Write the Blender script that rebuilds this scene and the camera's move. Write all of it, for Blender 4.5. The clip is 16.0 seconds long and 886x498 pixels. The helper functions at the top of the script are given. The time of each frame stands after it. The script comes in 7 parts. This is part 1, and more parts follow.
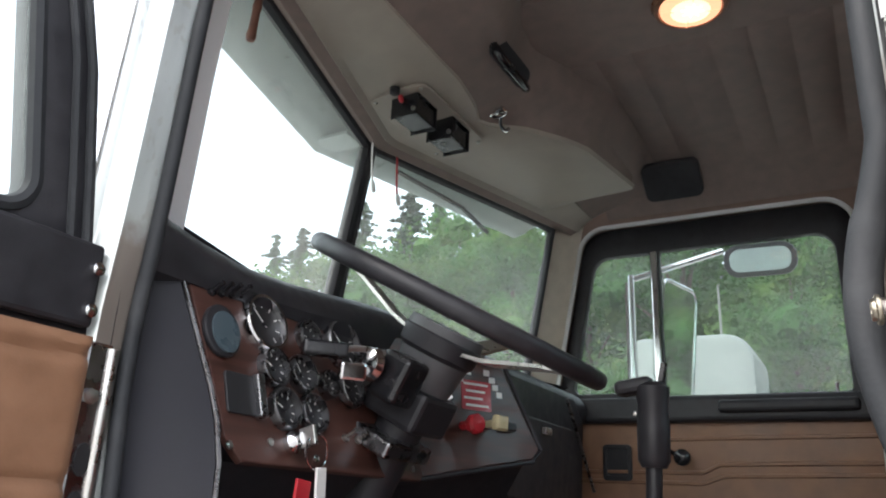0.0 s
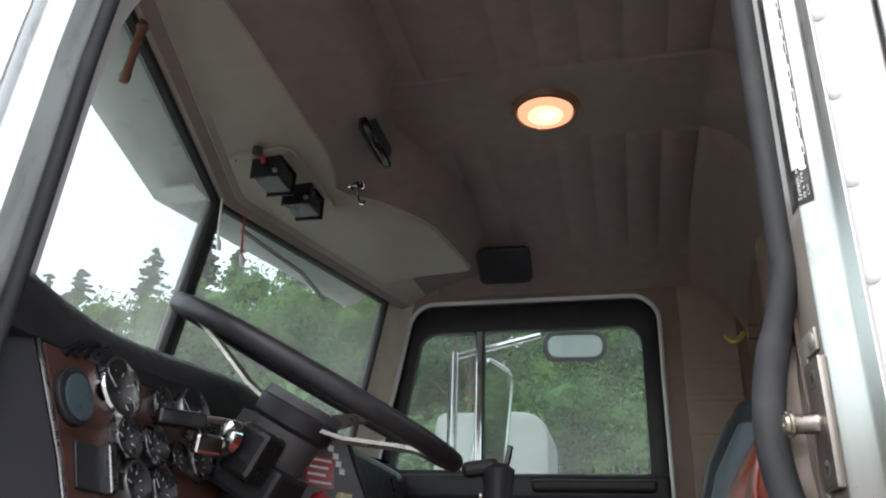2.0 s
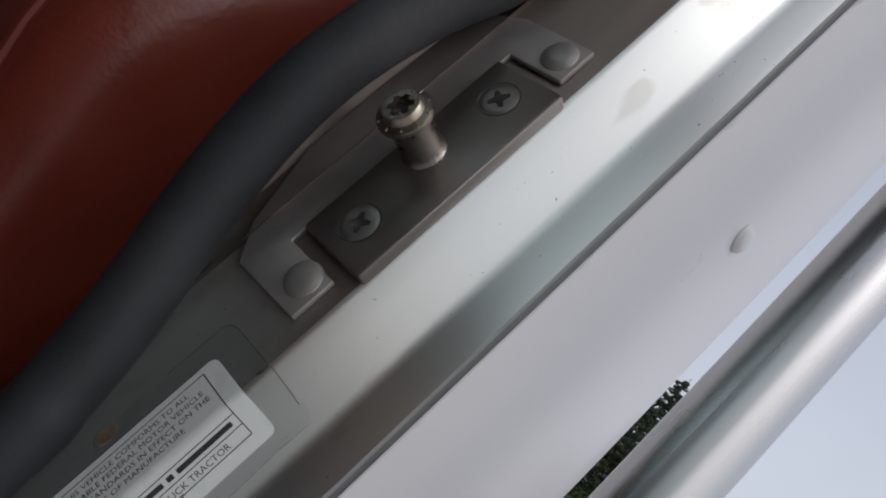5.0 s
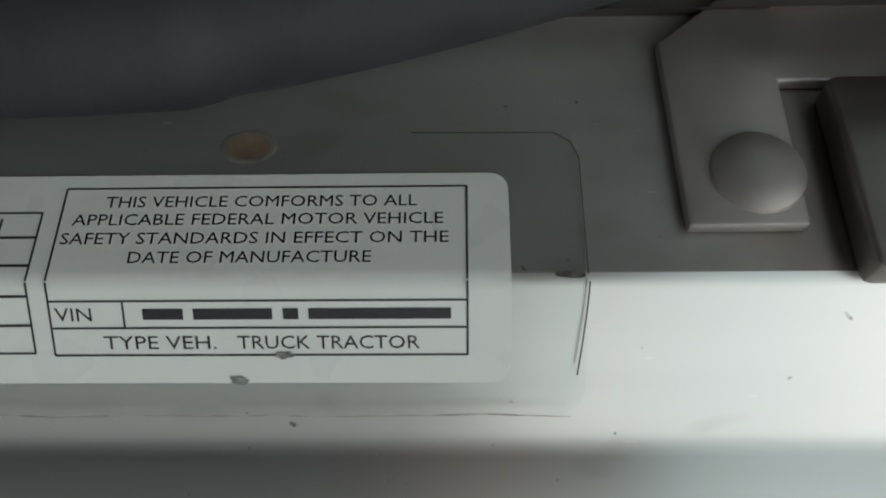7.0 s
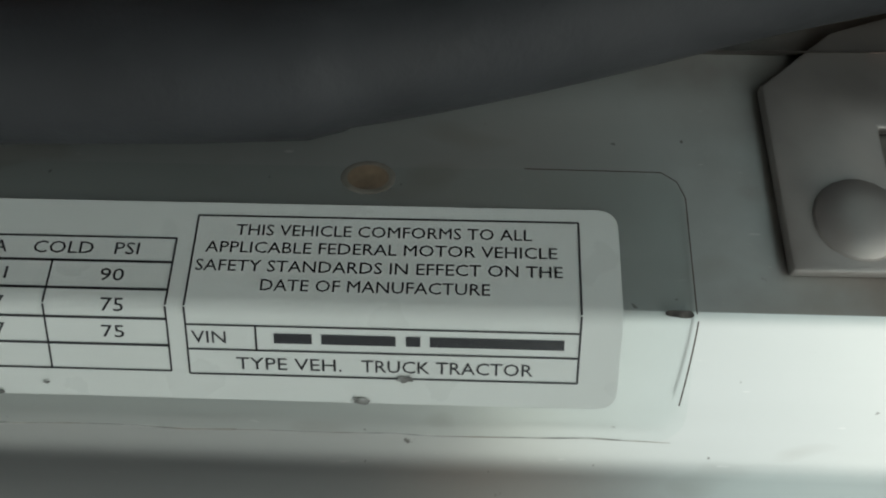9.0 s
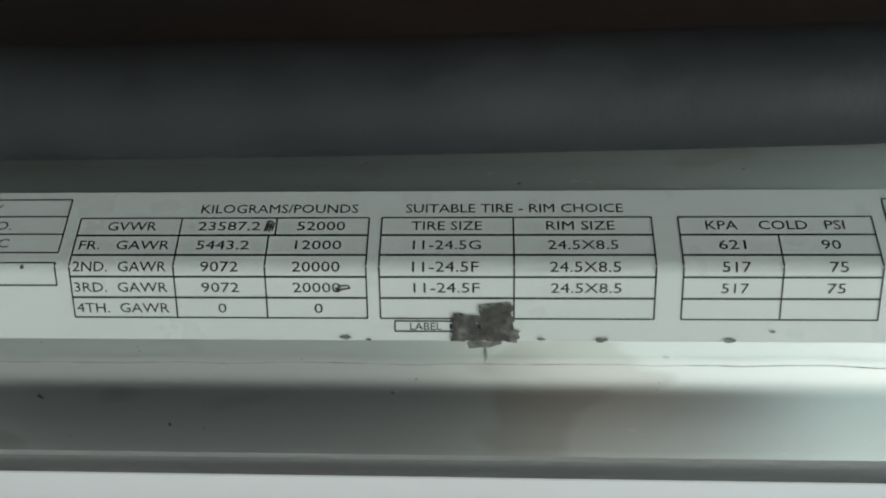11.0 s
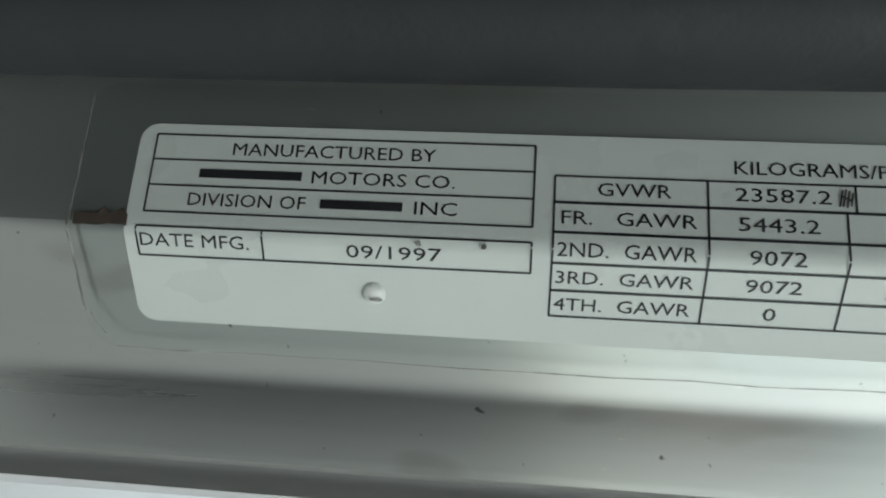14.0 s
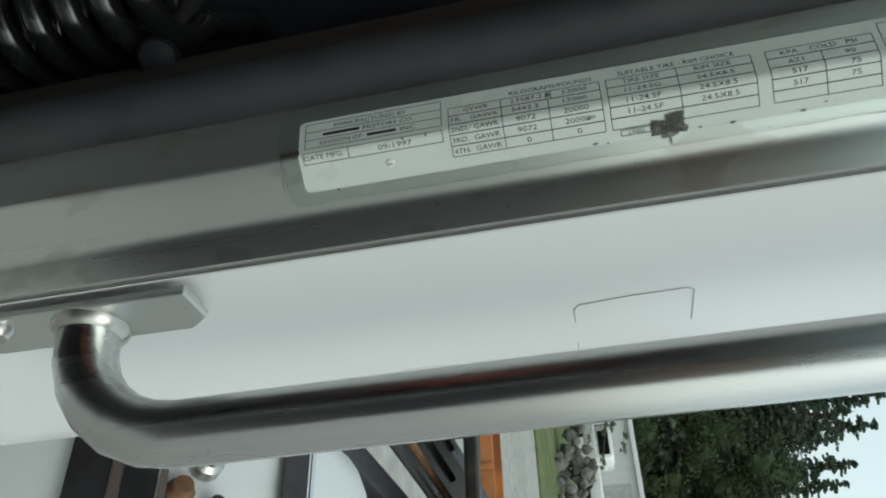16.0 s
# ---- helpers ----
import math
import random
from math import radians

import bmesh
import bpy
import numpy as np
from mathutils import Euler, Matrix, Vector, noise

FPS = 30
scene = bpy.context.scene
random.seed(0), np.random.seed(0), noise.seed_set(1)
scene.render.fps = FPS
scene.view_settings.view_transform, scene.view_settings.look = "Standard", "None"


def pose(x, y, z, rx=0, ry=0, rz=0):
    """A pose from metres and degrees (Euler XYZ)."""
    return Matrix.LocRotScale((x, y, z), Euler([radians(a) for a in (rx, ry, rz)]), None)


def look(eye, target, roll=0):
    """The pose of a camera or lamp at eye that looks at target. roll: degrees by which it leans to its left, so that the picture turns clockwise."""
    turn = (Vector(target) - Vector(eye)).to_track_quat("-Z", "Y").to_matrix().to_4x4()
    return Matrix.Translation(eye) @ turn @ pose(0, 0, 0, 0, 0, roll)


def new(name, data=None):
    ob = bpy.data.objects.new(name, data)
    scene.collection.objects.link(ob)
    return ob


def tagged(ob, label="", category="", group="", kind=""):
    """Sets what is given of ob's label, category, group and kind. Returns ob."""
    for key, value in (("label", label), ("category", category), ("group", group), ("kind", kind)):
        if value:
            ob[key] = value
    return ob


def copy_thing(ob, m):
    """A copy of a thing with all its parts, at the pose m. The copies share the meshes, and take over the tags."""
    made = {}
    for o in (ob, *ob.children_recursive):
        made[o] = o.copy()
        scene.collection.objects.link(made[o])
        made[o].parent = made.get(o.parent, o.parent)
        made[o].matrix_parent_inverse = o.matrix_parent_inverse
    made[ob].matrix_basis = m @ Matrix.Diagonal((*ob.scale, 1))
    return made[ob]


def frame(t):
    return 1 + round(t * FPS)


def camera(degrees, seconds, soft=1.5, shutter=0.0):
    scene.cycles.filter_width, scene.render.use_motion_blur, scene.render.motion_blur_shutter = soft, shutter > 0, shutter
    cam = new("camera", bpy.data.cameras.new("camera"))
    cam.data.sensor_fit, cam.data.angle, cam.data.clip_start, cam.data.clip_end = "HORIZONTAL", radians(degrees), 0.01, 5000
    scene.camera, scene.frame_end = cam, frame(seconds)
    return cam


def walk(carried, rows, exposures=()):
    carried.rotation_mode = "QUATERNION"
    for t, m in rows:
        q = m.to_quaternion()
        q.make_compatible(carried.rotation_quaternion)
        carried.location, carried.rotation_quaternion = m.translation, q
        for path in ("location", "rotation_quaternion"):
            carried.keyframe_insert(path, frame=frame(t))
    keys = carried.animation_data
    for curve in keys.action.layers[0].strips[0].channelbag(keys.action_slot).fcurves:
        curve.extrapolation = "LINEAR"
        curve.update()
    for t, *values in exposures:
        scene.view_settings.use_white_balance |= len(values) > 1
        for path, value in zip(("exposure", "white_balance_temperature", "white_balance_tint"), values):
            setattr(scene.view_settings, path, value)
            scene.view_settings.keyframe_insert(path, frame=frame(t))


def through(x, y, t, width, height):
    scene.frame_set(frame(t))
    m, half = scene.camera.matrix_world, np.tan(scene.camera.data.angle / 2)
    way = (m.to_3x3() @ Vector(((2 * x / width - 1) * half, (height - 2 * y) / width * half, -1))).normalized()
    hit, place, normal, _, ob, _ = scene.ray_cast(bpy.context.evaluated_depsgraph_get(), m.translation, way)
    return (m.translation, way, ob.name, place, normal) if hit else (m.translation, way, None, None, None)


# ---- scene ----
# A highway tractor's cab seen through its open driver's door.
# x runs to the truck's rear, y from the driver's side to the passenger's, z up from the ground.
cam = camera(59.5, 16.0, soft=2.0)
PATH = [
    (0, (-0.0598, -0.4494, 1.7672), (-0.9927, 1.1991, 2.4090), 2.61),
    (0.3, (-0.0565, -0.4707, 1.7880), (-0.9172, 1.1218, 2.6384), 3.20),
    (0.5, (-0.0628, -0.4997, 1.8048), (-0.8538, 1.0479, 2.7945), 2.74),
    (0.7, (-0.0600, -0.5143, 1.8238), (-0.7840, 0.9940, 2.9196), 2.08),
    (1, (-0.0717, -0.5221, 1.8109), (-0.7163, 0.9785, 2.9654), 1.63),
    (1.5, (-0.1058, -0.5115, 1.7927), (-0.6770, 1.1403, 2.7651), 1.11),
    (1.7, (-0.1276, -0.5024, 1.7913), (-0.6528, 1.2119, 2.6776), 1.31),
    (2, (-0.1549, -0.4993, 1.7777), (-0.5894, 1.2748, 2.5923), 2.14),
    (2.5, (-0.1649, -0.4370, 1.7625), (-0.2493, 1.3521, 2.6525), 6.37),
    (2.7, (-0.1747, -0.3988, 1.7734), (-0.1089, 1.3807, 2.6840), 7.75),
    (3, (-0.1996, -0.3223, 1.7509), (0.2328, 1.4117, 2.6489), 14.09),
    (3.3, (-0.2208, -0.2835, 1.7679), (0.6297, 1.3385, 2.5716), 16.33),
    (3.5, (-0.2270, -0.2511, 1.7649), (0.7231, 1.3090, 2.5795), 22.81),
    (3.7, (-0.2031, -0.2137, 1.7624), (0.8005, 1.3158, 2.5710), 26.25),
    (5.8, (-0.1756, -0.0860, 1.8508), (1.5215, 0.9643, 1.9805), 70.36),
    (6, (-0.1640, -0.0629, 1.8375), (1.5527, 0.9611, 1.9054), 77.64),
    (6.2, (-0.1457, -0.0453, 1.8282), (1.5848, 0.9574, 1.8347), 82.46),
    (6.4, (-0.1304, -0.0361, 1.8207), (1.5731, 1.0076, 1.7269), 84.02),
    (6.5, (-0.1237, -0.0332, 1.8165), (1.5746, 1.0171, 1.7048), 85.42),
    (7, (-0.1155, -0.0258, 1.7950), (1.5994, 1.0022, 1.7448), 89.63),
    (7.5, (-0.1163, -0.0213, 1.7829), (1.6088, 0.9898, 1.7403), 91.73),
    (8, (-0.1050, -0.0167, 1.7829), (1.6658, 0.9107, 1.7176), 91.54),
    (10.3, (-0.1574, -0.0561, 1.7476), (1.5720, 0.9464, 1.7090), 89.09),
    (10.5, (-0.1573, -0.0649, 1.7225), (1.5280, 1.0101, 1.6735), 88.73),
    (10.7, (-0.1565, -0.0596, 1.6969), (1.5470, 0.9870, 1.6544), 88.81),
    (11, (-0.1491, -0.0497, 1.6686), (1.5455, 1.0075, 1.5655), 89.97),
    (11.5, (-0.1409, -0.0364, 1.6309), (1.5929, 0.9511, 1.4937), 91.94),
    (12, (-0.1292, -0.0195, 1.6091), (1.6813, 0.8036, 1.3978), 92.83),
    (12.5, (-0.1232, -0.0112, 1.5994), (1.7249, 0.7083, 1.3408), 93.03),
    (13, (-0.1219, -0.0078, 1.5879), (1.7353, 0.7051, 1.3811), 93.22),
    (13.5, (-0.1196, -0.0105, 1.5875), (1.7433, 0.6842, 1.3711), 93.27),
    (14, (-0.1231, -0.0148, 1.5886), (1.7376, 0.6882, 1.3796), 92.65),
    (14.5, (-0.1324, -0.0262, 1.5962), (1.7132, 0.7062, 1.3573), 91.46),
    (15, (-0.1675, -0.0568, 1.6074), (1.5926, 0.8481, 1.3185), 88.74),
    (15.4, (-0.1997, -0.0934, 1.6168), (1.4942, 0.9260, 1.3141), 86.02),
    (15.5, (-0.2076, -0.1064, 1.6198), (1.4736, 0.9301, 1.3048), 85.34),
    (16, (-0.2320, -0.1749, 1.6320), (1.3734, 0.9679, 1.2902), 81.58),
]
EXPOSURES = [(0, 1.25, 6400, 12), (0.5, 0.33, 6400, 12), (1.0, 0.1, 6400, 15), (1.5, 0.33, 6400, 13), (2.0, 0.88, 6400, 12), (2.5, 1.1, 6450, 9), (3.0, 0.6, 6350, 11),
             (3.5, -0.15, 6250, 13), (3.7, -0.3, 6250, 13), (5.8, -0.95, 6250, 15), (6.5, -0.7, 6350, 10), (8.2, -0.6, 6350, 3), (10.3, -0.52, 6280, -2), (11.5, -0.3, 6220, -1),
             (14.5, -0.38, 6220, -1), (15.0, -0.35, 6250, -4), (15.5, -0.25, 6230, -5), (16.0, -0.42, 6200, -6)]
walk(cam, [(t, look(eye, target, roll)) for t, eye, target, roll in PATH], EXPOSURES)

# ---- world and light ----
world = bpy.data.worlds.new("world")
scene.world = world
world.use_nodes = True
wn, wl = world.node_tree.nodes, world.node_tree.links
sky = wn.new("ShaderNodeTexSky")
sky.sky_type, sky.sun_disc = "NISHITA", False
sky.sun_elevation, sky.sun_rotation = radians(48), radians(200)
sky.dust_density, sky.air_density, sky.ozone_density = 4.0, 1.2, 1.0
grey = wn.new("ShaderNodeHueSaturation")
grey.inputs["Saturation"].default_value = 0.55
even = wn.new("ShaderNodeGamma")
even.inputs["Gamma"].default_value = 0.45
clouds = wn.new("ShaderNodeTexNoise")
clouds.inputs["Scale"].default_value, clouds.inputs["Detail"].default_value = 2.2, 4
cloud_ramp = wn.new("ShaderNodeMapRange")
cloud_ramp.inputs["To Min"].default_value, cloud_ramp.inputs["To Max"].default_value = 3.7, 5.2
cloud_mix = wn.new("ShaderNodeVectorMath")
cloud_mix.operation = "SCALE"
wl.new(sky.outputs["Color"], even.inputs["Color"])
wl.new(even.outputs["Color"], grey.inputs["Color"])
wl.new(clouds.outputs["Fac"], cloud_ramp.inputs["Value"])
wl.new(grey.outputs["Color"], cloud_mix.inputs[0])
wl.new(cloud_ramp.outputs["Result"], cloud_mix.inputs["Scale"])
wl.new(cloud_mix.outputs["Vector"], wn["Background"].inputs["Color"])
wn["Background"].inputs["Strength"].default_value = 0.15

sun = new("sun", bpy.data.lights.new("sun", "SUN"))
sun.data.energy, sun.data.angle, sun.data.color = 0.7, radians(25), (1.0, 0.96, 0.9)
sun.matrix_world = look((-6, -10, 14), (0, 0, 0))


# ---- helpers of this scene ----
def part(name, bm, material, parent, label="", smooth=False, kind=""):
    """A bmesh as one mesh object under a thing or a part."""
    me = bpy.data.meshes.new(name)
    bmesh.ops.recalc_face_normals(bm, faces=bm.faces)
    if smooth:
        for f in bm.faces:
            f.smooth = True
        for e in bm.edges:
            if len(e.link_faces) == 2 and e.calc_face_angle(0) > radians(38):
                e.smooth = False
    bm.to_mesh(me)
    bm.free()
    me.materials.append(material)
    ob = new(name, me)
    if parent:
        ob.parent = parent
        ob.matrix_parent_inverse = parent.matrix_world.inverted()
    return tagged(ob, label=label, kind=kind)


def thing(name, at, label, category, group="", kind=""):
    ob = new(name)
    ob.empty_display_size = 0.05
    ob.matrix_world = Matrix.Translation(at)
    return tagged(ob, label, category, group, kind)


def solo(name, bm, material, label, category, smooth=False, kind="", group=""):
    ob = part(name, bm, material, None, smooth=smooth)
    return tagged(ob, label, category, group, kind)


def box(bm, lo, hi, m=None, bevel=0.0, seg=2):
    lo, hi = Vector(lo), Vector(hi)
    made = bmesh.ops.create_cube(bm, size=1)
    vs = made["verts"]
    for v in vs:
        v.co = Vector((lo[i] + (v.co[i] + 0.5) * (hi[i] - lo[i]) for i in range(3)))
    if bevel:
        es = list({e for v in vs for e in v.link_edges})
        out = bmesh.ops.bevel(bm, geom=es, offset=bevel, segments=seg, profile=0.5, affect="EDGES")
        vs = list({v for f in out["faces"] for v in f.verts} | {v for v in vs if v.is_valid})
    if m is not None:
        bmesh.ops.transform(bm, matrix=m, verts=[v for v in vs if v.is_valid])
    return vs


def new_box(lo, hi, m=None, bevel=0.0, seg=2):
    bm = bmesh.new()
    box(bm, lo, hi, m, bevel, seg)
    return bm


def frames(pts, up=(0, 0, 1)):
    """Turning-free frames along a line of points."""
    pts = [Vector(p) for p in pts]
    out, n = [], None
    for i, p in enumerate(pts):
        t = (pts[min(i + 1, len(pts) - 1)] - pts[max(i - 1, 0)]).normalized()
        if n is None:
            n = Vector(up) - t * t.dot(Vector(up))
            if n.length < 1e-4:
                n = t.orthogonal()
        else:
            n = n - t * t.dot(n)
        n.normalize()
        out.append((p, t, n, t.cross(n)))
    return out


def tube(bm, pts, r, seg=12, cap=True, up=(0, 0, 1), closed=False):
    """A round bar along points; r may be a list of radii."""
    fr = frames(pts, up)
    rings = []
    for i, (p, t, n, b) in enumerate(fr):
        rr = r[i] if isinstance(r, (list, tuple)) else r
        rings.append([bm.verts.new(p + (n * math.cos(2 * math.pi * k / seg) + b * math.sin(2 * math.pi * k / seg)) * rr) for k in range(seg)])
    n = len(rings)
    for i in range(n if closed else n - 1):
        a, c = rings[i], rings[(i + 1) % n]
        for k in range(seg):
            bm.faces.new((a[k], a[(k + 1) % seg], c[(k + 1) % seg], c[k]))
    if cap and not closed:
        bm.faces.new(rings[0][::-1])
        bm.faces.new(rings[-1])
    return bm


def new_tube(pts, r, seg=12, **kw):
    return tube(bmesh.new(), pts, r, seg, **kw)


def lathe(bm, prof, at, axis, seg=24):
    """A turned solid: prof is (radius, height) along axis from at."""
    axis = Vector(axis).normalized()
    n = axis.orthogonal().normalized()
    b = axis.cross(n)
    at = Vector(at)
    rings = []
    for r, h in prof:
        if r < 1e-6:
            rings.append([bm.verts.new(at + axis * h)])
        else:
            rings.append([bm.verts.new(at + axis * h + (n * math.cos(2 * math.pi * k / seg) + b * math.sin(2 * math.pi * k / seg)) * r) for k in range(seg)])
    for a, c in zip(rings, rings[1:]):
        for k in range(seg):
            q = [a[k % len(a)], a[(k + 1) % len(a)], c[(k + 1) % len(c)], c[k % len(c)]]
            q = [v for i, v in enumerate(q) if v not in q[:i]]
            if len(q) > 2:
                bm.faces.new(q)
    for ring, flip in ((rings[0], True), (rings[-1], False)):
        if len(ring) > 2:
            bm.faces.new(ring[::-1] if flip else ring)
    return bm


def new_lathe(prof, at, axis, seg=24):
    return lathe(bmesh.new(), prof, at, axis, seg)


def sheet(bm, rows):
    """A skin through rows of points."""
    vs = [[bm.verts.new(p) for p in row] for row in rows]
    for a, c in zip(vs, vs[1:]):
        for k in range(len(a) - 1):
            bm.faces.new((a[k], a[k + 1], c[k + 1], c[k]))
    return bm


def thick(bm, d):
    """Gives an open skin a thickness."""
    bmesh.ops.recalc_face_normals(bm, faces=bm.faces)
    bmesh.ops.solidify(bm, geom=bm.faces[:] , thickness=d)
    return bm


def slab(outline, depth, m=None, holes=(), bevel=0.0):
    """A flat plate: an outline (and holes) in x, y, raised by depth along z, then placed by m."""
    bm = bmesh.new()
    loops = []
    for loop in (outline, *holes):
        vs = [bm.verts.new((x, y, 0)) for x, y in loop]
        loops.append([bm.edges.new((vs[i], vs[(i + 1) % len(vs)])) for i in range(len(vs))])
    if holes:
        bmesh.ops.triangle_fill(bm, use_beauty=True, use_dissolve=False, edges=[e for l in loops for e in l])
    else:
        bm.faces.new([v for v in bm.verts])
    out = bmesh.ops.extrude_face_region(bm, geom=bm.faces[:])
    bmesh.ops.translate(bm, vec=(0, 0, depth), verts=[v for v in out["geom"] if isinstance(v, bmesh.types.BMVert)])
    bmesh.ops.recalc_face_normals(bm, faces=bm.faces)
    if bevel:
        es = [e for e in bm.edges if len(e.link_faces) == 2 and e.calc_face_angle(0) > radians(60)]
        bmesh.ops.bevel(bm, geom=es, offset=bevel, segments=2, profile=0.5, affect="EDGES")
    if m is not None:
        bmesh.ops.transform(bm, matrix=m, verts=bm.verts)
    return bm


def rounded(x0, y0, x1, y1, r, seg=5):
    """A rectangle's outline with round corners; r may be four radii, from (x1, y1) round to the left."""
    rs = r if isinstance(r, (list, tuple)) else [r] * 4
    out = []
    for (cx, cy, a), q in zip(((x1, y1, 0), (x0, y1, 90), (x0, y0, 180), (x1, y0, 270)), rs):
        ox, oy = cx - q * (1 if cx == x1 else -1), cy - q * (1 if cy == y1 else -1)
        out += [(ox + q * math.cos(radians(a + 90 * k / seg)), oy + q * math.sin(radians(a + 90 * k / seg))) for k in range(seg + 1)]
    return out


def fillet(corners, radii, seg=6):
    """A polygon's outline with each corner rounded by its own radius."""
    out = []
    n = len(corners)
    for i, (c, r) in enumerate(zip(corners, radii)):
        p, a, b = Vector(c), Vector(corners[i - 1]), Vector(corners[(i + 1) % n])
        if r <= 0:
            out.append(tuple(p))
            continue
        u, v = (a - p).normalized(), (b - p).normalized()
        half = u.angle(v) / 2
        reach = r / math.tan(half)
        mid = p + (u + v).normalized() * r / math.sin(half)
        q0, q1 = p + u * reach - mid, p + v * reach - mid
        turn = q0.angle_signed(q1)
        for k in range(seg + 1):
            w = -turn * k / seg
            out.append((mid.x + q0.x * math.cos(w) - q0.y * math.sin(w), mid.y + q0.x * math.sin(w) + q0.y * math.cos(w)))
    return out


def plane(origin, ex, ey):
    """The pose whose x and y axes run along ex and ey."""
    ex = Vector(ex).normalized()
    ey = (Vector(ey) - ex * ex.dot(Vector(ey))).normalized()
    m = Matrix((ex, ey, ex.cross(ey))).transposed().to_4x4()
    m.translation = origin
    return m


def smooth_line(pts, n=4):
    """A Catmull-Rom line through points."""
    pts = [Vector(p) for p in pts]
    out = []
    for i in range(len(pts) - 1):
        p0, p1, p2, p3 = pts[max(i - 1, 0)], pts[i], pts[i + 1], pts[min(i + 2, len(pts) - 1)]
        for k in range(n):
            t = k / n
            out.append(0.5 * (2 * p1 + (p2 - p0) * t + (2 * p0 - 5 * p1 + 4 * p2 - p3) * t * t + (3 * p1 - p0 - 3 * p2 + p3) * t ** 3))
    return out + [pts[-1]]


# ---- materials ----
def mat(name, base, rough=0.5, metal=0.0, var=0.15, scale=8.0, bump=0.0, bump_scale=60.0, stretch=(1, 1, 1), second=None, second_scale=1.5,
        second_amount=0.5, coat=0.0, spec=0.5, rough_var=0.1, per_object=0.0, through=0.0):
    """A procedural surface: base colour with grain, larger stains towards a second colour, uneven gloss and fine relief."""
    m = bpy.data.materials.new(name)
    m.use_nodes = True
    nt = m.node_tree
    N, L = nt.nodes, nt.links
    p = N["Principled BSDF"]
    co = N.new("ShaderNodeTexCoord")
    mp = N.new("ShaderNodeMapping")
    mp.inputs["Scale"].default_value = stretch
    L.new(co.outputs["Object"], mp.inputs["Vector"])
    n1 = N.new("ShaderNodeTexNoise")
    n1.inputs["Scale"].default_value, n1.inputs["Detail"].default_value = scale, 6
    L.new(mp.outputs["Vector"], n1.inputs["Vector"])
    r1 = N.new("ShaderNodeMapRange")
    r1.inputs["From Min"].default_value, r1.inputs["From Max"].default_value = 0.3, 0.7
    r1.inputs["To Min"].default_value, r1.inputs["To Max"].default_value = 1 - var, 1 + var
    L.new(n1.outputs["Fac"], r1.inputs["Value"])
    n2 = N.new("ShaderNodeTexNoise")
    n2.inputs["Scale"].default_value, n2.inputs["Detail"].default_value = second_scale, 5
    L.new(mp.outputs["Vector"], n2.inputs["Vector"])
    r2 = N.new("ShaderNodeMapRange")
    r2.inputs["From Min"].default_value, r2.inputs["From Max"].default_value = 0.48, 0.72
    r2.inputs["To Max"].default_value = second_amount
    L.new(n2.outputs["Fac"], r2.inputs["Value"])
    mx = N.new("ShaderNodeMix")
    mx.data_type = "RGBA"
    sec = second or tuple(c * 0.7 for c in base)
    mx.inputs["A"].default_value, mx.inputs["B"].default_value = (*base, 1), (*sec, 1)
    L.new(r2.outputs["Result"], mx.inputs["Factor"])
    sc = N.new("ShaderNodeVectorMath")
    sc.operation = "SCALE"
    L.new(mx.outputs["Result"], sc.inputs[0])
    L.new(r1.outputs["Result"], sc.inputs["Scale"])
    colour = sc.outputs["Vector"]
    if per_object:
        oi = N.new("ShaderNodeObjectInfo")
        r3 = N.new("ShaderNodeMapRange")
        r3.inputs["To Min"].default_value, r3.inputs["To Max"].default_value = 1 - per_object, 1 + per_object
        L.new(oi.outputs["Random"], r3.inputs["Value"])
        s2 = N.new("ShaderNodeVectorMath")
        s2.operation = "SCALE"
        L.new(colour, s2.inputs[0])
        L.new(r3.outputs["Result"], s2.inputs["Scale"])
        colour = s2.outputs["Vector"]
    L.new(colour, p.inputs["Base Color"])
    p.inputs["Metallic"].default_value = metal
    p.inputs["Specular IOR Level"].default_value = spec
    p.inputs["Coat Weight"].default_value = coat
    rr = N.new("ShaderNodeMapRange")
    rr.inputs["From Min"].default_value, rr.inputs["From Max"].default_value = 0.3, 0.7
    rr.inputs["To Min"].default_value, rr.inputs["To Max"].default_value = max(rough - rough_var, 0.02), min(rough + rough_var, 1)
    L.new(n1.outputs["Fac"], rr.inputs["Value"])
    L.new(rr.outputs["Result"], p.inputs["Roughness"])
    if bump:
        nb = N.new("ShaderNodeTexNoise")
        nb.inputs["Scale"].default_value, nb.inputs["Detail"].default_value = bump_scale, 4
        L.new(mp.outputs["Vector"], nb.inputs["Vector"])
        bp = N.new("ShaderNodeBump")
        bp.inputs["Strength"].default_value, bp.inputs["Distance"].default_value = 1.0, bump
        L.new(nb.outputs["Fac"], bp.inputs["Height"])
        L.new(bp.outputs["Normal"], p.inputs["Normal"])
    if through:
        tl, ms = N.new("ShaderNodeBsdfTranslucent"), N.new("ShaderNodeMixShader")
        ms.inputs["Fac"].default_value = through
        L.new(colour, tl.inputs["Color"])
        L.new(p.outputs["BSDF"], ms.inputs[1])
        L.new(tl.outputs["BSDF"], ms.inputs[2])
        L.new(ms.outputs["Shader"], N["Material Output"].inputs["Surface"])
    return m


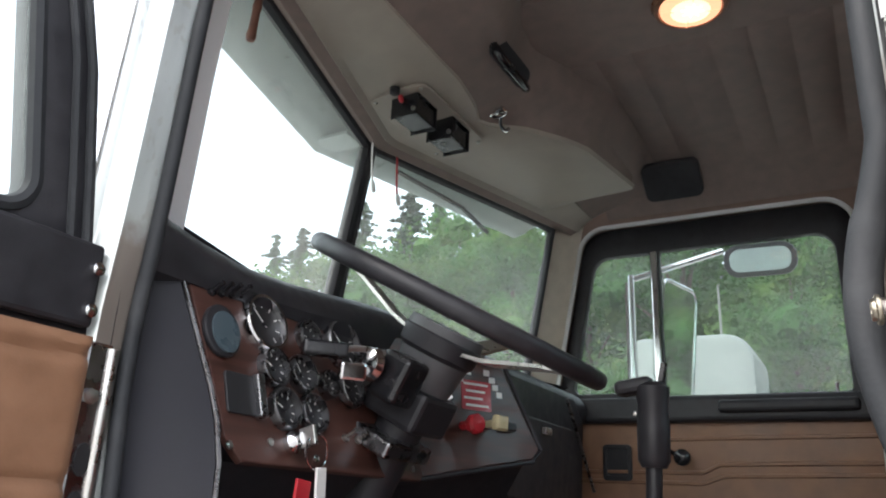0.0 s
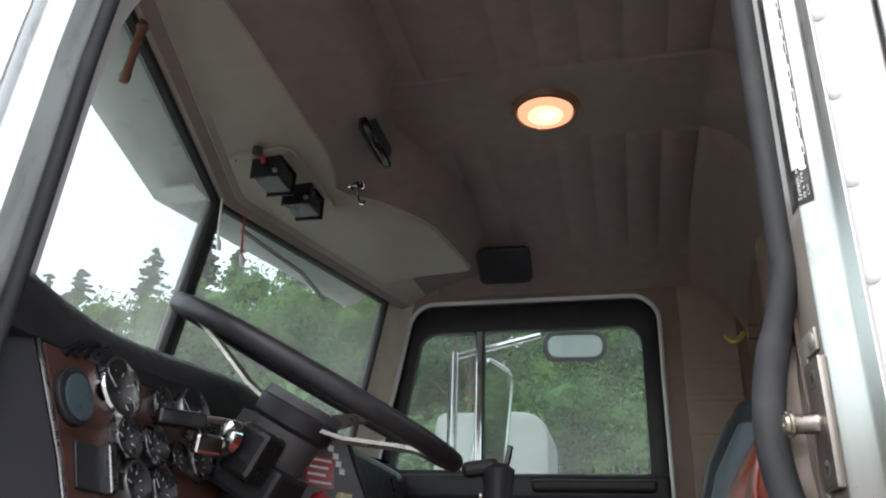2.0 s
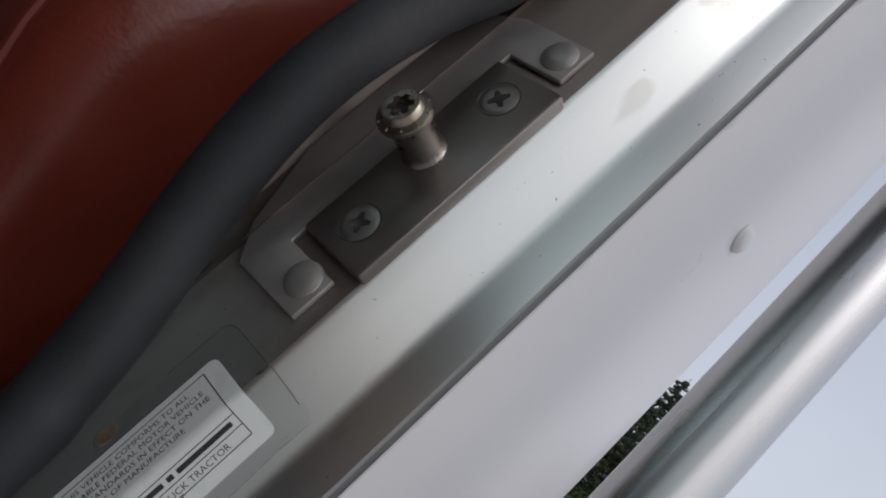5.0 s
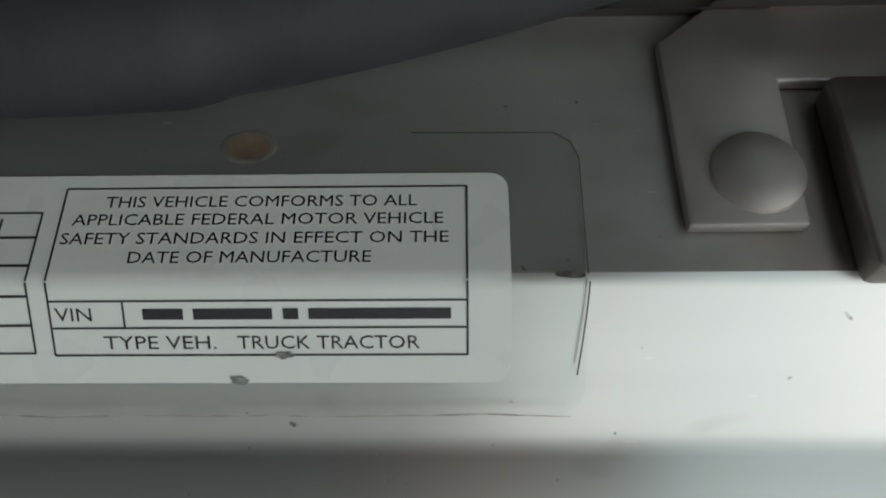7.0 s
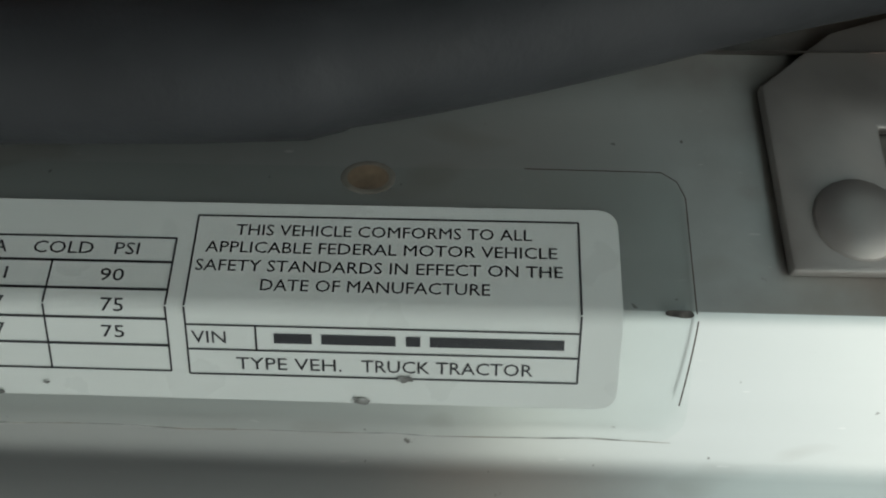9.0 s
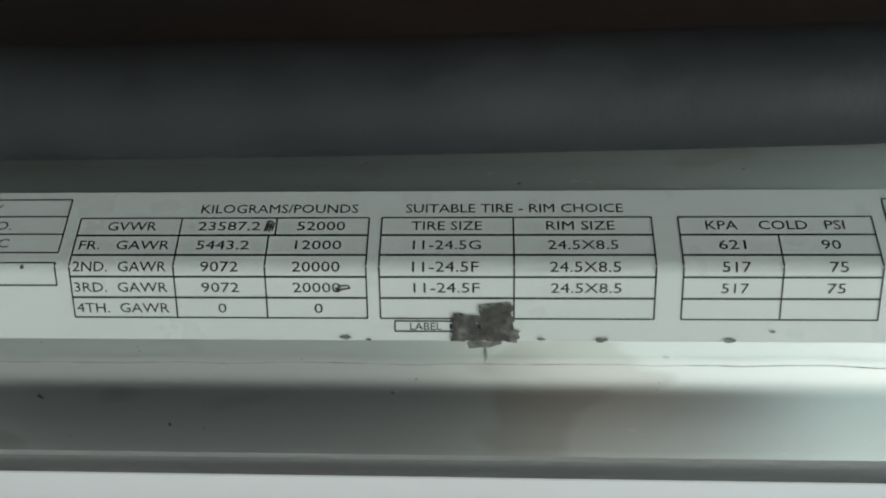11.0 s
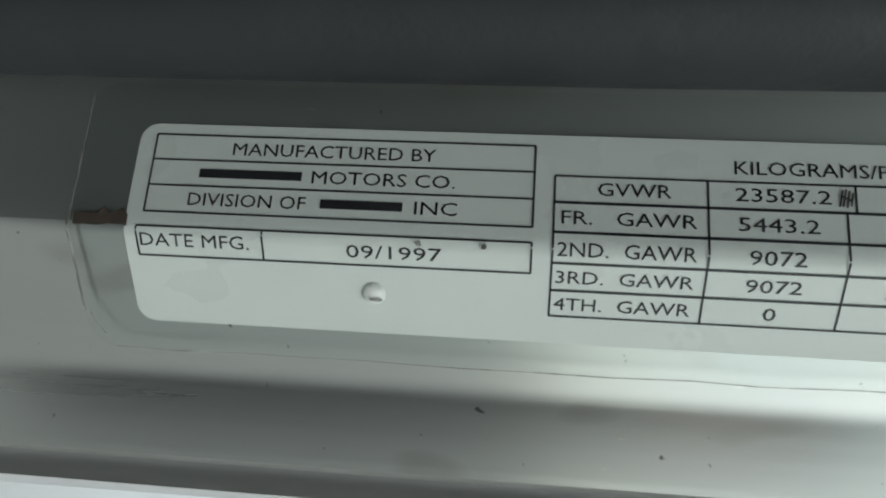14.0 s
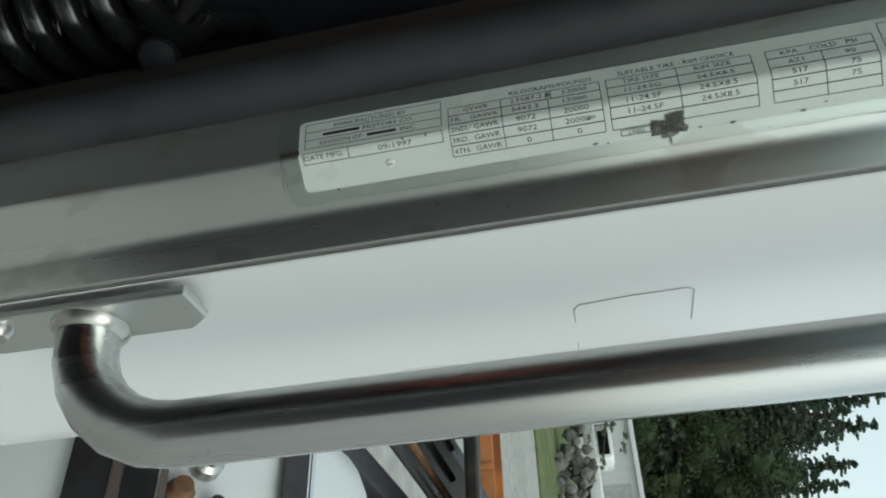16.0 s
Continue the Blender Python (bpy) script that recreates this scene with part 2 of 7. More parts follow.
def glass_mat(name, tint, rough=0.0, gloss=0.06, haze=0.0):
    """A thin pane: clear, with a faint reflection and a pale veil for glare haze."""
    m = bpy.data.materials.new(name)
    m.use_nodes = True
    N, L = m.node_tree.nodes, m.node_tree.links
    N.remove(N["Principled BSDF"])
    tr, gl, mix = N.new("ShaderNodeBsdfTransparent"), N.new("ShaderNodeBsdfGlossy"), N.new("ShaderNodeMixShader")
    tr.inputs["Color"].default_value = (*tint, 1)
    gl.inputs["Roughness"].default_value = rough + 0.02
    fr = N.new("ShaderNodeFresnel")
    fr.inputs["IOR"].default_value = 1.2
    mr = N.new("ShaderNodeMath")
    mr.operation = "MINIMUM"
    mr.inputs[1].default_value = gloss * 4
    L.new(fr.outputs["Fac"], mr.inputs[0])
    L.new(mr.outputs["Value"], mix.inputs["Fac"])
    L.new(tr.outputs["BSDF"], mix.inputs[1])
    L.new(gl.outputs["BSDF"], mix.inputs[2])
    out = mix.outputs["Shader"]
    # Pale scatter mixed into the pane stands for glare over the view.
    if haze:
        df, tl, half, veil = N.new("ShaderNodeBsdfDiffuse"), N.new("ShaderNodeBsdfTranslucent"), N.new("ShaderNodeMixShader"), N.new("ShaderNodeMixShader")
        df.inputs["Color"].default_value = tl.inputs["Color"].default_value = (0.8, 0.8, 0.78, 1)
        half.inputs["Fac"].default_value = 0.7
        L.new(df.outputs["BSDF"], half.inputs[1])
        L.new(tl.outputs["BSDF"], half.inputs[2])
        co, nz, mr2 = N.new("ShaderNodeTexCoord"), N.new("ShaderNodeTexNoise"), N.new("ShaderNodeMapRange")
        nz.inputs["Scale"].default_value, nz.inputs["Detail"].default_value = 9.0, 5
        mr2.inputs["From Min"].default_value, mr2.inputs["From Max"].default_value = 0.3, 0.7
        mr2.inputs["To Min"].default_value, mr2.inputs["To Max"].default_value = haze * 0.7, haze * 1.3
        L.new(co.outputs["Object"], nz.inputs["Vector"])
        L.new(nz.outputs["Fac"], mr2.inputs["Value"])
        L.new(mr2.outputs["Result"], veil.inputs["Fac"])
        L.new(out, veil.inputs[1])
        L.new(half.outputs["Shader"], veil.inputs[2])
        out = veil.outputs["Shader"]
    L.new(out, N["Material Output"].inputs["Surface"])
    return m


def glow_mat(name, colour, strength):
    m = bpy.data.materials.new(name)
    m.use_nodes = True
    p = m.node_tree.nodes["Principled BSDF"]
    p.inputs["Base Color"].default_value = (*(c * 0.25 for c in colour), 1)
    p.inputs["Emission Color"].default_value = (*colour, 1)
    p.inputs["Emission Strength"].default_value = strength
    return m


ALU = mat("brushed aluminium", (0.62, 0.638, 0.618), 0.31, 1.0, 0.03, 90, 0.00002, 700, (1, 1, 0.02), (0.53, 0.545, 0.525), 14, 0.5, rough_var=0.05)
JAMB = mat("dull brushed aluminium", (0.475, 0.50, 0.485), 0.44, 0.9, 0.05, 90, 0.00003, 700, (1, 1, 0.04), (0.42, 0.435, 0.42), 14, 0.6, rough_var=0.06)


def grease(m, colour, low, high, fade):
    """A ragged brown grease stain over a stretch of height."""
    N, L = m.node_tree.nodes, m.node_tree.links
    p = N["Principled BSDF"]
    before = p.inputs["Base Color"].links[0].from_socket
    geo, sep, nz, mx = N.new("ShaderNodeNewGeometry"), N.new("ShaderNodeSeparateXYZ"), N.new("ShaderNodeTexNoise"), N.new("ShaderNodeMix")
    nz.inputs["Scale"].default_value, nz.inputs["Detail"].default_value = 55, 5
    L.new(geo.outputs["Position"], sep.inputs["Vector"])
    L.new(geo.outputs["Position"], nz.inputs["Vector"])
    wob = N.new("ShaderNodeMath")
    wob.operation = "MULTIPLY_ADD"
    wob.inputs[1].default_value = 0.05
    L.new(nz.outputs["Fac"], wob.inputs[0])
    L.new(sep.outputs["Z"], wob.inputs[2])
    both = N.new("ShaderNodeMath")
    both.operation = "MULTIPLY"
    for k, (a, b) in enumerate(((low, low + fade), (high + fade, high))):
        mr = N.new("ShaderNodeMapRange")
        mr.interpolation_type = "SMOOTHSTEP"
        mr.inputs["From Min"].default_value, mr.inputs["From Max"].default_value = a + 0.025, b + 0.025
        L.new(wob.outputs["Value"], mr.inputs["Value"])
        L.new(mr.outputs["Result"], both.inputs[k])
    mx.data_type = "RGBA"
    mx.inputs["B"].default_value = (*colour, 1)
    L.new(both.outputs["Value"], mx.inputs["Factor"])
    L.new(before, mx.inputs["A"])
    L.new(mx.outputs["Result"], p.inputs["Base Color"])


def specks(m, scale, low, colour, amount=1.0, stretch=(1, 1, 1)):
    """Scattered small pits and flecks of dirt."""
    N, L = m.node_tree.nodes, m.node_tree.links
    p = N["Principled BSDF"]
    before = p.inputs["Base Color"].links[0].from_socket
    geo, mp, nz, mr, mx = N.new("ShaderNodeNewGeometry"), N.new("ShaderNodeMapping"), N.new("ShaderNodeTexNoise"), N.new("ShaderNodeMapRange"), N.new("ShaderNodeMix")
    mp.inputs["Scale"].default_value = stretch
    nz.inputs["Scale"].default_value, nz.inputs["Detail"].default_value = scale, 2
    mr.inputs["From Min"].default_value, mr.inputs["From Max"].default_value = low, low + 0.05
    mr.inputs["To Max"].default_value = amount
    mx.data_type = "RGBA"
    mx.inputs["B"].default_value = (*colour, 1)
    L.new(geo.outputs["Position"], mp.inputs["Vector"])
    L.new(mp.outputs["Vector"], nz.inputs["Vector"])
    L.new(nz.outputs["Fac"], mr.inputs["Value"])
    L.new(mr.outputs["Result"], mx.inputs["Factor"])
    L.new(before, mx.inputs["A"])
    L.new(mx.outputs["Result"], p.inputs["Base Color"])


def brushed(m, amount):
    """Grain up the post: gloss spreads across it."""
    N, L = m.node_tree.nodes, m.node_tree.links
    tg = N.new("ShaderNodeTangent")
    tg.direction_type, tg.axis = "RADIAL", "Z"
    N["Principled BSDF"].inputs["Anisotropic"].default_value = amount
    L.new(tg.outputs["Tangent"], N["Principled BSDF"].inputs["Tangent"])


brushed(ALU, 0.75)
brushed(JAMB, 0.85)
for metal in (ALU, JAMB):
    specks(metal, 420, 0.735, (0.10, 0.09, 0.08), 0.8)
    specks(metal, 900, 0.73, (0.78, 0.78, 0.76), 0.5, (1, 1, 0.25))
    specks(metal, 60, 0.62, (0.36, 0.34, 0.30), 0.35, (1, 1, 0.5))
grease(JAMB, (0.25, 0.215, 0.19), 1.795, 2.02, 0.05)
SOFT_ALU = mat("satin aluminium bead", (0.60, 0.60, 0.59), 0.5, 0.35, 0.05, 90, 0.0, 700, (1, 1, 0.05), (0.54, 0.53, 0.51), 14, 0.5)
STEEL = mat("worn steel", (0.5, 0.49, 0.47), 0.32, 1.0, 0.08, 60, 0.00006, 500, (1, 1, 1), (0.40, 0.37, 0.33), 25, 0.5)
DARK_CHROME = mat("dulled gauge bezel", (0.24, 0.24, 0.25), 0.28, 1.0, 0.1, 60)
CHEEK = mat("dark grey plate", (0.055, 0.055, 0.058), 0.55, 0.0, 0.1, 12, spec=0.3)
PILLAR = mat("cream painted pillar", (0.60, 0.53, 0.44), 0.45, 0.0, 0.08, 25, 0.0002, 300, (1, 1, 1), (0.48, 0.41, 0.33), 4, 0.5)
SATIN = mat("satin stainless", (0.55, 0.55, 0.55), 0.27, 1.0, 0.06, 60, 0.00003, 500, (1, 1, 0.1), (0.45, 0.45, 0.44), 8, 0.5, rough_var=0.08)
BRACKET = mat("dull zinc bracket", (0.37, 0.355, 0.335), 0.45, 0.6, 0.10, 120, 0.00004, 700, (1, 1, 1), (0.28, 0.245, 0.22), 30, 0.6)
DARK_TRIM = mat("dark dashboard plastic", (0.016, 0.016, 0.021), 0.55, 0.0, 0.2, 20, 0.0002, 300, (1, 1, 1), (0.020, 0.020, 0.026), 5, 0.6, spec=0.25)
CHROME = mat("polished stainless", (0.72, 0.72, 0.73), 0.1, 1.0, 0.03, 30, 0.00002, 400, (1, 1, 0.1), (0.6, 0.6, 0.6), 6, 0.4, rough_var=0.05)
PAINT = mat("white cab paint", (0.72, 0.72, 0.735), 0.35, 0.0, 0.02, 12, 0.00002, 160, (1, 1, 0.5), (0.66, 0.665, 0.68), 5, 0.5, coat=0.12)
RUBBER = mat("grey weathered rubber", (0.024, 0.026, 0.029), 0.64, 0.0, 0.18, 60, 0.0003, 260, (1, 1, 1), (0.064, 0.065, 0.068), 12, 0.6, spec=0.35)
BLACK = mat("black trim plastic", (0.022, 0.0215, 0.025), 0.45, 0.0, 0.2, 40, 0.0002, 400, (1, 1, 1), (0.04, 0.039, 0.043), 7, 0.6, spec=0.35)
BLACK_GLOSS = mat("black lacquer", (0.012, 0.012, 0.014), 0.22, 0.0, 0.2, 40, 0.0, 400)
HEADLINER = mat("brown vinyl headliner", (0.215, 0.160, 0.141), 0.62, 0.0, 0.12, 30, 0.0003, 420, (1, 1, 1), (0.165, 0.122, 0.107), 3, 0.6)
CREAM = mat("cream plastic", (0.35, 0.305, 0.26), 0.5, 0.0, 0.06, 20, 0.0002, 300, (1, 1, 1), (0.29, 0.25, 0.21), 4, 0.6)
TAN = mat("tan vinyl", (0.240, 0.124, 0.070), 0.48, 0.0, 0.12, 25, 0.0003, 350, (1, 1, 1), (0.185, 0.094, 0.053), 4, 0.6)
TAN_LIGHT = mat("beige vinyl", (0.29, 0.215, 0.165), 0.5, 0.0, 0.08, 25, 0.0003, 350, (1, 1, 1), (0.225, 0.162, 0.122), 4, 0.5)
BROWN_WALL = mat("brown vinyl wall lining", (0.20, 0.135, 0.105), 0.55, 0.0, 0.10, 25, 0.0003, 350, (1, 1, 1), (0.15, 0.10, 0.078), 4, 0.5)
WOOD = mat("reddish woodgrain laminate", (0.072, 0.031, 0.024), 0.42, 0.0, 0.4, 14, 0.0, 90, (1, 0.22, 5), (0.040, 0.018, 0.014), 9, 0.8, coat=0.12)
RED_VINYL = mat("orange red vinyl", (0.175, 0.030, 0.017), 0.38, 0.0, 0.14, 18, 0.0004, 220, (1, 1, 1), (0.145, 0.024, 0.014), 4, 0.5, coat=0.15)
BROWN_CLOTH = mat("brown seat cloth", (0.115, 0.083, 0.07), 0.85, 0.0, 0.2, 200, 0.0006, 700, (1, 1, 1), (0.09, 0.065, 0.055), 8, 0.5)
BLUE_GREY = mat("blue grey seat vinyl", (0.072, 0.095, 0.112), 0.45, 0.0, 0.12, 25, 0.0003, 260)
DARK_SEAT = mat("black seat cloth", (0.015, 0.017, 0.022), 0.8, 0.0, 0.2, 120, 0.0004, 600)
LABEL_WHITE = mat("white label foil", (0.74, 0.755, 0.74), 0.32, 0.0, 0.02, 60, 0.00002, 300, (1, 1, 1), (0.66, 0.675, 0.655), 30, 0.5)
INK = mat("black ink", (0.02, 0.02, 0.025), 0.5, 0.0, 0.1, 100)
RED = mat("red plastic", (0.42, 0.02, 0.03), 0.35, 0.0, 0.1, 40)
YELLOWED = mat("yellowed plastic", (0.55, 0.49, 0.30), 0.35, 0.0, 0.1, 40)
DIAL = mat("dial face", (0.02, 0.02, 0.022), 0.4, 0.0, 0.1, 60)
WHITE_INK = mat("white print", (0.75, 0.75, 0.73), 0.5, 0.0, 0.05, 60)
WINDOW = glass_mat("window glass", (0.89, 0.95, 0.93), haze=0.095)
CLEAR = glass_mat("clear film", (0.94, 0.96, 0.955), 0.12, 0.05)
REAR_GLASS = glass_mat("rear glass", (0.88, 1.0, 1.0))
LAMP_HALO = glow_mat("lit lens middle", (1.0, 0.53, 0.31), 1.15)
LAMP_GLOW = glow_mat("lit dome lens", (1.0, 0.42, 0.23), 0.75)
LAMP_CORE = glow_mat("lit bulb", (1.0, 0.68, 0.44), 2.0)
VISOR = mat("painted visor steel", (0.42, 0.46, 0.45), 0.35, 0.2, 0.05, 20, 0.0001, 90, (1, 1, 1), (0.33, 0.37, 0.36), 3, 0.5)
GRAVEL = mat("gravel lot", (0.36, 0.35, 0.33), 0.95, 0.0, 0.2, 5, 0.01, 12, (1, 1, 1), (0.24, 0.23, 0.21), 0.25, 0.6)
GRASS = mat("grass", (0.10, 0.13, 0.045), 0.95, 0.0, 0.35, 3, 0.02, 9, (1, 1, 1), (0.18, 0.17, 0.08), 0.4, 0.6)
BARK = mat("bark", (0.085, 0.062, 0.045), 0.95, 0.0, 0.3, 9, 0.01, 20)
LEAF = mat("leaves", (0.072, 0.166, 0.054), 0.7, 0.0, 0.22, 1.2, 0.0, 20, (1, 1, 1), (0.145, 0.200, 0.050), 0.30, 0.9, per_object=0.30, through=0.4, spec=0.2)
NEEDLES = mat("needles", (0.098, 0.130, 0.094), 0.7, 0.0, 0.3, 1.8, 0.0, 20, (1, 1, 1), (0.085, 0.115, 0.078), 0.5, 0.5, per_object=0.2, through=0.25, spec=0.2)
# Darker copy of the leaves: the far trees' shade is put into their colour.
SHADED_LEAF = mat("shaded olive leaves", (0.062, 0.088, 0.040), 0.7, 0.0, 0.3, 1.2, 0.0, 20, (1, 1, 1), (0.090, 0.098, 0.050), 0.25, 0.9, per_object=0.30, through=0.3, spec=0.15)


# ---- the cab's shell ----
def arc(cx, cz, r, a0, a1, n=8):
    return [(cx + r * math.cos(radians(a0 + (a1 - a0) * k / n)), cz + r * math.sin(radians(a0 + (a1 - a0) * k / n))) for k in range(n + 1)]


# The door opening's edge line: up the rear post, round, along the header, down the windshield post.
RIDGE_X, RIDGE_Y = -0.029, 0.0215
EDGE = [(RIDGE_X, 1.10), (RIDGE_X, 1.40), (RIDGE_X, 1.60)] + [(RIDGE_X, 1.74 + 0.02 * k) for k in range(15)] + [(RIDGE_X, 2.10), (RIDGE_X, 2.25)]
EDGE += arc(RIDGE_X - 0.115, 2.385, 0.115, 0, 78) + [(-0.22, 2.506), (-0.32, 2.511), (-0.42, 2.512), (-0.52, 2.511), (-0.57, 2.508)]
EDGE += arc(-0.60, 2.388, 0.118, 88, 172) + [(-0.727, 2.30), (-0.734, 2.18), (-0.742, 2.05), (-0.752, 1.95), (-0.753, 1.86), (-0.742, 1.74), (-0.72, 1.50), (-0.70, 1.10)]


def base_y(x):
    return RIDGE_Y + 0.055 * max(0.0, RIDGE_X - x)


def edge_frames():
    out = []
    for i, (x, z) in enumerate(EDGE):
        a, b = EDGE[max(i - 1, 0)], EDGE[min(i + 1, len(EDGE) - 1)]
        t = Vector((b[0] - a[0], b[1] - a[1])).normalized()
        out.append((x, z, t.y, -t.x))
    return out


def sweep(profile, rows=None):
    """Lays a profile of (outward, inward) offsets along the opening's edge; profile may depend on the place."""
    fr = edge_frames() if rows is None else edge_frames()[rows[0]:rows[1]]
    grid = []
    for x, z, nx, nz in fr:
        pr = profile(x, z) if callable(profile) else profile
        grid.append([(x + d * nx, base_y(x) + y, z + d * nz) for d, y in pr])
    return sheet(bmesh.new(), grid)


FRAME = [(-0.030, 0.150), (-0.022, 0.115), (-0.0125, 0.082), (-0.0068, 0.062), (-0.0042, 0.048), (-0.0026, 0.0324), (-0.0012, 0.0160), (-0.0002, 0.0024),
         (0.00005, 0.0010), (0.0004, 0.0002), (0.0012, -0.0007), (0.0060, -0.0051), (0.0120, -0.0103), (0.0158, -0.0138), (0.0166, -0.0146), (0.0173, -0.0156),
         (0.0178, -0.0166), (0.0181, -0.0174), (0.0186, -0.0188), (0.0215, -0.0262), (0.0219, -0.0270), (0.0222, -0.0276)]
BEAD = [(0.0222, -0.0276), (0.0232, -0.0282), (0.0236, -0.0296), (0.0230, -0.0312), (0.0214, -0.0322), (0.0205, -0.0321)]


def seal_offset(x, z):
    """Where the seal's middle lies, outwards and inwards of the ridge."""
    if x > -0.2 and z < 1.99:
        near = [z - 0.02, z - 0.01, z, z + 0.01, z + 0.02]
        d = float(np.mean(np.interp(near, [1.74, 1.78, 1.81, 1.84, 1.87, 1.90, 1.93, 1.96, 1.985], [-0.011, -0.012, -0.018, -0.026, -0.031, -0.031, -0.026, -0.018, -0.009])))
        return (d, float(np.mean(np.interp(near, [1.70, 1.74, 1.78, 1.81, 1.84, 1.90, 1.985], [0.0305, 0.032, 0.039, 0.045, 0.048, 0.048, 0.037]))))
    return (-0.0115, 0.036) if x < -0.70 else (-0.008, 0.036)


def skin_rows():
    """The painted skin beyond the frame: wide and bowed behind the rear post and round the corner, a narrow rolled rail elsewhere."""
    rows = []
    for x, z, nx, nz in edge_frames():
        if x > -0.145:
            reach = min((0.175 - x) / nx if nx > 0.05 else 9.0, (2.585 - z) / nz if nz > 0.05 else 9.0)
            pr = [(0.0215, -0.0205)]
            for k in range(11):
                d = (0.023, 0.030, 0.037, 0.044, 0.051, 0.060)[k] if k < 6 else 0.060 + (reach - 0.060) * (k - 5) / 5
                px = x + d * nx
                dip = 0.5 + 0.5 * math.cos(math.pi * min(1.0, max(0.0, (d - 0.029) / 0.030)))
                flat = float(np.interp(z, [1.55, 1.70, 1.86], [-0.0120, -0.0085, -0.0045]))
                pr.append((d, flat + (-0.002 - flat) * dip + 0.8 * max(0.0, px) ** 2 - base_y(x)))
            last = pr[-1][1]
            pr += [(reach + 0.010, last + 0.006), (reach + 0.018, last + 0.018), (reach + 0.021, last + 0.05), (reach + 0.021, last + 0.12)]
        else:
            pr = [(0.0208, -0.0322)] + [(0.024 + 0.0026 * k, -0.031 + 0.00115 * k * k) for k in range(11)] + [(0.052, 0.085), (0.056, 0.10), (0.061, 0.115), (0.064, 0.135)]
        rows.append([(x + d * nx, base_y(x) + y, z + d * nz) for d, y in pr])
    return rows


wall_left = thing("wall_left", (0, 0, 1.1), "white riveted cab side with bare aluminium door frame", "cab wall", kind="structure")


def frame_profile(x, z):
    """The frame ends under the rubber seal, which lies further in beside the latch."""
    d, y = seal_offset(x, z)
    return [(d * 0.9, y + 0.010), (d * 0.5, y + 0.013)] + [(-0.0805 * q, q) for q in (y + 0.009, y - 0.002, 0.0200, 0.0100, 0.0024)] + [FRAME[8]]


part("jamb_face", sweep(frame_profile), JAMB, wall_left, "dull brushed aluminium jamb face, brown with grease at the latch", smooth=True)
part("door_frame", sweep(FRAME[8:]), ALU, wall_left, "brushed aluminium door frame with scuffs", smooth=True)
part("edge_bead", sweep(BEAD), SOFT_ALU, wall_left, "rolled aluminium edge bead", smooth=True)
part("skin", sheet(bmesh.new(), skin_rows()), PAINT, wall_left, "glossy white painted cab skin", smooth=True)


def seal_line():
    out = []
    for x, z, nx, nz in edge_frames():
        d, y = seal_offset(x, z)
        out.append((x + d * nx, base_y(x) + y, z + d * nz))
    return smooth_line(out, 3)


part("head_lining", sweep([(-0.007, 0.041), (0.010, 0.052), (0.022, 0.075), (0.034, 0.11), (0.046, 0.132)], (8, 39)), HEADLINER, wall_left, "brown lining behind the seal", smooth=True)
# The same lining lower down, darkened in colour for the cab's shade.
part("lower_lining", sweep([(-0.007, 0.041), (0.010, 0.052), (0.022, 0.075), (0.034, 0.11), (0.046, 0.132)], (0, 9)), mat("shaded brown lining", (0.050, 0.043, 0.037), 0.65, 0.0, 0.15, 40, 0.0003, 400, (1, 1, 1), (0.036, 0.030, 0.026), 6, 0.6), wall_left, "brown lining behind the seal, darkened for shade", smooth=True)
door_seal = solo("door_seal", new_tube(seal_line(), [0.0112 if p.x > -0.1 and p.z < 1.95 else (0.0085 if p.x < -0.70 else 0.0100) for p in seal_line()], 24, up=(0, 1, 0)), RUBBER, "dark grey weathered rubber seal round the door opening", "door seal", smooth=True)

# Rivets down the rear post's skin.
rivet_mesh = new_lathe([(0.0066, -0.001), (0.0064, 0.0010), (0.0050, 0.0024), (0.0026, 0.0032), (0.0, 0.0034)], (0, 0, 0), (0, -1, 0), 16)
first = None
for k in range(11):
    z = 1.832 + 0.0690 * k
    if first is None:
        first = part("rivet", rivet_mesh, PAINT, wall_left, "white painted dome rivet", smooth=True)
        first.location = Vector((-0.001, -0.0022, z)) - wall_left.location
        first.matrix_parent_inverse = Matrix()
    else:
        r = first.copy()
        scene.collection.objects.link(r)
        r.location = Vector((-0.001, -0.0022, z)) - wall_left.location
r = first.copy()
scene.collection.objects.link(r)
r.location = Vector((0.074, -0.0002, 1.975)) - wall_left.location

# Roof skin, sill and lower side below the door.
bm = bmesh.new()
grid = []
for i in range(13):
    y = 0.10 + 1.45 * i / 12
    crown = 0.10 * (1 - ((y - 0.825) / 0.73) ** 2) ** 0.5 if abs(y - 0.825) < 0.73 else 0.0
    grid.append([(x, y, 2.585 + crown + dz) for x, dz in ((-0.96 + 0.28 * abs(y - 0.825), -0.03), (-0.88 + 0.2 * abs(y - 0.825), 0.02), (-0.6, 0.03), (-0.2, 0.03), (0.10, 0.02), (0.19, -0.05))])
sheet(bm, grid)
thick(bm, 0.004)
roof = solo("roof", bm, PAINT, "white painted sheet metal cab roof", "roof", True, "structure")
sill = solo("door_sill", new_box((-0.76, 0.0, 1.06), (-0.02, 0.12, 1.12), None, 0.006), ALU, "worn aluminium door sill", "sill", kind="structure")
solo("side_panel", new_box((-0.95, 0.01, 0.55), (0.20, 0.05, 1.06), None, 0.01), PAINT, "white painted panel below the cab door", "side panel", kind="structure")
floor = solo("floor", new_box((-1.0, 0.05, 1.08), (0.2, 1.62, 1.14)), BLACK, "black rubber cab floor mat", "floor", kind="structure")


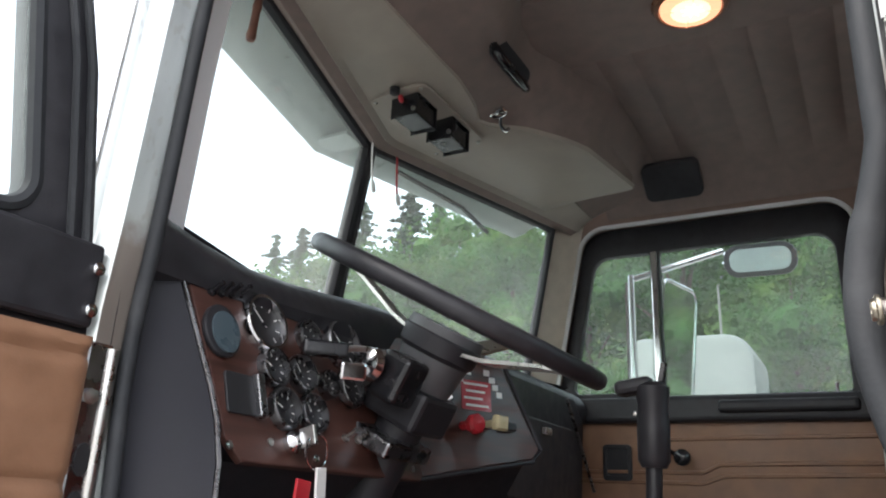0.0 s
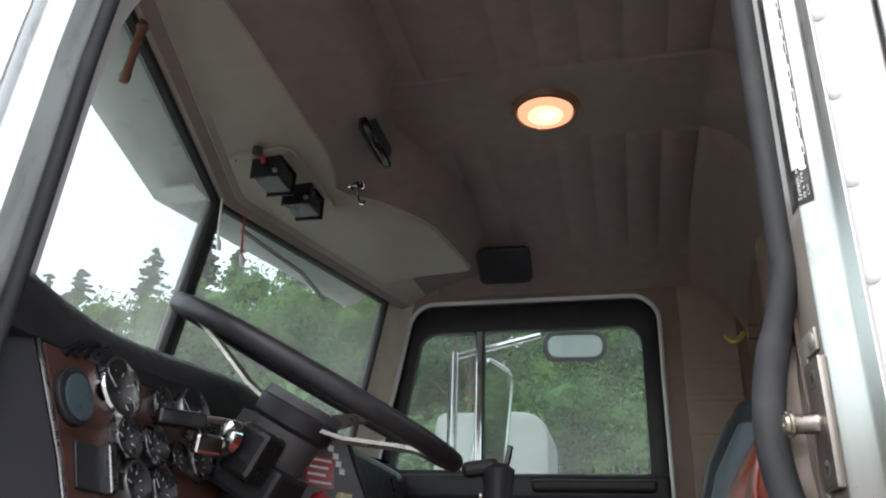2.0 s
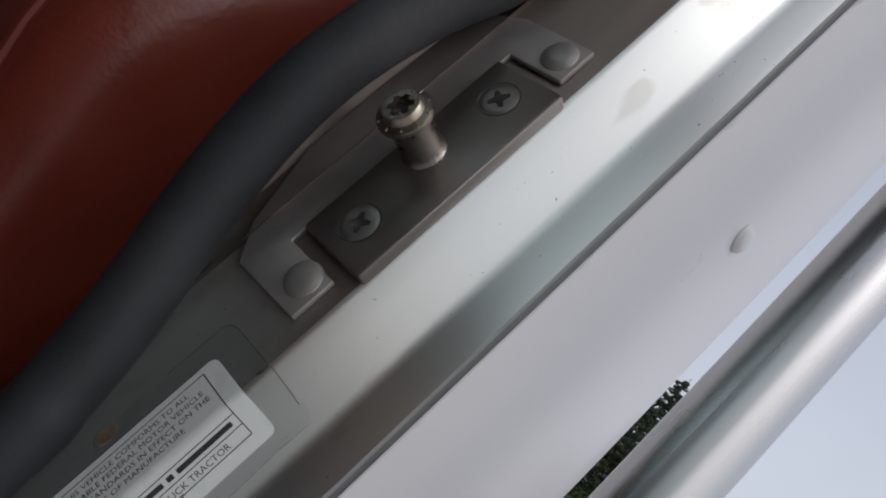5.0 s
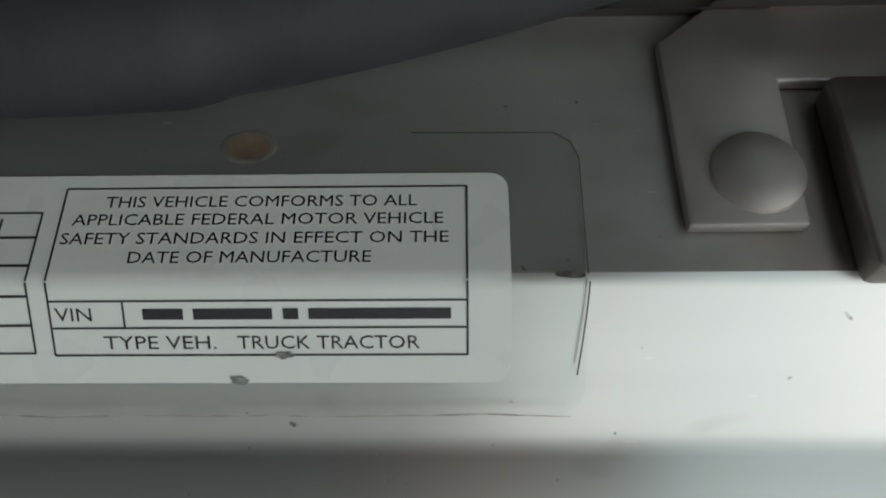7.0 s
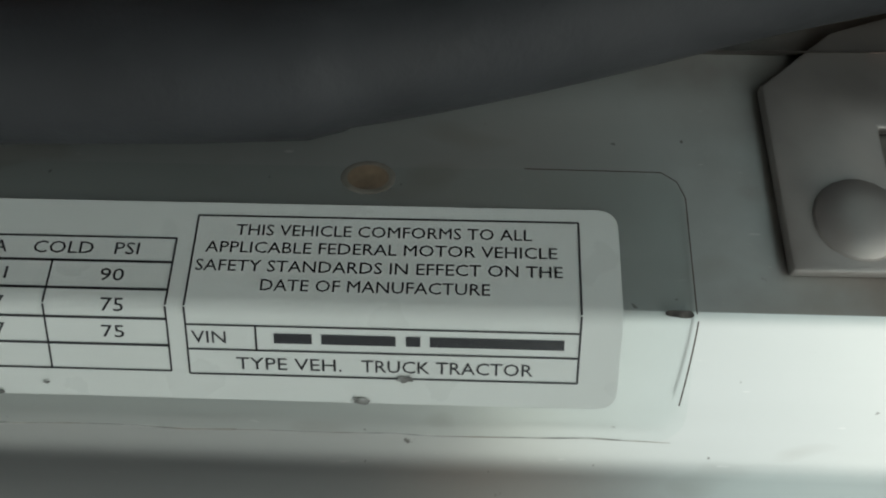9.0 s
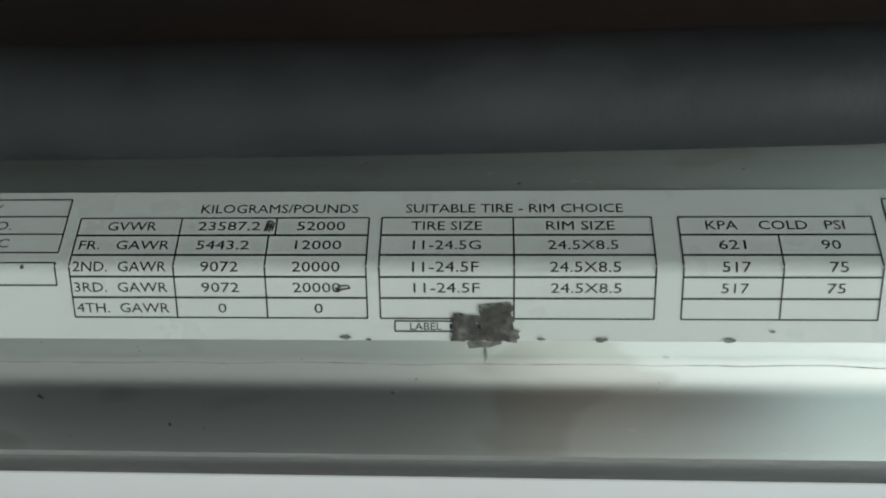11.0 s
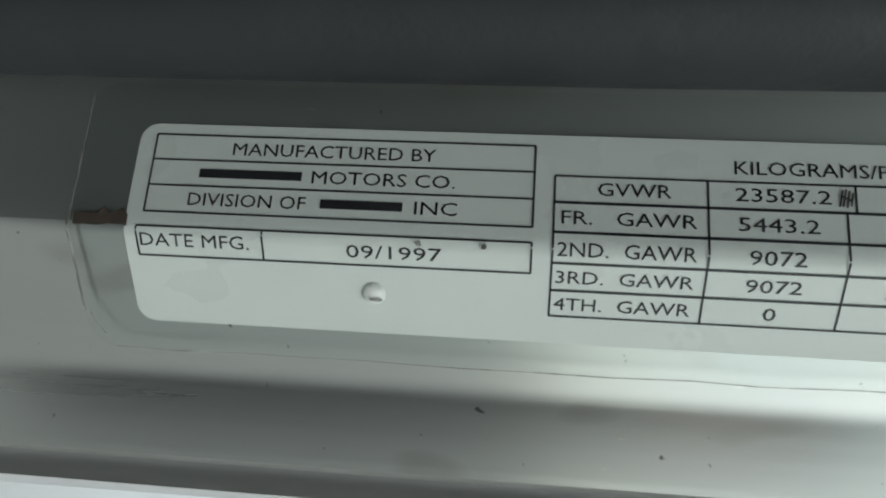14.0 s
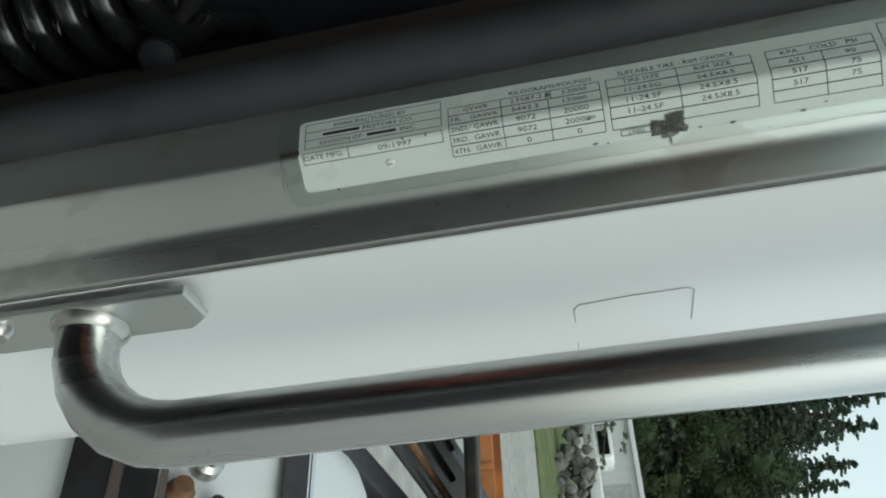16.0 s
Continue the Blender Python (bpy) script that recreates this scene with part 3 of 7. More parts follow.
# ---- headliner ----
def ceiling_z(x, y):
    z = 2.655 + 0.035 * (1 - ((y - 0.825) / 0.7) ** 2)
    for edge, inward, drop in ((0.10, 1, 0.135), (1.545, -1, 0.092)):
        u = (y - edge) * inward
        if u < 0.22:
            z -= drop * (1 - max(u, 0) / 0.22) ** 2.2
    u = 0.175 - x
    if u < 0.16:
        z -= 0.16 * (1 - max(u, 0) / 0.16) ** 2.2
    return z


seams = [-0.50 + 0.076 * k for k in range(9)]
xs = sorted({-0.66, -0.62, -0.58, -0.54, 0.12, 0.145, 0.16, 0.17, 0.175} | {round(s + o, 4) for s in seams for o in (-0.006, -0.002, 0.002, 0.006, 0.036)})
cross = [0.70, 0.955]
ys = sorted({0.105, 0.12, 0.14, 0.17, 0.20, 0.24, 0.28, 0.33, 0.40, 0.50, 0.60, 0.82, 1.1, 1.2, 1.3, 1.35, 1.4, 1.44, 1.47, 1.50, 1.52, 1.535, 1.545} | {round(c + o, 4) for c in cross for o in (-0.007, -0.002, 0.002, 0.007)})
grid = []
for y in ys:
    row = []
    for x in xs:
        z = ceiling_z(x, y)
        on_seam = any(abs(x - s) < 0.003 for s in seams) and not (0.70 < y < 0.955) and 0.2 < y < 1.42
        if on_seam:
            z += 0.0022
        elif not (0.70 < y < 0.955) and 0.25 < y < 1.4:
            z -= 0.0008
        if any(abs(y - c) < 0.003 for c in cross):
            z += 0.005
        row.append((x, y, z))
    grid.append(row)
bm = sheet(bmesh.new(), grid)
ceiling = solo("ceiling", bm, HEADLINER, "dark brown pleated vinyl headliner", "ceiling", True, "structure")

# ---- overhead shelf over the windshield ----
shelf = thing("overhead_shelf", (-0.75, 0.825, 2.55), "cream overhead console panel with brown fascia above the windshield", "console")


def ws_x(y):
    """The windshield's top edge: two flat halves meeting in a blunt V."""
    return -0.985 + 0.285 * abs(y - 0.825)


ysh = sorted({0.14 + 0.028 * k for k in range(50)} | {1.10, 1.335, 1.345, 1.355})


def shelf_edge(y):
    """Where the cream panel ends and the brown fascia begins."""
    return float(np.interp(y, [0.14, 0.70, 0.80, 0.87, 0.905, 0.95, 1.0, 1.05, 1.10, 1.335, 1.355, 1.52], [-0.690, -0.697, -0.712, -0.736, -0.716, -0.660, -0.622, -0.590, -0.570, -0.534, -0.70, -0.70]))


def fascia_top(y):
    return float(np.interp(y, [0.14, 0.63, 0.69, 0.76, 0.85, 0.92, 1.0, 1.1, 1.52], [-0.552, -0.562, -0.590, -0.618, -0.630, -0.600, -0.572, -0.530, -0.522]))


rows = []
for y in ysh:
    rear = shelf_edge(y)
    fx = ws_x(y) + 0.05
    rows.append([(fx, y, 2.528), (fx + 0.012, y, 2.540), (fx + 0.5 * (rear - fx), y, 2.549), (rear - 0.012, y, 2.556), (rear, y, 2.560), (rear + 0.003, y, 2.568)])
bm = sheet(bmesh.new(), rows)
part("panel", thick(bm, 0.004), CREAM, shelf, "cream moulded panel", True)
part("crease", new_tube([(shelf_edge(1.12) - 0.002, 1.125, 2.5585), (-0.60, 1.128, 2.556), (-0.66, 1.11, 2.5535), (-0.70, 1.105, 2.552)], 0.0018, 6), HEADLINER, shelf, "shallow moulded crease", True)
rows = []
for y in ysh:
    rear, top = shelf_edge(y), fascia_top(y)
    c = max(ceiling_z(-0.50, y) + 0.012, 2.60)
    rows.append([(rear - 0.004, y, 2.557), (rear + 0.15 * (top - rear), y, 2.570), (rear + 0.5 * (top - rear), y, 2.590), (top - 0.012, y, 2.606), (top, y, 2.618), (top + 0.012, y, 2.645), (top + 0.03, y, max(c - 0.01, 2.61)), (top + 0.07, y, c)])
part("fascia", sheet(bmesh.new(), rows), HEADLINER, shelf, "brown vinyl fascia", True)
rows = []
for y in ysh:
    rows.append([(ws_x(y) + 0.006, y, 2.552), (ws_x(y) + 0.012, y, 2.528), (ws_x(y) + 0.030, y, 2.519), (ws_x(y) + 0.055, y, 2.529)])
part("header_trim", thick(sheet(bmesh.new(), rows), 0.003), HEADLINER, shelf, "brown header trim strip", True)
# Access panel outline and its screws.
m = plane((-0.812, 0.80, 2.5425), (0.0, 1, 0), (1, 0, 0.07))
part("access_cover", slab(rounded(-0.142, -0.066, 0.136, 0.066, 0.028), 0.006, m, bevel=0.0015), CREAM, shelf, "cream access cover")
for dx, dy in ((-0.128, -0.052), (-0.128, 0.052), (0.122, -0.052), (0.122, 0.052)):
    part("screw", new_lathe([(0.004, 0), (0.004, 0.002), (0.0, 0.003)], m @ Vector((dx, dy, 0.006)), (0, 0, -1), 10), STEEL, shelf)

# ---- rear wall with its window ----
rw = thing("wall_rear", (0.19, 0.825, 1.15), "brown vinyl rear cab wall with a wide window", "cab wall", kind="structure")
m = plane((0.165, 0, 0), (0, 1, 0), (0, 0, 1))
part("rear_panel", slab([(0.08, 1.14), (1.60, 1.14), (1.60, 2.58), (0.08, 2.58)], 0.014, m, [rounded(0.39, 2.00, 1.105, 2.462, 0.09)]), BROWN_WALL, rw, "brown vinyl lined panel")
ring = [(0.170, y, z) for y, z in rounded(0.39, 2.00, 1.105, 2.462, 0.09)]
part("window_seal", new_tube(ring, 0.015, 10, closed=True, up=(1, 0, 0)), BLACK, rw, "black rubber window seal", True)
part("pane", slab(rounded(0.39, 2.00, 1.105, 2.462, 0.09), 0.004, plane((0.178, 0, 0), (0, 1, 0), (0, 0, 1))), REAR_GLASS, rw, "tinted rear glass").visible_shadow = False
for z in (1.70, 1.86, 2.02, 2.17):
    part("rib", new_tube([(0.164, 1.15, z), (0.164, 1.53, z)], 0.004, 6), TAN_LIGHT, rw)
part("corner_post", sheet(bmesh.new(), [[(0.165, 1.13, z), (0.15, 1.16, z), (0.15, 1.20, z), (0.165, 1.225, z)] for z in (1.14, 2.52)]), TAN_LIGHT, rw, "padded beige post", True)

# ---- passenger side wall ----
wall_right = thing("wall_right", (-0.3, 1.6, 1.15), "brown vinyl lined cab wall round the passenger door", "cab wall", kind="structure")
m = plane((0, 1.64, 0), (1, 0, 0), (0, 0, 1))
OPENING = [(-0.838, 1.2), (-0.052, 1.2), (-0.052, 2.548), (-0.739, 2.548), (-0.838, 2.0)]
part("wall_panel", slab([(-0.93, 0.6), (0.2, 0.6), (0.2, 2.66), (-0.78, 2.66), (-0.93, 2.0)], 0.075, m, [fillet(OPENING, (0.03, 0.03, 0.07, 0.07, 0.0))]), BROWN_WALL, wall_right, "brown vinyl wall lining")
ring = [(x, 1.563, z) for x, z in fillet(OPENING, (0.03, 0.03, 0.075, 0.075, 0.0), 7)]
part("trim_strip", new_tube(ring, 0.0065, 8, closed=True, up=(0, 1, 0)), SOFT_ALU, wall_right, "thin bright trim strip", True)
part("pillar_pad", sheet(bmesh.new(), [[(-0.806 - 0.18 * (2.53 - z), 1.492, z), (-0.784 - 0.18 * (2.53 - z), 1.512, z), (-0.763 - 0.18 * (2.53 - z), 1.540, z), (-0.744 - 0.18 * (2.53 - z), 1.562, z)] for z in (2.58, 2.3, 2.1, 1.9)]), PILLAR, wall_right, "cream windshield pillar", True)
part("corner_panel", slab(rounded(0.0, 1.2, 0.140, 2.65, 0.003), 0.006, m @ pose(0, 0, 0.075), bevel=0.002), TAN_LIGHT, wall_right, "beige ribbed corner panel")
for z in (1.98, 2.06, 2.17, 2.255, 2.272, 2.335, 2.352):
    part("rib", new_tube([(0.004, 1.559, z), (0.136, 1.559, z)], 0.0032, 6), TAN_LIGHT, wall_right)
part("inner_pillar_pad", sheet(bmesh.new(), [[(-0.782 - 0.18 * (2.53 - z), 0.118, z), (-0.765 - 0.09 * (2.53 - z), 0.100, z), (-0.748, 0.078, z)] for z in (2.54, 2.3, 2.1, 1.9)]), BLACK, wall_left, "black pillar lining", True)

# ---- windshield ----
ws = thing("windshield", (-1.0, 0.825, 2.12), "two flat windshield panes in black rubber with a centre post", "windshield", kind="structure")


def ws_point(side, u, z):
    """side -1 driver, +1 passenger; u 0 at the centre post, 1 at the pillar."""
    y = 0.825 + side * (0.012 + (0.635 if side > 0 else 0.690) * u)
    return Vector((ws_x(y) - 0.18 * (2.53 - z), y, z))


for side in (-1, 1):
    c = [ws_point(side, 0, 2.10), ws_point(side, 1, 2.10), ws_point(side, 1, 2.53), ws_point(side, 0, 2.53)]
    pane = bmesh.new()
    vs = [pane.verts.new(p) for p in c] + [pane.verts.new(p + Vector((-0.005, 0, 0))) for p in c]
    pane.faces.new(vs[:4])
    pane.faces.new(vs[4:][::-1])
    for i in range(4):
        pane.faces.new((vs[i], vs[(i + 1) % 4], vs[4 + (i + 1) % 4], vs[4 + i]))
    part("pane", pane, WINDOW, ws, "faintly green windshield pane").visible_shadow = False
    part("gasket", new_tube([*c, c[0]], 0.0145, 8, up=(1, 0, 0)), BLACK, ws, "black rubber windshield gasket", True)
    wiper = [ws_point(side, 0.16, 2.515) + Vector((-0.02, 0, 0)), ws_point(side, 0.5, 2.495) + Vector((-0.02, 0, 0)), ws_point(side, 0.66, 2.46) + Vector((-0.02, 0, 0))]
    if side > 0:
        part("wiper", new_tube(wiper, 0.006, 6), BLACK, ws, "black windshield wiper", True)
part("centre_post", new_tube([ws_point(1, -0.02, 2.54), ws_point(1, -0.02, 2.08)], 0.019, 10, up=(1, 0, 0)), BLACK, ws, "black centre post", True)

# ---- visor outside, over the windshield ----
visor = thing("sun_visor", (-1.05, 0.825, 2.6), "grey painted steel sun visor with folded edges above the windshield", "sun visor")
for side in (-1, 1):
    def vp(u, w, z):
        y = 0.825 + side * (0.72 * u)
        return Vector((-1.135 + 0.26 * abs(y - 0.825) + w, y, z))
    rows = [[vp(u, 0.19, 2.615), vp(u, 0.14, 2.60), vp(u, 0.045, 2.565), vp(u, 0.035, 2.556), vp(u, 0.0, 2.548), vp(u, -0.004, 2.560), vp(u, -0.002, 2.575)] for u in (0.0, 0.03, 0.33, 0.66, 0.97, 1.0)]
    part("blade", thick(sheet(bmesh.new(), rows), 0.0025), VISOR, visor, "grey green visor half", True)
yc = 0.105
# The cheek's dark grey stands for the shade on the visor's underside.
for name, outline, material, note in (("end_cheek", ((-0.665, 2.632), (-0.80, 2.594), (-0.956, 2.547), (-0.83, 2.445), (-0.72, 2.50)), CHEEK, "triangular end plate, darkened as a shaded underside"),
                                      ("end_lip", ((-0.958, 2.546), (-0.827, 2.403), (-0.829, 2.443)), VISOR, "pale folded lip")):
    cb = bmesh.new()
    cb.faces.new([cb.verts.new((x, yc - (0.004 if name == "end_lip" else 0.0), z)) for x, z in outline])
    part(name, thick(cb, 0.003), material, visor, note)
part("flange", new_tube([Vector((x, yc, z)) for x, z in ((-0.66, 2.634), (-0.80, 2.594), (-0.956, 2.547))], 0.004, 6), CHEEK, visor, "dark folded edge")
part("centre_bracket", new_box((-1.13, 0.79, 2.553), (-1.02, 0.86, 2.562), None, 0.003), VISOR, visor)
for x, z in ((-0.672, 2.574), (-0.725, 2.564)):
    part("bolt", new_lathe([(0.009, 0), (0.009, 0.008), (0.005, 0.012), (0.0, 0.012)], (x, 0.082, z), (0, -0.4, 1), 10), STEEL, visor)

# ---- fire wall and dark foot well ----
solo("fire_wall", new_box((-1.12, 0.10, 1.1), (-1.06, 1.56, 2.10)), BLACK, "black painted fire wall under the dashboard", "fire wall", kind="structure")


# ---- the door post's fittings: plates and labels ----
ANG_U, ANG_L = radians(4.6), radians(46.0)
RIDGE_R = 0.004
RIDGE_T = RIDGE_R * math.tan((ANG_L - ANG_U) / 2)


def post(z, s, lift=0.0):
    """A place on the rear post: z up, s metres across from its ridge (minus on the dark inner facet, plus on the outer bevel), lift off the metal."""
    if abs(s) < RIDGE_T:
        a = ANG_U + (ANG_L - ANG_U) * (s + RIDGE_T) / (2 * RIDGE_T)
        mid = (ANG_U + ANG_L) / 2
        reach = RIDGE_R / math.cos((ANG_L - ANG_U) / 2)
        return Vector((RIDGE_X + reach * math.cos(mid) - (RIDGE_R + lift) * math.cos(a), RIDGE_Y + reach * math.sin(mid) - (RIDGE_R + lift) * math.sin(a), z))
    if s < 0:
        return Vector((RIDGE_X - math.sin(ANG_U) * -s - lift * math.cos(ANG_U), RIDGE_Y + math.cos(ANG_U) * -s - lift * math.sin(ANG_U), z))
    return Vector((RIDGE_X + math.sin(ANG_L) * s - lift * math.cos(ANG_L), RIDGE_Y - math.cos(ANG_L) * s - lift * math.sin(ANG_L), z))


def facet(z, s, lift=0.0, upper=None):
    """The pose at such a place: x up the post, y across it towards the cab's inside, z off the metal."""
    upper = s < 0 if upper is None else upper
    at = Vector((RIDGE_X, RIDGE_Y, z)) - lift * (Vector((math.cos(ANG_U), math.sin(ANG_U), 0)) if upper else Vector((math.cos(ANG_L), math.sin(ANG_L), 0))) if s == 0.0 else post(z, s, lift)
    m = plane(at, (0, 0, 1), (-math.sin(ANG_U), math.cos(ANG_U), 0) if upper else (-math.sin(ANG_L), math.cos(ANG_L), 0))
    return m


def folded(z0, z1, s0, s1, lift, r=0.0, step=0.0):
    """A thin sheet that wraps over the post's ridge, with round corners."""
    cuts = [0.0]
    n = 6
    if r:
        cuts = sorted({r * (1 - math.cos(radians(90 * k / n))) for k in range(n + 1)})
    svals = sorted({s0 + c for c in cuts} | {s1 - c for c in cuts} | {RIDGE_T * k / 4 for k in range(-5, 6)})
    rows = []
    for s in svals:
        near = min(s - s0, s1 - s)
        inset = r - math.sqrt(max(r * r - (r - near) ** 2, 0)) if near < r else 0.0
        rows.append([post(z0 + inset + (z1 - z0 - 2 * inset) * k / 6, s, lift) for k in range(7)])
    return sheet(bmesh.new(), rows)


def print_line(bm, z0, s0, z1, s1, w, lift):
    """A printed rule on the sheet, split at the ridge."""
    def quad(za, sa, zb, sb, upper):
        m = facet(za, 0.0, lift, upper)
        d = Vector((zb - za, sa - sb, 0))
        n = Vector((-d.y, d.x, 0)).normalized() * w / 2
        a, b = Vector((0, -sa, 0)), Vector((zb - za, -sb, 0))
        bm.faces.new([bm.verts.new(m @ p) for p in (a + n, b + n, b - n, a - n)])
    if (s0 < 0) != (s1 < 0) and s0 != s1:
        k = (0 - s0) / (s1 - s0)
        zm = z0 + (z1 - z0) * k
        quad(z0, s0, zm, 0, s0 < 0)
        quad(zm, 0, z1, s1, s1 < 0)
    else:
        quad(z0, s0, z1, s1, (s0 + s1) < 0)


def words(text, z0, z1, s, cap, parent, lift, material=None, name="lettering", embolden=0.0):
    """Printed words between z0 and z1 up the post, centred on s, of that capital height."""
    cu = bpy.data.curves.new("text", "FONT")
    cu.body, cu.size, cu.offset, cu.resolution_u = text, 1.0, embolden, 2
    tmp = bpy.data.objects.new("text", cu)
    scene.collection.objects.link(tmp)
    me = bpy.data.meshes.new_from_object(tmp.evaluated_get(bpy.context.evaluated_depsgraph_get()))
    bpy.data.objects.remove(tmp)
    bpy.data.curves.remove(cu)
    co = np.array([v.co[:] for v in me.vertices])
    lo, hi = co.min(0), co.max(0)
    kx, ky = (z1 - z0) / (hi[0] - lo[0]), cap / 0.70
    bt_ = bmesh.new()
    bt_.from_mesh(me)
    fold = 0.35 + s / ky
    if lo[1] < fold < hi[1]:
        bmesh.ops.bisect_plane(bt_, geom=bt_.verts[:] + bt_.edges[:] + bt_.faces[:], plane_co=(0, fold, 0), plane_no=(0, 1, 0))
    for v in bt_.verts:
        v.co = post(z0 + (v.co.x - lo[0]) * kx, s - (v.co.y - 0.35) * ky, lift)
    bt_.to_mesh(me)
    bt_.free()
    me.materials.append(material or INK)
    me.name = name
    ob = new(name, me)
    ob.parent = parent
    ob.matrix_parent_inverse = parent.matrix_world.inverted()
    return ob


def bar(z0, z1, s, cap, parent, lift, material=None):
    """A plain bar in place of a word."""
    b = bmesh.new()
    print_line(b, z0, s, z1, s, cap, lift)
    return part("print_bar", b, material or INK, parent)


label = thing("certification_label", post(1.534, 0.014), "white foil certification label printed with black tables, worn along its edge", "label")
LIFT = 0.00022
part("foil", folded(1.5340, 1.8012, -0.0158, 0.0141, 0.0002, 0.0026), LABEL_WHITE, label, "white foil")
INKL = LIFT + 0.00006
tables = {"maker_table": [], "weight_table": [], "tyre_table": [], "pressure_table": [], "identity_table": []}
W = 0.00028
tables["maker_table"] += [(1.5365, s, 1.5895, s) for s in (-0.01415, -0.0104, -0.0066, -0.0027)] + [(z, -0.01415, z, -0.0027) for z in (1.5365, 1.5895)]
tables["maker_table"] += [(1.5358, s, 1.5895, s) for s in (-0.0006, 0.0036)] + [(z, -0.0006, z, 0.0036) for z in (1.5358, 1.5535, 1.5895)]
ROW = (-0.0100, -0.0063, -0.0022, 0.0019, 0.0059, 0.0098)
tables["weight_table"] += [(1.5922, s, 1.6474, s) for s in ROW] + [(z, ROW[0], z, ROW[-1]) for z in (1.5922, 1.6118, 1.6474)] + [(1.6300, ROW[0], 1.6300, ROW[1]), (1.6288, ROW[1], 1.6288, ROW[-1])]
tables["tyre_table"] += [(1.6498, s, 1.6994, s) for s in ROW] + [(z, ROW[0], z, ROW[-1]) for z in (1.6498, 1.6742, 1.6994)]
tables["tyre_table"] += [(1.6524, 0.0103, 1.6735, 0.0103), (1.6524, 0.0123, 1.6735, 0.0123), (1.6524, 0.0103, 1.6524, 0.0123), (1.6735, 0.0103, 1.6735, 0.0123)]
tables["pressure_table"] += [(1.7042, s, 1.7387, s) for s in ROW] + [(z, ROW[0], z, ROW[-1]) for z in (1.7042, 1.7387)] + [(1.7216, ROW[1], 1.7216, ROW[-1])]
tables["identity_table"] += [(1.7413, s, 1.7956, s) for s in (-0.0137, 0.0026, 0.0063, 0.0101)] + [(z, -0.0137, z, 0.0101) for z in (1.7413, 1.7956)] + [(1.7510, 0.0026, 1.7510, 0.0063)]
for name, lines in tables.items():
    b = bmesh.new()
    for z0, s0, z1, s1 in lines:
        thick_rule = name in ("weight_table", "tyre_table", "pressure_table") and s0 == s1 and abs(s0) < 0.0065
        print_line(b, z0, s0, z1, s1, W * (1.35 if thick_rule else 1.0), INKL)
    part(name, b, INK, label, "printed table rules")

C = 0.00185
maker_words = [
    ("MANUFACTURED BY", 1.5478, 1.5762, -0.01225),
    ("MOTORS CO.", 1.5594, 1.579, -0.0085),
    ("DIVISION OF", 1.5425, 1.559, -0.0047),
    ("INC", 1.5738, 1.5795, -0.0047),
    ("DATE MFG.", 1.5362, 1.5516, 0.0012),
    ("09/1997", 1.565, 1.5778, 0.0016),
]
weight_words = [
    ("KILOGRAMS/POUNDS", 1.6152, 1.6452, -0.012),
    ("GVWR", 1.5978, 1.6072, -0.0083),
    ("FR.   GAWR", 1.5932, 1.6104, -0.0043),
    ("2ND.  GAWR", 1.5928, 1.6104, 0.0000),
    ("3RD.  GAWR", 1.5928, 1.6104, 0.0039),
    ("4TH.  GAWR", 1.5928, 1.6104, 0.0079),
    ("23587.2", 1.6152, 1.627, -0.0083),
    ("52000", 1.634, 1.643, -0.0083),
    ("5443.2", 1.6155, 1.6254, -0.0043),
    ("12000", 1.634, 1.6426, -0.0043),
    ("9072", 1.6168, 1.6238, 0.0000),
    ("20000", 1.6338, 1.6426, 0.0000),
    ("9072", 1.6168, 1.6238, 0.0039),
    ("20000", 1.6338, 1.6426, 0.0039),
    ("0", 1.6196, 1.6212, 0.0079),
    ("0", 1.6376, 1.6392, 0.0079),
]
tyre_words = [
    ("SUITABLE TIRE - RIM CHOICE", 1.6542, 1.6944, -0.012),
    ("TIRE SIZE", 1.6554, 1.6684, -0.0083),
    ("RIM SIZE", 1.6802, 1.6926, -0.0083),
    ("11-24.5G", 1.6558, 1.6682, -0.0043),
    ("24.5X8.5", 1.6804, 1.693, -0.0043),
    ("11-24.5F", 1.6558, 1.6678, 0.0000),
    ("24.5X8.5", 1.6806, 1.6932, 0.0000),
    ("11-24.5F", 1.656, 1.668, 0.0039),
    ("24.5X8.5", 1.6808, 1.6934, 0.0039),
    ("LABEL", 1.6552, 1.661, 0.0113),
]
pressure_words = [
    ("KPA    COLD   PSI", 1.709, 1.7336, -0.0083),
    ("621", 1.7108, 1.7156, -0.0043),
    ("90", 1.7288, 1.7322, -0.0043),
    ("517", 1.711, 1.716, 0.0000),
    ("75", 1.7296, 1.7328, 0.0000),
    ("517", 1.711, 1.7158, 0.0039),
    ("75", 1.7294, 1.7326, 0.0039),
]
identity_words = [
    ("THIS VEHICLE COMFORMS TO ALL", 1.747, 1.789, -0.0116),
    ("APPLICABLE FEDERAL MOTOR VEHICLE", 1.743, 1.7925, -0.0089),
    ("SAFETY STANDARDS IN EFFECT ON THE", 1.742, 1.7932, -0.0061),
    ("DATE OF MANUFACTURE", 1.7515, 1.7832, -0.0033),
    ("VIN", 1.742, 1.7468, 0.0044),
    ("TYPE VEH.", 1.748, 1.7628, 0.0083),
    ("TRUCK TRACTOR", 1.7656, 1.7894, 0.0083),
]
for text, a, b_, s in (maker_words + weight_words + tyre_words + pressure_words + identity_words):
    words(text, a, b_, s, 0.0014 if text == "LABEL" else (0.0017 if s < -0.003 and a > 1.74 else C), label, INKL)
bar(1.5435, 1.5580, -0.0085, 0.0013, label, INKL)
bar(1.5610, 1.5722, -0.0047, 0.0013, label, INKL)
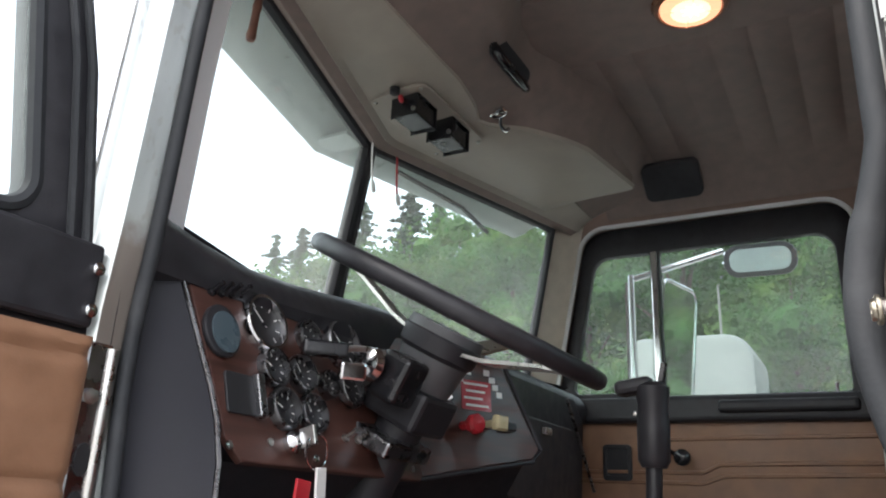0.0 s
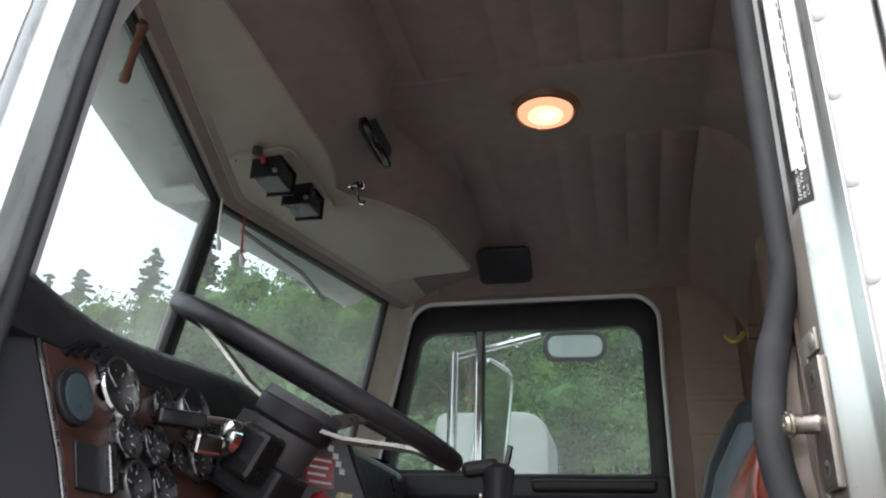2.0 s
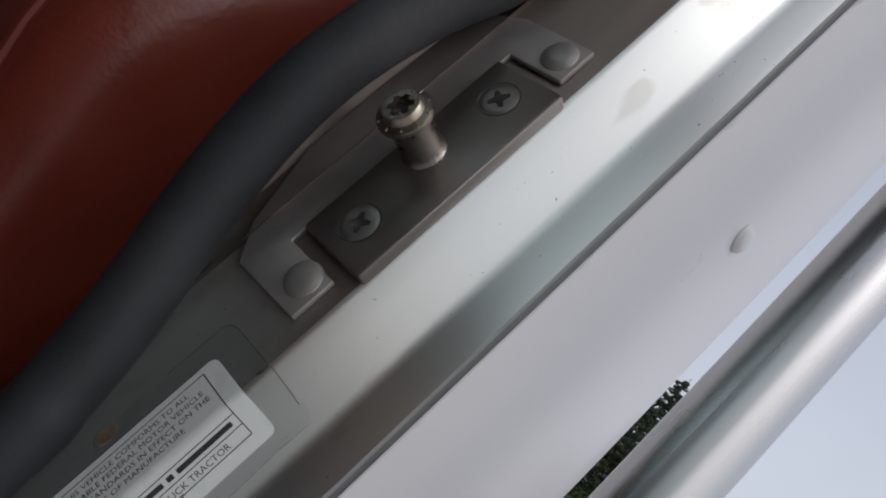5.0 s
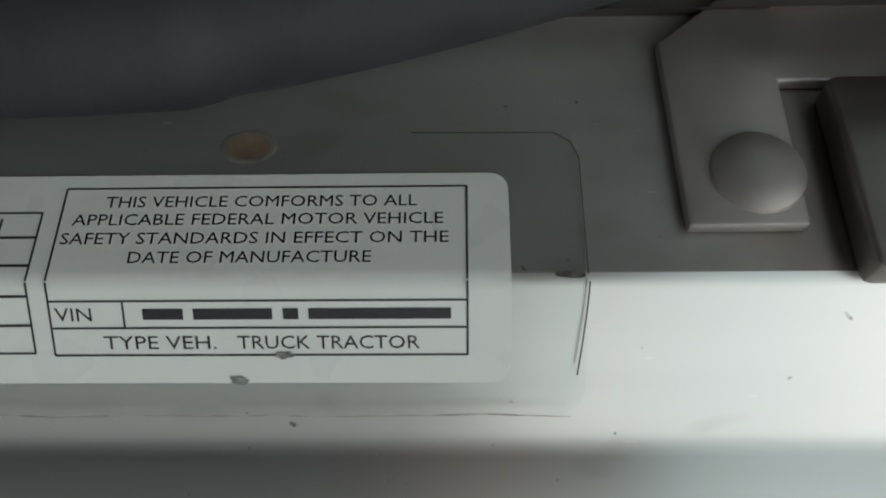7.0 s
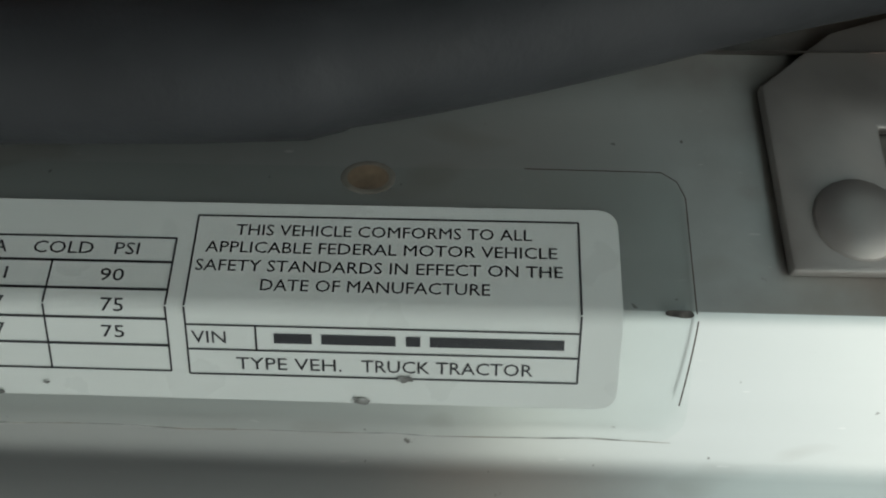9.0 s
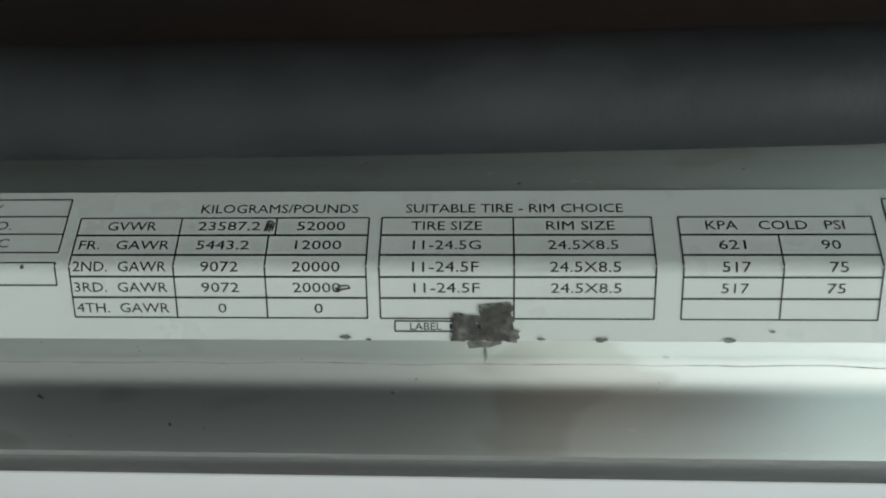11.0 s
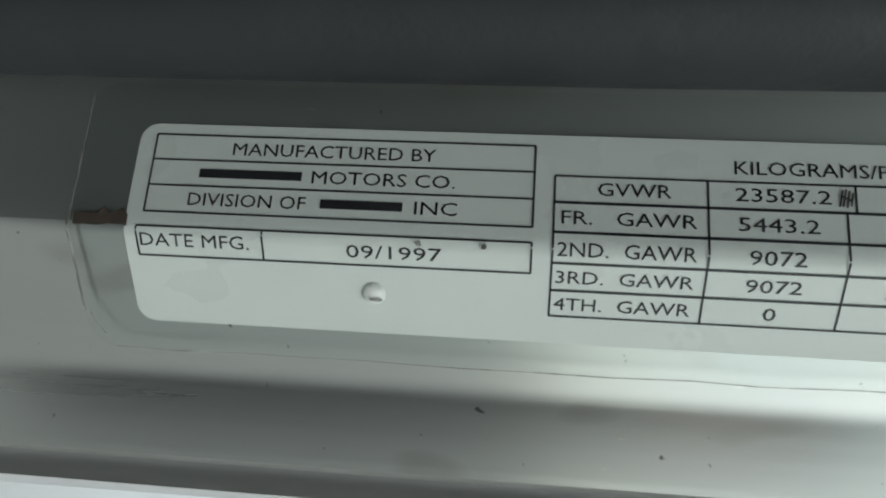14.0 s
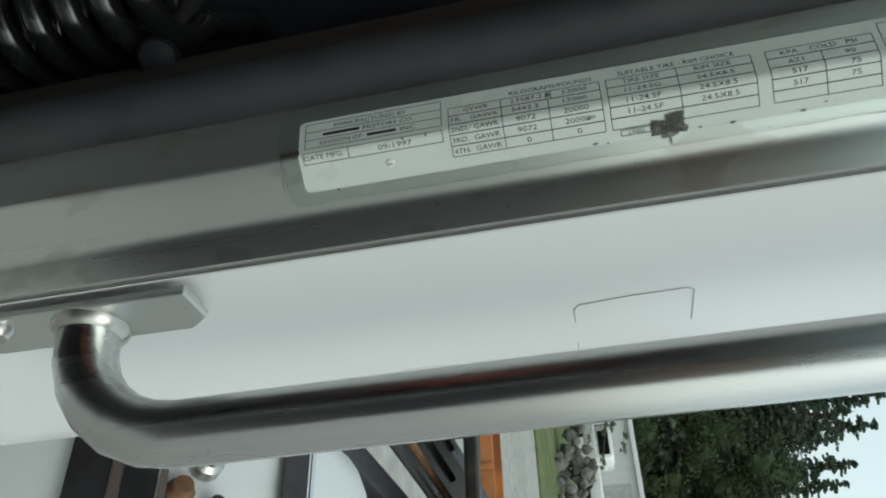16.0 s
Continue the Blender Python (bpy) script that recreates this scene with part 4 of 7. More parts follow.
for a, b_ in ((1.7535, 1.7588), (1.7601, 1.7704), (1.7718, 1.7738), (1.7751, 1.7935)):
    bar(a, b_, 0.0044, 0.0015, label, INKL)
bar(1.6625, 1.6715, 0.0113, 0.0009, label, INKL)

GRIME = mat("dark sticky residue", (0.055, 0.05, 0.045), 0.6, 0.0, 0.5, 900, 0.0001, 1200, (1, 1, 1), (0.25, 0.24, 0.22), 260, 0.9)
SCUFF = mat("torn foil edge", (0.16, 0.155, 0.15), 0.6, 0.2, 0.5, 700, 0.0001, 900, (1, 1, 1), (0.45, 0.45, 0.44), 300, 0.9)
STAIN = mat("brown dried stain", (0.075, 0.052, 0.042), 0.7, 0.0, 0.35, 200, 0.0, 100, (1, 1, 1), (0.10, 0.085, 0.07), 90, 0.9)


def blotch(z, s, w, h, parent, material, lift, seed, name="scuff"):
    """A small ragged mark."""
    rnd = random.Random(seed)
    b = bmesh.new()
    m = facet(z, s, lift, s < 0)
    vs = []
    for k in range(14):
        a = 2 * math.pi * k / 14
        q = 0.62 + 0.5 * rnd.random()
        vs.append(b.verts.new(m @ Vector((math.cos(a) * w / 2 * q, math.sin(a) * h / 2 * q, 0))))
    b.faces.new(vs)
    return part(name, b, material, parent)


def patch(z, s, w, h, seed, turn=0.0):
    """A ragged square of torn tape."""
    rnd = random.Random(seed)
    b = bmesh.new()
    m = facet(z, s, 0.0006 + 0.00003 * (seed % 7), s < 0) @ pose(0, 0, 0, 0, 0, turn)
    vs = []
    for side in range(4):
        for k in range(6):
            u = -0.5 + k / 6
            x, y = ((u, -0.5), (0.5, u), (-u, 0.5), (-0.5, -u))[side]
            vs.append(b.verts.new(m @ Vector(((x + rnd.uniform(-0.06, 0.06)) * w, (y + rnd.uniform(-0.08, 0.08)) * h, 0))))
    b.faces.new(vs)
    return part("residue_patch", b, GRIME, label)


for z, s, w, h, seed, turn in ((1.6710, 0.0100, 0.0062, 0.0066, 1, 5), (1.6652, 0.0104, 0.0046, 0.0030, 2, -6), (1.6660, 0.0128, 0.0064, 0.0022, 3, 3), (1.6722, 0.0128, 0.0058, 0.0024, 4, -4)):
    patch(z, s, w, h, seed, turn)
blotch(1.6690, 0.0165, 0.0007, 0.0040, label, SCUFF, 0.0009, 77)
b = bmesh.new()
for z0, s0, z1, s1 in ((1.6279, -0.0071, 1.6284, -0.0094), (1.6283, -0.0071, 1.6288, -0.0095), (1.6288, -0.0070, 1.6292, -0.0093), (1.6281, -0.0086, 1.6295, -0.0079), (1.6293, -0.0072, 1.6296, -0.0090)):
    print_line(b, z0, s0, z1, s1, 0.00030, INKL + 0.0001)
part("ink_smudge", b, GRIME, label, "pen scribble")
b = bmesh.new()
for z0, s0, z1, s1 in ((1.6418, 0.0046, 1.6426, 0.0034), (1.6424, 0.0036, 1.6440, 0.0035), (1.6440, 0.0035, 1.6444, 0.0040), (1.6444, 0.0040, 1.6428, 0.0043), (1.6421, 0.0047, 1.6430, 0.0041), (1.6416, 0.0041, 1.6425, 0.0039)):
    print_line(b, z0, s0, z1, s1, 0.00030, INKL + 0.0001)
part("ink_smudge", b, GRIME, label, "pen scribble")
for k, (z, s, w) in enumerate(((1.6432, 0.0135, 0.0022), (1.6475, 0.0139, 0.0012), (1.6792, 0.0136, 0.0016), (1.6900, 0.0138, 0.0026), (1.7130, 0.0137, 0.0024), (1.7205, 0.0120, 0.0012), (1.7655, 0.0136, 0.0028), (1.7716, 0.0101, 0.0026), (1.6690, 0.0140, 0.0090))):
    blotch(z, s, w, w * 0.42, label, SCUFF, 0.0005, 20 + k)
part("dent", new_lathe([(0.0017, 0.0003), (0.0014, 0.00065), (0.0006, 0.0009), (0.0, 0.00095)], post(1.5685, 0.0078), (-math.cos(ANG_L), -math.sin(ANG_L), 0), 12), LABEL_WHITE, label, "raised bubble", True)
blotch(1.5690, 0.0083, 0.0022, 0.0006, label, SCUFF, 0.0011, 51)
for z in (1.5747, 1.5833):
    blotch(z, 0.0001, 0.0009, 0.0010, label, SCUFF, 0.0006, int(z * 1000), "nick")

PALE_EDGE = mat("pale film edge glint", (0.30, 0.31, 0.30), 0.5, 0.3, 0.5, 400, 0.0, 100, (1, 1, 1), (0.28, 0.26, 0.22), 150, 0.9)
film = thing("clear_film", post(1.526, 0.0185), "clear yellowing protective film over the certification label", "film")
part("sheet", folded(1.5262, 1.8110, -0.0219, 0.0186, 0.0007, 0.0042), CLEAR, film, "clear film").visible_shadow = False
blotch(1.8085, -0.0005, 0.0046, 0.0013, film, GRIME, 0.0009, 61, "edge_dirt")
b = bmesh.new()
for s0 in [0.0 + 0.0016 * k for k in range(8)]:
    print_line(b, 1.8110 - 0.00004 * (s0 * 1000) ** 1.35, s0, 1.8110 - 0.00004 * (s0 * 1000 + 1.6) ** 1.35, s0 + 0.0016, 0.00022, 0.0009)
part("edge_dirt", b, STAIN, film, "dirty film edge")
# Pale lines drawn along the film's edges stand for the light they catch.
b = bmesh.new()
er = random.Random(19)
z0, s0 = 1.5300, 0.0184
while z0 < 1.806:
    z1, s1 = z0 + er.uniform(0.003, 0.011), 0.0185 + er.uniform(-0.00025, 0.00025)
    print_line(b, z0, s0, z1, s1, er.uniform(0.00010, 0.00026), 0.0009)
    z0, s0 = z1, s1
part("film_edge_mark", b, PALE_EDGE, film, "pale glint drawn along the lower film edge")
b = bmesh.new()
print_line(b, 1.5264, -0.0198, 1.5264, -0.0003, 0.00018, 0.0010)
part("film_edge_mark", b, PALE_EDGE, film, "pale glint drawn along the film edge")
b = bmesh.new()
for z0, s0, z1, s1 in ((1.8108, -0.0003, 1.8108, -0.0176), (1.8108, -0.0176, 1.8098, -0.0202), (1.8098, -0.0202, 1.8076, -0.0217), (1.8076, -0.0217, 1.7880, -0.0219)):
    print_line(b, z0, s0, z1, s1, 0.00018, 0.0010)
part("film_edge_mark", b, STAIN, film, "dirty film edge")
for k in range(9):
    b = bmesh.new()
    s0 = 0.0002 + 0.0018 * k
    bend = 0.0000 if k < 7 else 0.0012 * (k - 6)
    print_line(b, 1.5264 + (0.0006 * (k - 6) if k > 6 else 0.0), s0, 1.5264 + bend, s0 + 0.0018, 0.0002, 0.0009)
    part("film_edge_mark", b, PALE_EDGE, film, "pale glint drawn along the film edge")
b = bmesh.new()
print_line(b, 1.5262, 0.012, 1.5262, -0.012, 0.0002, 0.0009)
part("edge_line", b, SCUFF, film, "film edge")
b = bmesh.new()
er = random.Random(4)
low = [(1.5266 + 0.0078 * k / 9, -0.0004 - 0.0003 * er.random()) for k in range(10)]
high = [(z, -0.0020 - 0.0006 * er.random() * (k % 3)) for k, (z, s_) in enumerate(low)]
sheet(b, [[post(z, s_, 0.0004) for z, s_ in low], [post(z, s_, 0.0004) for z, s_ in high]])
part("brown_patch", b, STAIN, film, "brown stain under the film")

hole = thing("drill_hole", post(1.7652, -0.0205), "empty oval hole with a pale worn rim in the door post", "hole")


def oval(prof, lift, squash):
    """A flat turned ring on the inner facet, squashed across the post."""
    m = facet(1.7652, -0.0205, lift) @ Matrix.Diagonal((1, squash, 1, 1))
    b = new_lathe(prof, (0, 0, 0), (0, 0, 1), 22)
    bmesh.ops.transform(b, matrix=m, verts=b.verts)
    return b


part("rim", oval([(0.0041, 0.0), (0.0038, 0.00008), (0.0030, 0.00008), (0.0029, 0.00005)], 0.0, 0.68), mat("dull stained rim", (0.20, 0.185, 0.165), 0.5, 0.4, 0.3, 400, 0.0, 100, (1, 1, 1), (0.15, 0.125, 0.10), 150, 0.9), hole, smooth=True)
part("bore", oval([(0.0031, 0.00010), (0.0, 0.00008)], 0.0, 0.66), mat("tan corroded bore", (0.14, 0.10, 0.065), 0.8, 0.0, 0.5, 300, 0.0, 100, (1, 1, 1), (0.05, 0.04, 0.032), 200, 0.9), hole, "tan corroded bore")

# ---- latch striker ----
PLATE = mat("brown stained steel plate", (0.31, 0.285, 0.26), 0.38, 0.9, 0.12, 80, 0.00006, 600, (1, 1, 0.4), (0.20, 0.165, 0.145), 22, 0.7)
striker = thing("latch_striker", post(1.845, -0.014), "steel latch striker pin on a screwed plate with a formed bracket", "latch striker")
outline = [(-0.0212, 0.0062), (-0.0058, 0.0062), (-0.0058, 0.0290), (0.0867, 0.0290), (0.0867, 0.0062), (0.1020, 0.0062), (0.1020, 0.036), (0.098, 0.048), (0.080, 0.056), (0.020, 0.056), (-0.010, 0.046), (-0.0218, 0.036)]
part("bracket", slab(outline, 0.0024, facet(1.845, 0.0, 0.0002, True), bevel=0.0006), BRACKET, striker, "thin stained bracket with riveted tabs", True)
part("plate", slab(rounded(-0.0006, -0.0012, 0.081, 0.0276, 0.0012, 2), 0.0052, facet(1.845, 0.0, 0.0002, True), bevel=0.0007), PLATE, striker, "thick steel striker plate", True)


SLOT = mat("grimy recess", (0.045, 0.042, 0.038), 0.6, 0.4, 0.4, 600, 0.0001, 900, (1, 1, 1), (0.15, 0.14, 0.125), 300, 0.7)


SCREW = mat("stained screw steel", (0.36, 0.345, 0.32), 0.4, 0.9, 0.12, 200, 0.00006, 700, (1, 1, 1), (0.26, 0.23, 0.20), 80, 0.6)


def phillips(z, s, lift, turn):
    """A flush cross-head screw: a turned head cut by two worn, tapering slots, in a fine countersink."""
    at = post(z, s, lift)
    b = new_lathe([(0.0064, -0.001), (0.0064, -0.0001), (0.0061, 0.0001), (0.0045, 0.0002), (0.0, 0.0002)], at, (-1, -0.08, 0), 28)
    ob = part("screw", b, SCREW, striker, "countersunk steel screw", True)
    mx = facet(z, s, lift + 0.0002)
    for ang in (turn, turn + 90):
        cut = [(-0.0037, -0.0006), (-0.0014, -0.0012), (0.0014, -0.0012), (0.0037, -0.0006), (0.0037, 0.0006), (0.0014, 0.0012), (-0.0014, 0.0012), (-0.0037, 0.0006)]
        part("cross_slot", slab(cut, 0.0003, mx @ pose(0, 0, -0.00013 + 0.00004 * (ang > turn), 0, 0, ang)), SLOT, ob)
    part("countersink", new_lathe([(0.0071, -0.0005), (0.00705, 0.00010), (0.0066, 0.00006), (0.0064, -0.0008)], at, (-1, -0.08, 0), 28), SLOT, ob, "dark grimy countersink", True)


phillips(1.8563, -0.0138, 0.0054, 32)
phillips(1.9140, -0.0146, 0.0054, 58)
BRASSY = mat("yellow zinc bolt head", (0.40, 0.365, 0.30), 0.33, 1.0, 0.15, 200, 0.0001, 600, (1, 1, 1), (0.30, 0.24, 0.17), 60, 0.7)
PIN_STEEL = mat("worn brown pin steel", (0.33, 0.30, 0.275), 0.32, 0.95, 0.15, 150, 0.0001, 500, (1, 1, 1), (0.20, 0.16, 0.13), 70, 0.7)
at, axis = post(1.8860, -0.0186, 0.0052), Vector((-1, -0.06, -0.03)).normalized()
part("pin", new_lathe([(0.0073, -0.001), (0.0073, 0.0005), (0.0069, 0.0010), (0.0065, 0.003), (0.0065, 0.0135), (0.0069, 0.0150)], at, axis, 28), PIN_STEEL, striker, "worn brown steel pin", True)
head_at = at + axis * 0.0150
part("flange", new_lathe([(0.0070, 0.0), (0.0086, 0.0005), (0.0089, 0.0015), (0.0088, 0.0025), (0.0078, 0.0031)], head_at, axis, 32), BRASSY, striker, "yellow zinc flange", True)
part("head", new_lathe([(0.0078, 0.0028), (0.0066, 0.0033), (0.0062, 0.0050), (0.0057, 0.0055), (0.0042, 0.0055), (0.0037, 0.0032), (0.0, 0.0030)], head_at, axis, 28), BRASSY, striker, "bolt head with a star socket", True)
part("socket_floor", new_lathe([(0.0038, 0.0034), (0.0, 0.0033)], head_at, axis, 16), SLOT, striker, "grimy socket floor")
side_a = axis.orthogonal().normalized()
side_b = axis.cross(side_a)
for k in range(6):
    a = radians(60 * k)
    part("socket_lobe", new_lathe([(0.0012, 0.0032), (0.0011, 0.0056), (0.0, 0.0056)], head_at + (side_a * math.cos(a) + side_b * math.sin(a)) * 0.0041, axis, 8), BRASSY, striker)
for k in range(10):
    a = radians(36 * k)
    out = side_a * math.cos(a) + side_b * math.sin(a)
    part("serration", new_box((-0.0006, -0.0003, 0), (0.0006, 0.0003, 0.0007), plane(head_at + out * 0.0078 + axis * 0.0026, out, side_b * math.cos(a) - side_a * math.sin(a)), 0.0002), BRASSY, striker)
part("rivet", new_lathe([(0.0064, -0.0004), (0.0061, 0.0005), (0.0048, 0.0013), (0.0026, 0.0017), (0, 0.0018)], post(1.8337, -0.0140, 0.0026), (-1, -0.08, 0), 20), BRACKET, striker, "domed rivet", True)
part("rivet", new_lathe([(0.0064, -0.0004), (0.0061, 0.0005), (0.0048, 0.0013), (0.0026, 0.0017), (0, 0.0018)], post(1.9395, -0.0140, 0.0026), (-1, -0.08, 0), 20), BRACKET, striker, "domed rivet", True)

# ---- worn warning decal higher up the post, and one on the header ----
BLACK_DECAL = mat("black decal", (0.022, 0.021, 0.022), 0.5, 0.0, 0.3, 300, 0.0, 100, (1, 1, 1), (0.22, 0.21, 0.20), 70, 0.6)
decal = thing("warning_decal", post(2.03, 0.0), "torn black and white warning decal on the door post", "decal")
part("backing", folded(2.033, 2.228, -0.0155, 0.0115, 0.0003, 0.0012), BLACK_DECAL, decal, "black decal film")
part("worn_area", folded(2.058, 2.222, 0.0042, 0.0112, 0.0006, 0.003), LABEL_WHITE, decal, "worn white area")
words("System, arranged for TRACTOR", 2.036, 2.118, 0.0021, 0.0028, decal, 0.0009, WHITE_INK)
words("as a Tra", 2.0365, 2.0565, 0.0056, 0.0024, decal, 0.0010, WHITE_INK)
words("Con", 2.0375, 2.0455, 0.0088, 0.0022, decal, 0.0010, WHITE_INK)
for k in range(8):
    z = 2.122 + 0.0128 * k
    bar(z, z + 0.0098, 0.0021, 0.0022, decal, 0.0009, WHITE_INK)
for k in range(15):
    z = 2.060 + 0.0108 * k
    bar(z, z + 0.0092 - 0.004 * (k % 3 == 1), 0.0106 - 0.0007 * (k % 2), 0.0011, decal, 0.0010, INK)
for k in range(11):
    z = 2.050 + 0.016 * k
    bar(z, z + 0.011, -0.0070, 0.0016, decal, 0.0009, mat("faded print", (0.07, 0.07, 0.07), 0.6))

hd = thing("header_decal", (-0.40, 0.03, 2.52), "long black warning decal with white print on the door header", "decal")


def on_header(x, u, lift):
    """A place on the header's bevel: u across it, outwards."""
    i = min(range(len(EDGE)), key=lambda k: abs(EDGE[k][0] - x) + (9 if EDGE[k][1] < 2.45 else 0))
    z = np.interp(-x, [0.17, 0.22, 0.32, 0.42, 0.52, 0.57], [2.500, 2.506, 2.511, 2.512, 2.511, 2.508])
    return Vector((x, base_y(x) - math.cos(ANG_L) * u - lift * 0.72, z + math.sin(ANG_L) * u - lift * 0.70))


def header_quad(x0, x1, u0, u1, lift, material, name):
    rows = [[on_header(x0 + (x1 - x0) * k / 8, u, lift) for k in range(9)] for u in (u0, u1)]
    return part(name, sheet(bmesh.new(), rows), material, hd)


header_quad(-0.515, -0.262, -0.004, 0.0170, 0.0006, BLACK_DECAL, "backing")
header_quad(-0.508, -0.494, 0.0005, 0.0045, 0.0009, RED, "red_mark")
pr_ = random.Random(5)
for r in range(5):
    x, end = ((-0.508, -0.478), (-0.508, -0.472), (-0.505, -0.275), (-0.452, -0.275), (-0.440, -0.272))[r]
    while x < end - 0.004:
        w = min(pr_.uniform(0.003, 0.009), end - x)
        header_quad(x, x + w, 0.0150 - 0.0027 * r, 0.0166 - 0.0027 * r, 0.0009, WHITE_INK, "print_bar")
        x += w + 0.0016

# ---- grab handle ----
handle = thing("entry_rail", (0.031, -0.02, 1.45), "satin stainless grab handle bolted beside the door opening", "grab handle")
HX, HY = 0.012, -0.066
def handle_x(z):
    return 0.012 + 0.018 * (z - 1.43) / 0.78


line = [(HX, -0.010, 1.430)] + [(HX, -0.018 - 0.048 * math.sin(radians(a)), 1.478 - 0.048 * math.cos(radians(a))) for a in (0, 15, 30, 45, 60, 75, 90)]
line += [(handle_x(z), -0.066 + 0.010 * (z - 1.43) / 0.78, z) for z in (1.53, 1.60, 1.75, 1.95, 2.10, 2.19, 2.225)]
line += [(0.0305 - 0.0225 * (1 - math.cos(radians(a))) ** 1.1, -0.012 - 0.044 * math.cos(radians(a)), 2.236 + 0.044 * math.sin(radians(a))) for a in (15, 30, 45, 60, 75, 90)] + [(0.004, -0.004, 2.281)]
part("bar", new_tube(line, 0.0125, 20, up=(1, 0, 0)), SATIN, handle, "satin round bar", True)
for fx, z in ((0.010, 1.430), (0.0065, 2.281)):
    out = [(-0.014, -0.052), (0.014, -0.052), (0.014, 0.040), (0.006, 0.050), (-0.014, 0.050)] if z < 2 else rounded(-0.0155, -0.046, 0.0155, 0.046, 0.003)
    part("foot", slab(out, 0.004, plane((fx, -0.0108, z), (1, 0.02, 0), (0, 0, 1)), bevel=0.001), ALU, handle, "welded mounting plate")
    for dz in (-0.035, 0.036) if z > 2 else (-0.037,):
        part("bolt", new_lathe([(0.0068, -0.003), (0.0068, 0.002), (0.005, 0.0045), (0, 0.005)], (fx - 0.0075, -0.0150, z + dz), (0, -1, 0), 14), STEEL, handle, smooth=True)
    part("weld", new_lathe([(0.0160, 0.0), (0.0152, 0.003), (0.0128, 0.005)], (HX if z < 2 else 0.0065, -0.0146, z), (0, -1, 0), 18), STEEL, handle, smooth=True)
PENCIL = mat("pencil line", (0.36, 0.37, 0.38), 0.7, 0.0, 0.3, 300)
outline_mark = thing("sticker_outline", (0.08, -0.004, 1.65), "faint dark outline of a removed sticker on the white skin", "mark")


def skin_point(x, z, lift=0.0006):
    y = float(np.interp(z, [1.55, 1.70, 1.86], [-0.0120, -0.0085, -0.0045])) + 0.8 * max(x, 0.0) ** 2
    n = Vector((1.6 * max(x, 0.0), -1, 0)).normalized()
    return Vector((x, y, z)) + n * lift


for pts in ([(0.0925, 1.6772), (0.0600, 1.6765), (0.0570, 1.6735)], [(0.0570, 1.6735), (0.0565, 1.650), (0.0580, 1.6285)], [(0.0580, 1.6285), (0.0620, 1.6262), (0.120, 1.6248)]):
    part("line", new_tube([skin_point(*p, 0.0002) for p in pts], 0.00022, 5), PENCIL, outline_mark)


# ---- inside the cab ----
# Dome lamp.
dome = thing("dome_light", (-0.278, 0.835, 2.69), "lit round dome lamp with an amber lens in a brown bezel", "ceiling lamp")
DC = (-0.278, 0.835, 2.696)
part("bezel", new_lathe([(0.070, -0.004), (0.072, 0.006), (0.066, 0.016), (0.059, 0.018), (0.057, 0.012)], DC, (0, 0, -1), 32), mat("amber brown bezel", (0.20, 0.095, 0.055), 0.35, 0.0, 0.1, 40), dome, "amber brown bezel", True)
part("lens", new_lathe([(0.056, 0.010), (0.0555, 0.018), (0.050, 0.021), (0.030, 0.023), (0.0, 0.024)], DC, (0, 0, -1), 32), LAMP_GLOW, dome, "glowing frosted lens", True)
part("halo", new_lathe([(0.036, 0.0226), (0.030, 0.0238), (0.012, 0.0246), (0.0, 0.0247)], DC, (0, 0, -1), 28), LAMP_HALO, dome, "bright lens middle")
star = [((0.021 if k % 2 else 0.009) * math.cos(radians(22.5 * k)), (0.021 if k % 2 else 0.009) * math.sin(radians(22.5 * k))) for k in range(16)]
part("bulb", slab(star, 0.0012, Matrix.Translation(DC) @ pose(0.004, -0.004, -0.0258)), LAMP_CORE, dome, "bright bulb behind the ribs")
for a in (0, 90, 180, 270):
    part("rib", new_box((0.016, -0.0012, -0.0238), (0.052, 0.0012, -0.018), Matrix.Translation(DC) @ pose(0, 0, 0, 0, 0, a + 20), 0.0004), LAMP_GLOW, dome)

# Loudspeaker on the side cove.
sp = thing("loudspeaker", (-0.45, 1.40, 2.60), "black rectangular loudspeaker grille on the headliner cove", "loudspeaker")
ms = plane((-0.450, 1.405, 2.588), (1, 0, 0), (0, 0.74, -0.67))
part("box", slab(rounded(-0.072, -0.052, 0.072, 0.052, 0.02), 0.022, ms, bevel=0.004), BLACK, sp, "black housing")
for k in range(7):
    part("slat", new_box((-0.060, -0.046 + 0.0143 * k, 0.022), (0.060, -0.040 + 0.0143 * k, 0.025), ms), BLACK, sp)

# Two radio brackets and a cable knob under the overhead shelf.
for (x, y, w, d) in ((-0.800, 0.718, 0.060, 0.078), (-0.785, 0.832, 0.062, 0.076)):
    rb = thing("radio_bracket", (x, y, 2.545), "black folded steel radio bracket hanging under the overhead panel", "bracket", group="radio brackets")
    part("base", new_box((x - w / 2, y - d / 2, 2.538), (x + w / 2, y + d / 2, 2.5425), None, 0.001), BLACK_GLOSS, rb)
    part("cheek", new_box((x - w / 2, y - d / 2, 2.492), (x + w / 2, y - d / 2 + 0.003, 2.539), None, 0.0008), BLACK_GLOSS, rb)
    part("cheek", new_box((x - w / 2, y + d / 2 - 0.003, 2.492), (x + w / 2, y + d / 2, 2.539), None, 0.0008), BLACK_GLOSS, rb)
    part("tray", new_box((x - w / 2 + 0.004, y - d / 2 + 0.004, 2.496), (x + w / 2 - 0.004, y + d / 2 - 0.004, 2.534), None, 0.002), BLACK_GLOSS, rb)
    part("screw", new_lathe([(0.005, 0), (0.005, 0.003), (0, 0.004)], (x + w / 2 - 0.008, y - d / 2 - 0.0005, 2.505), (0, -1, 0), 10), STEEL, rb)
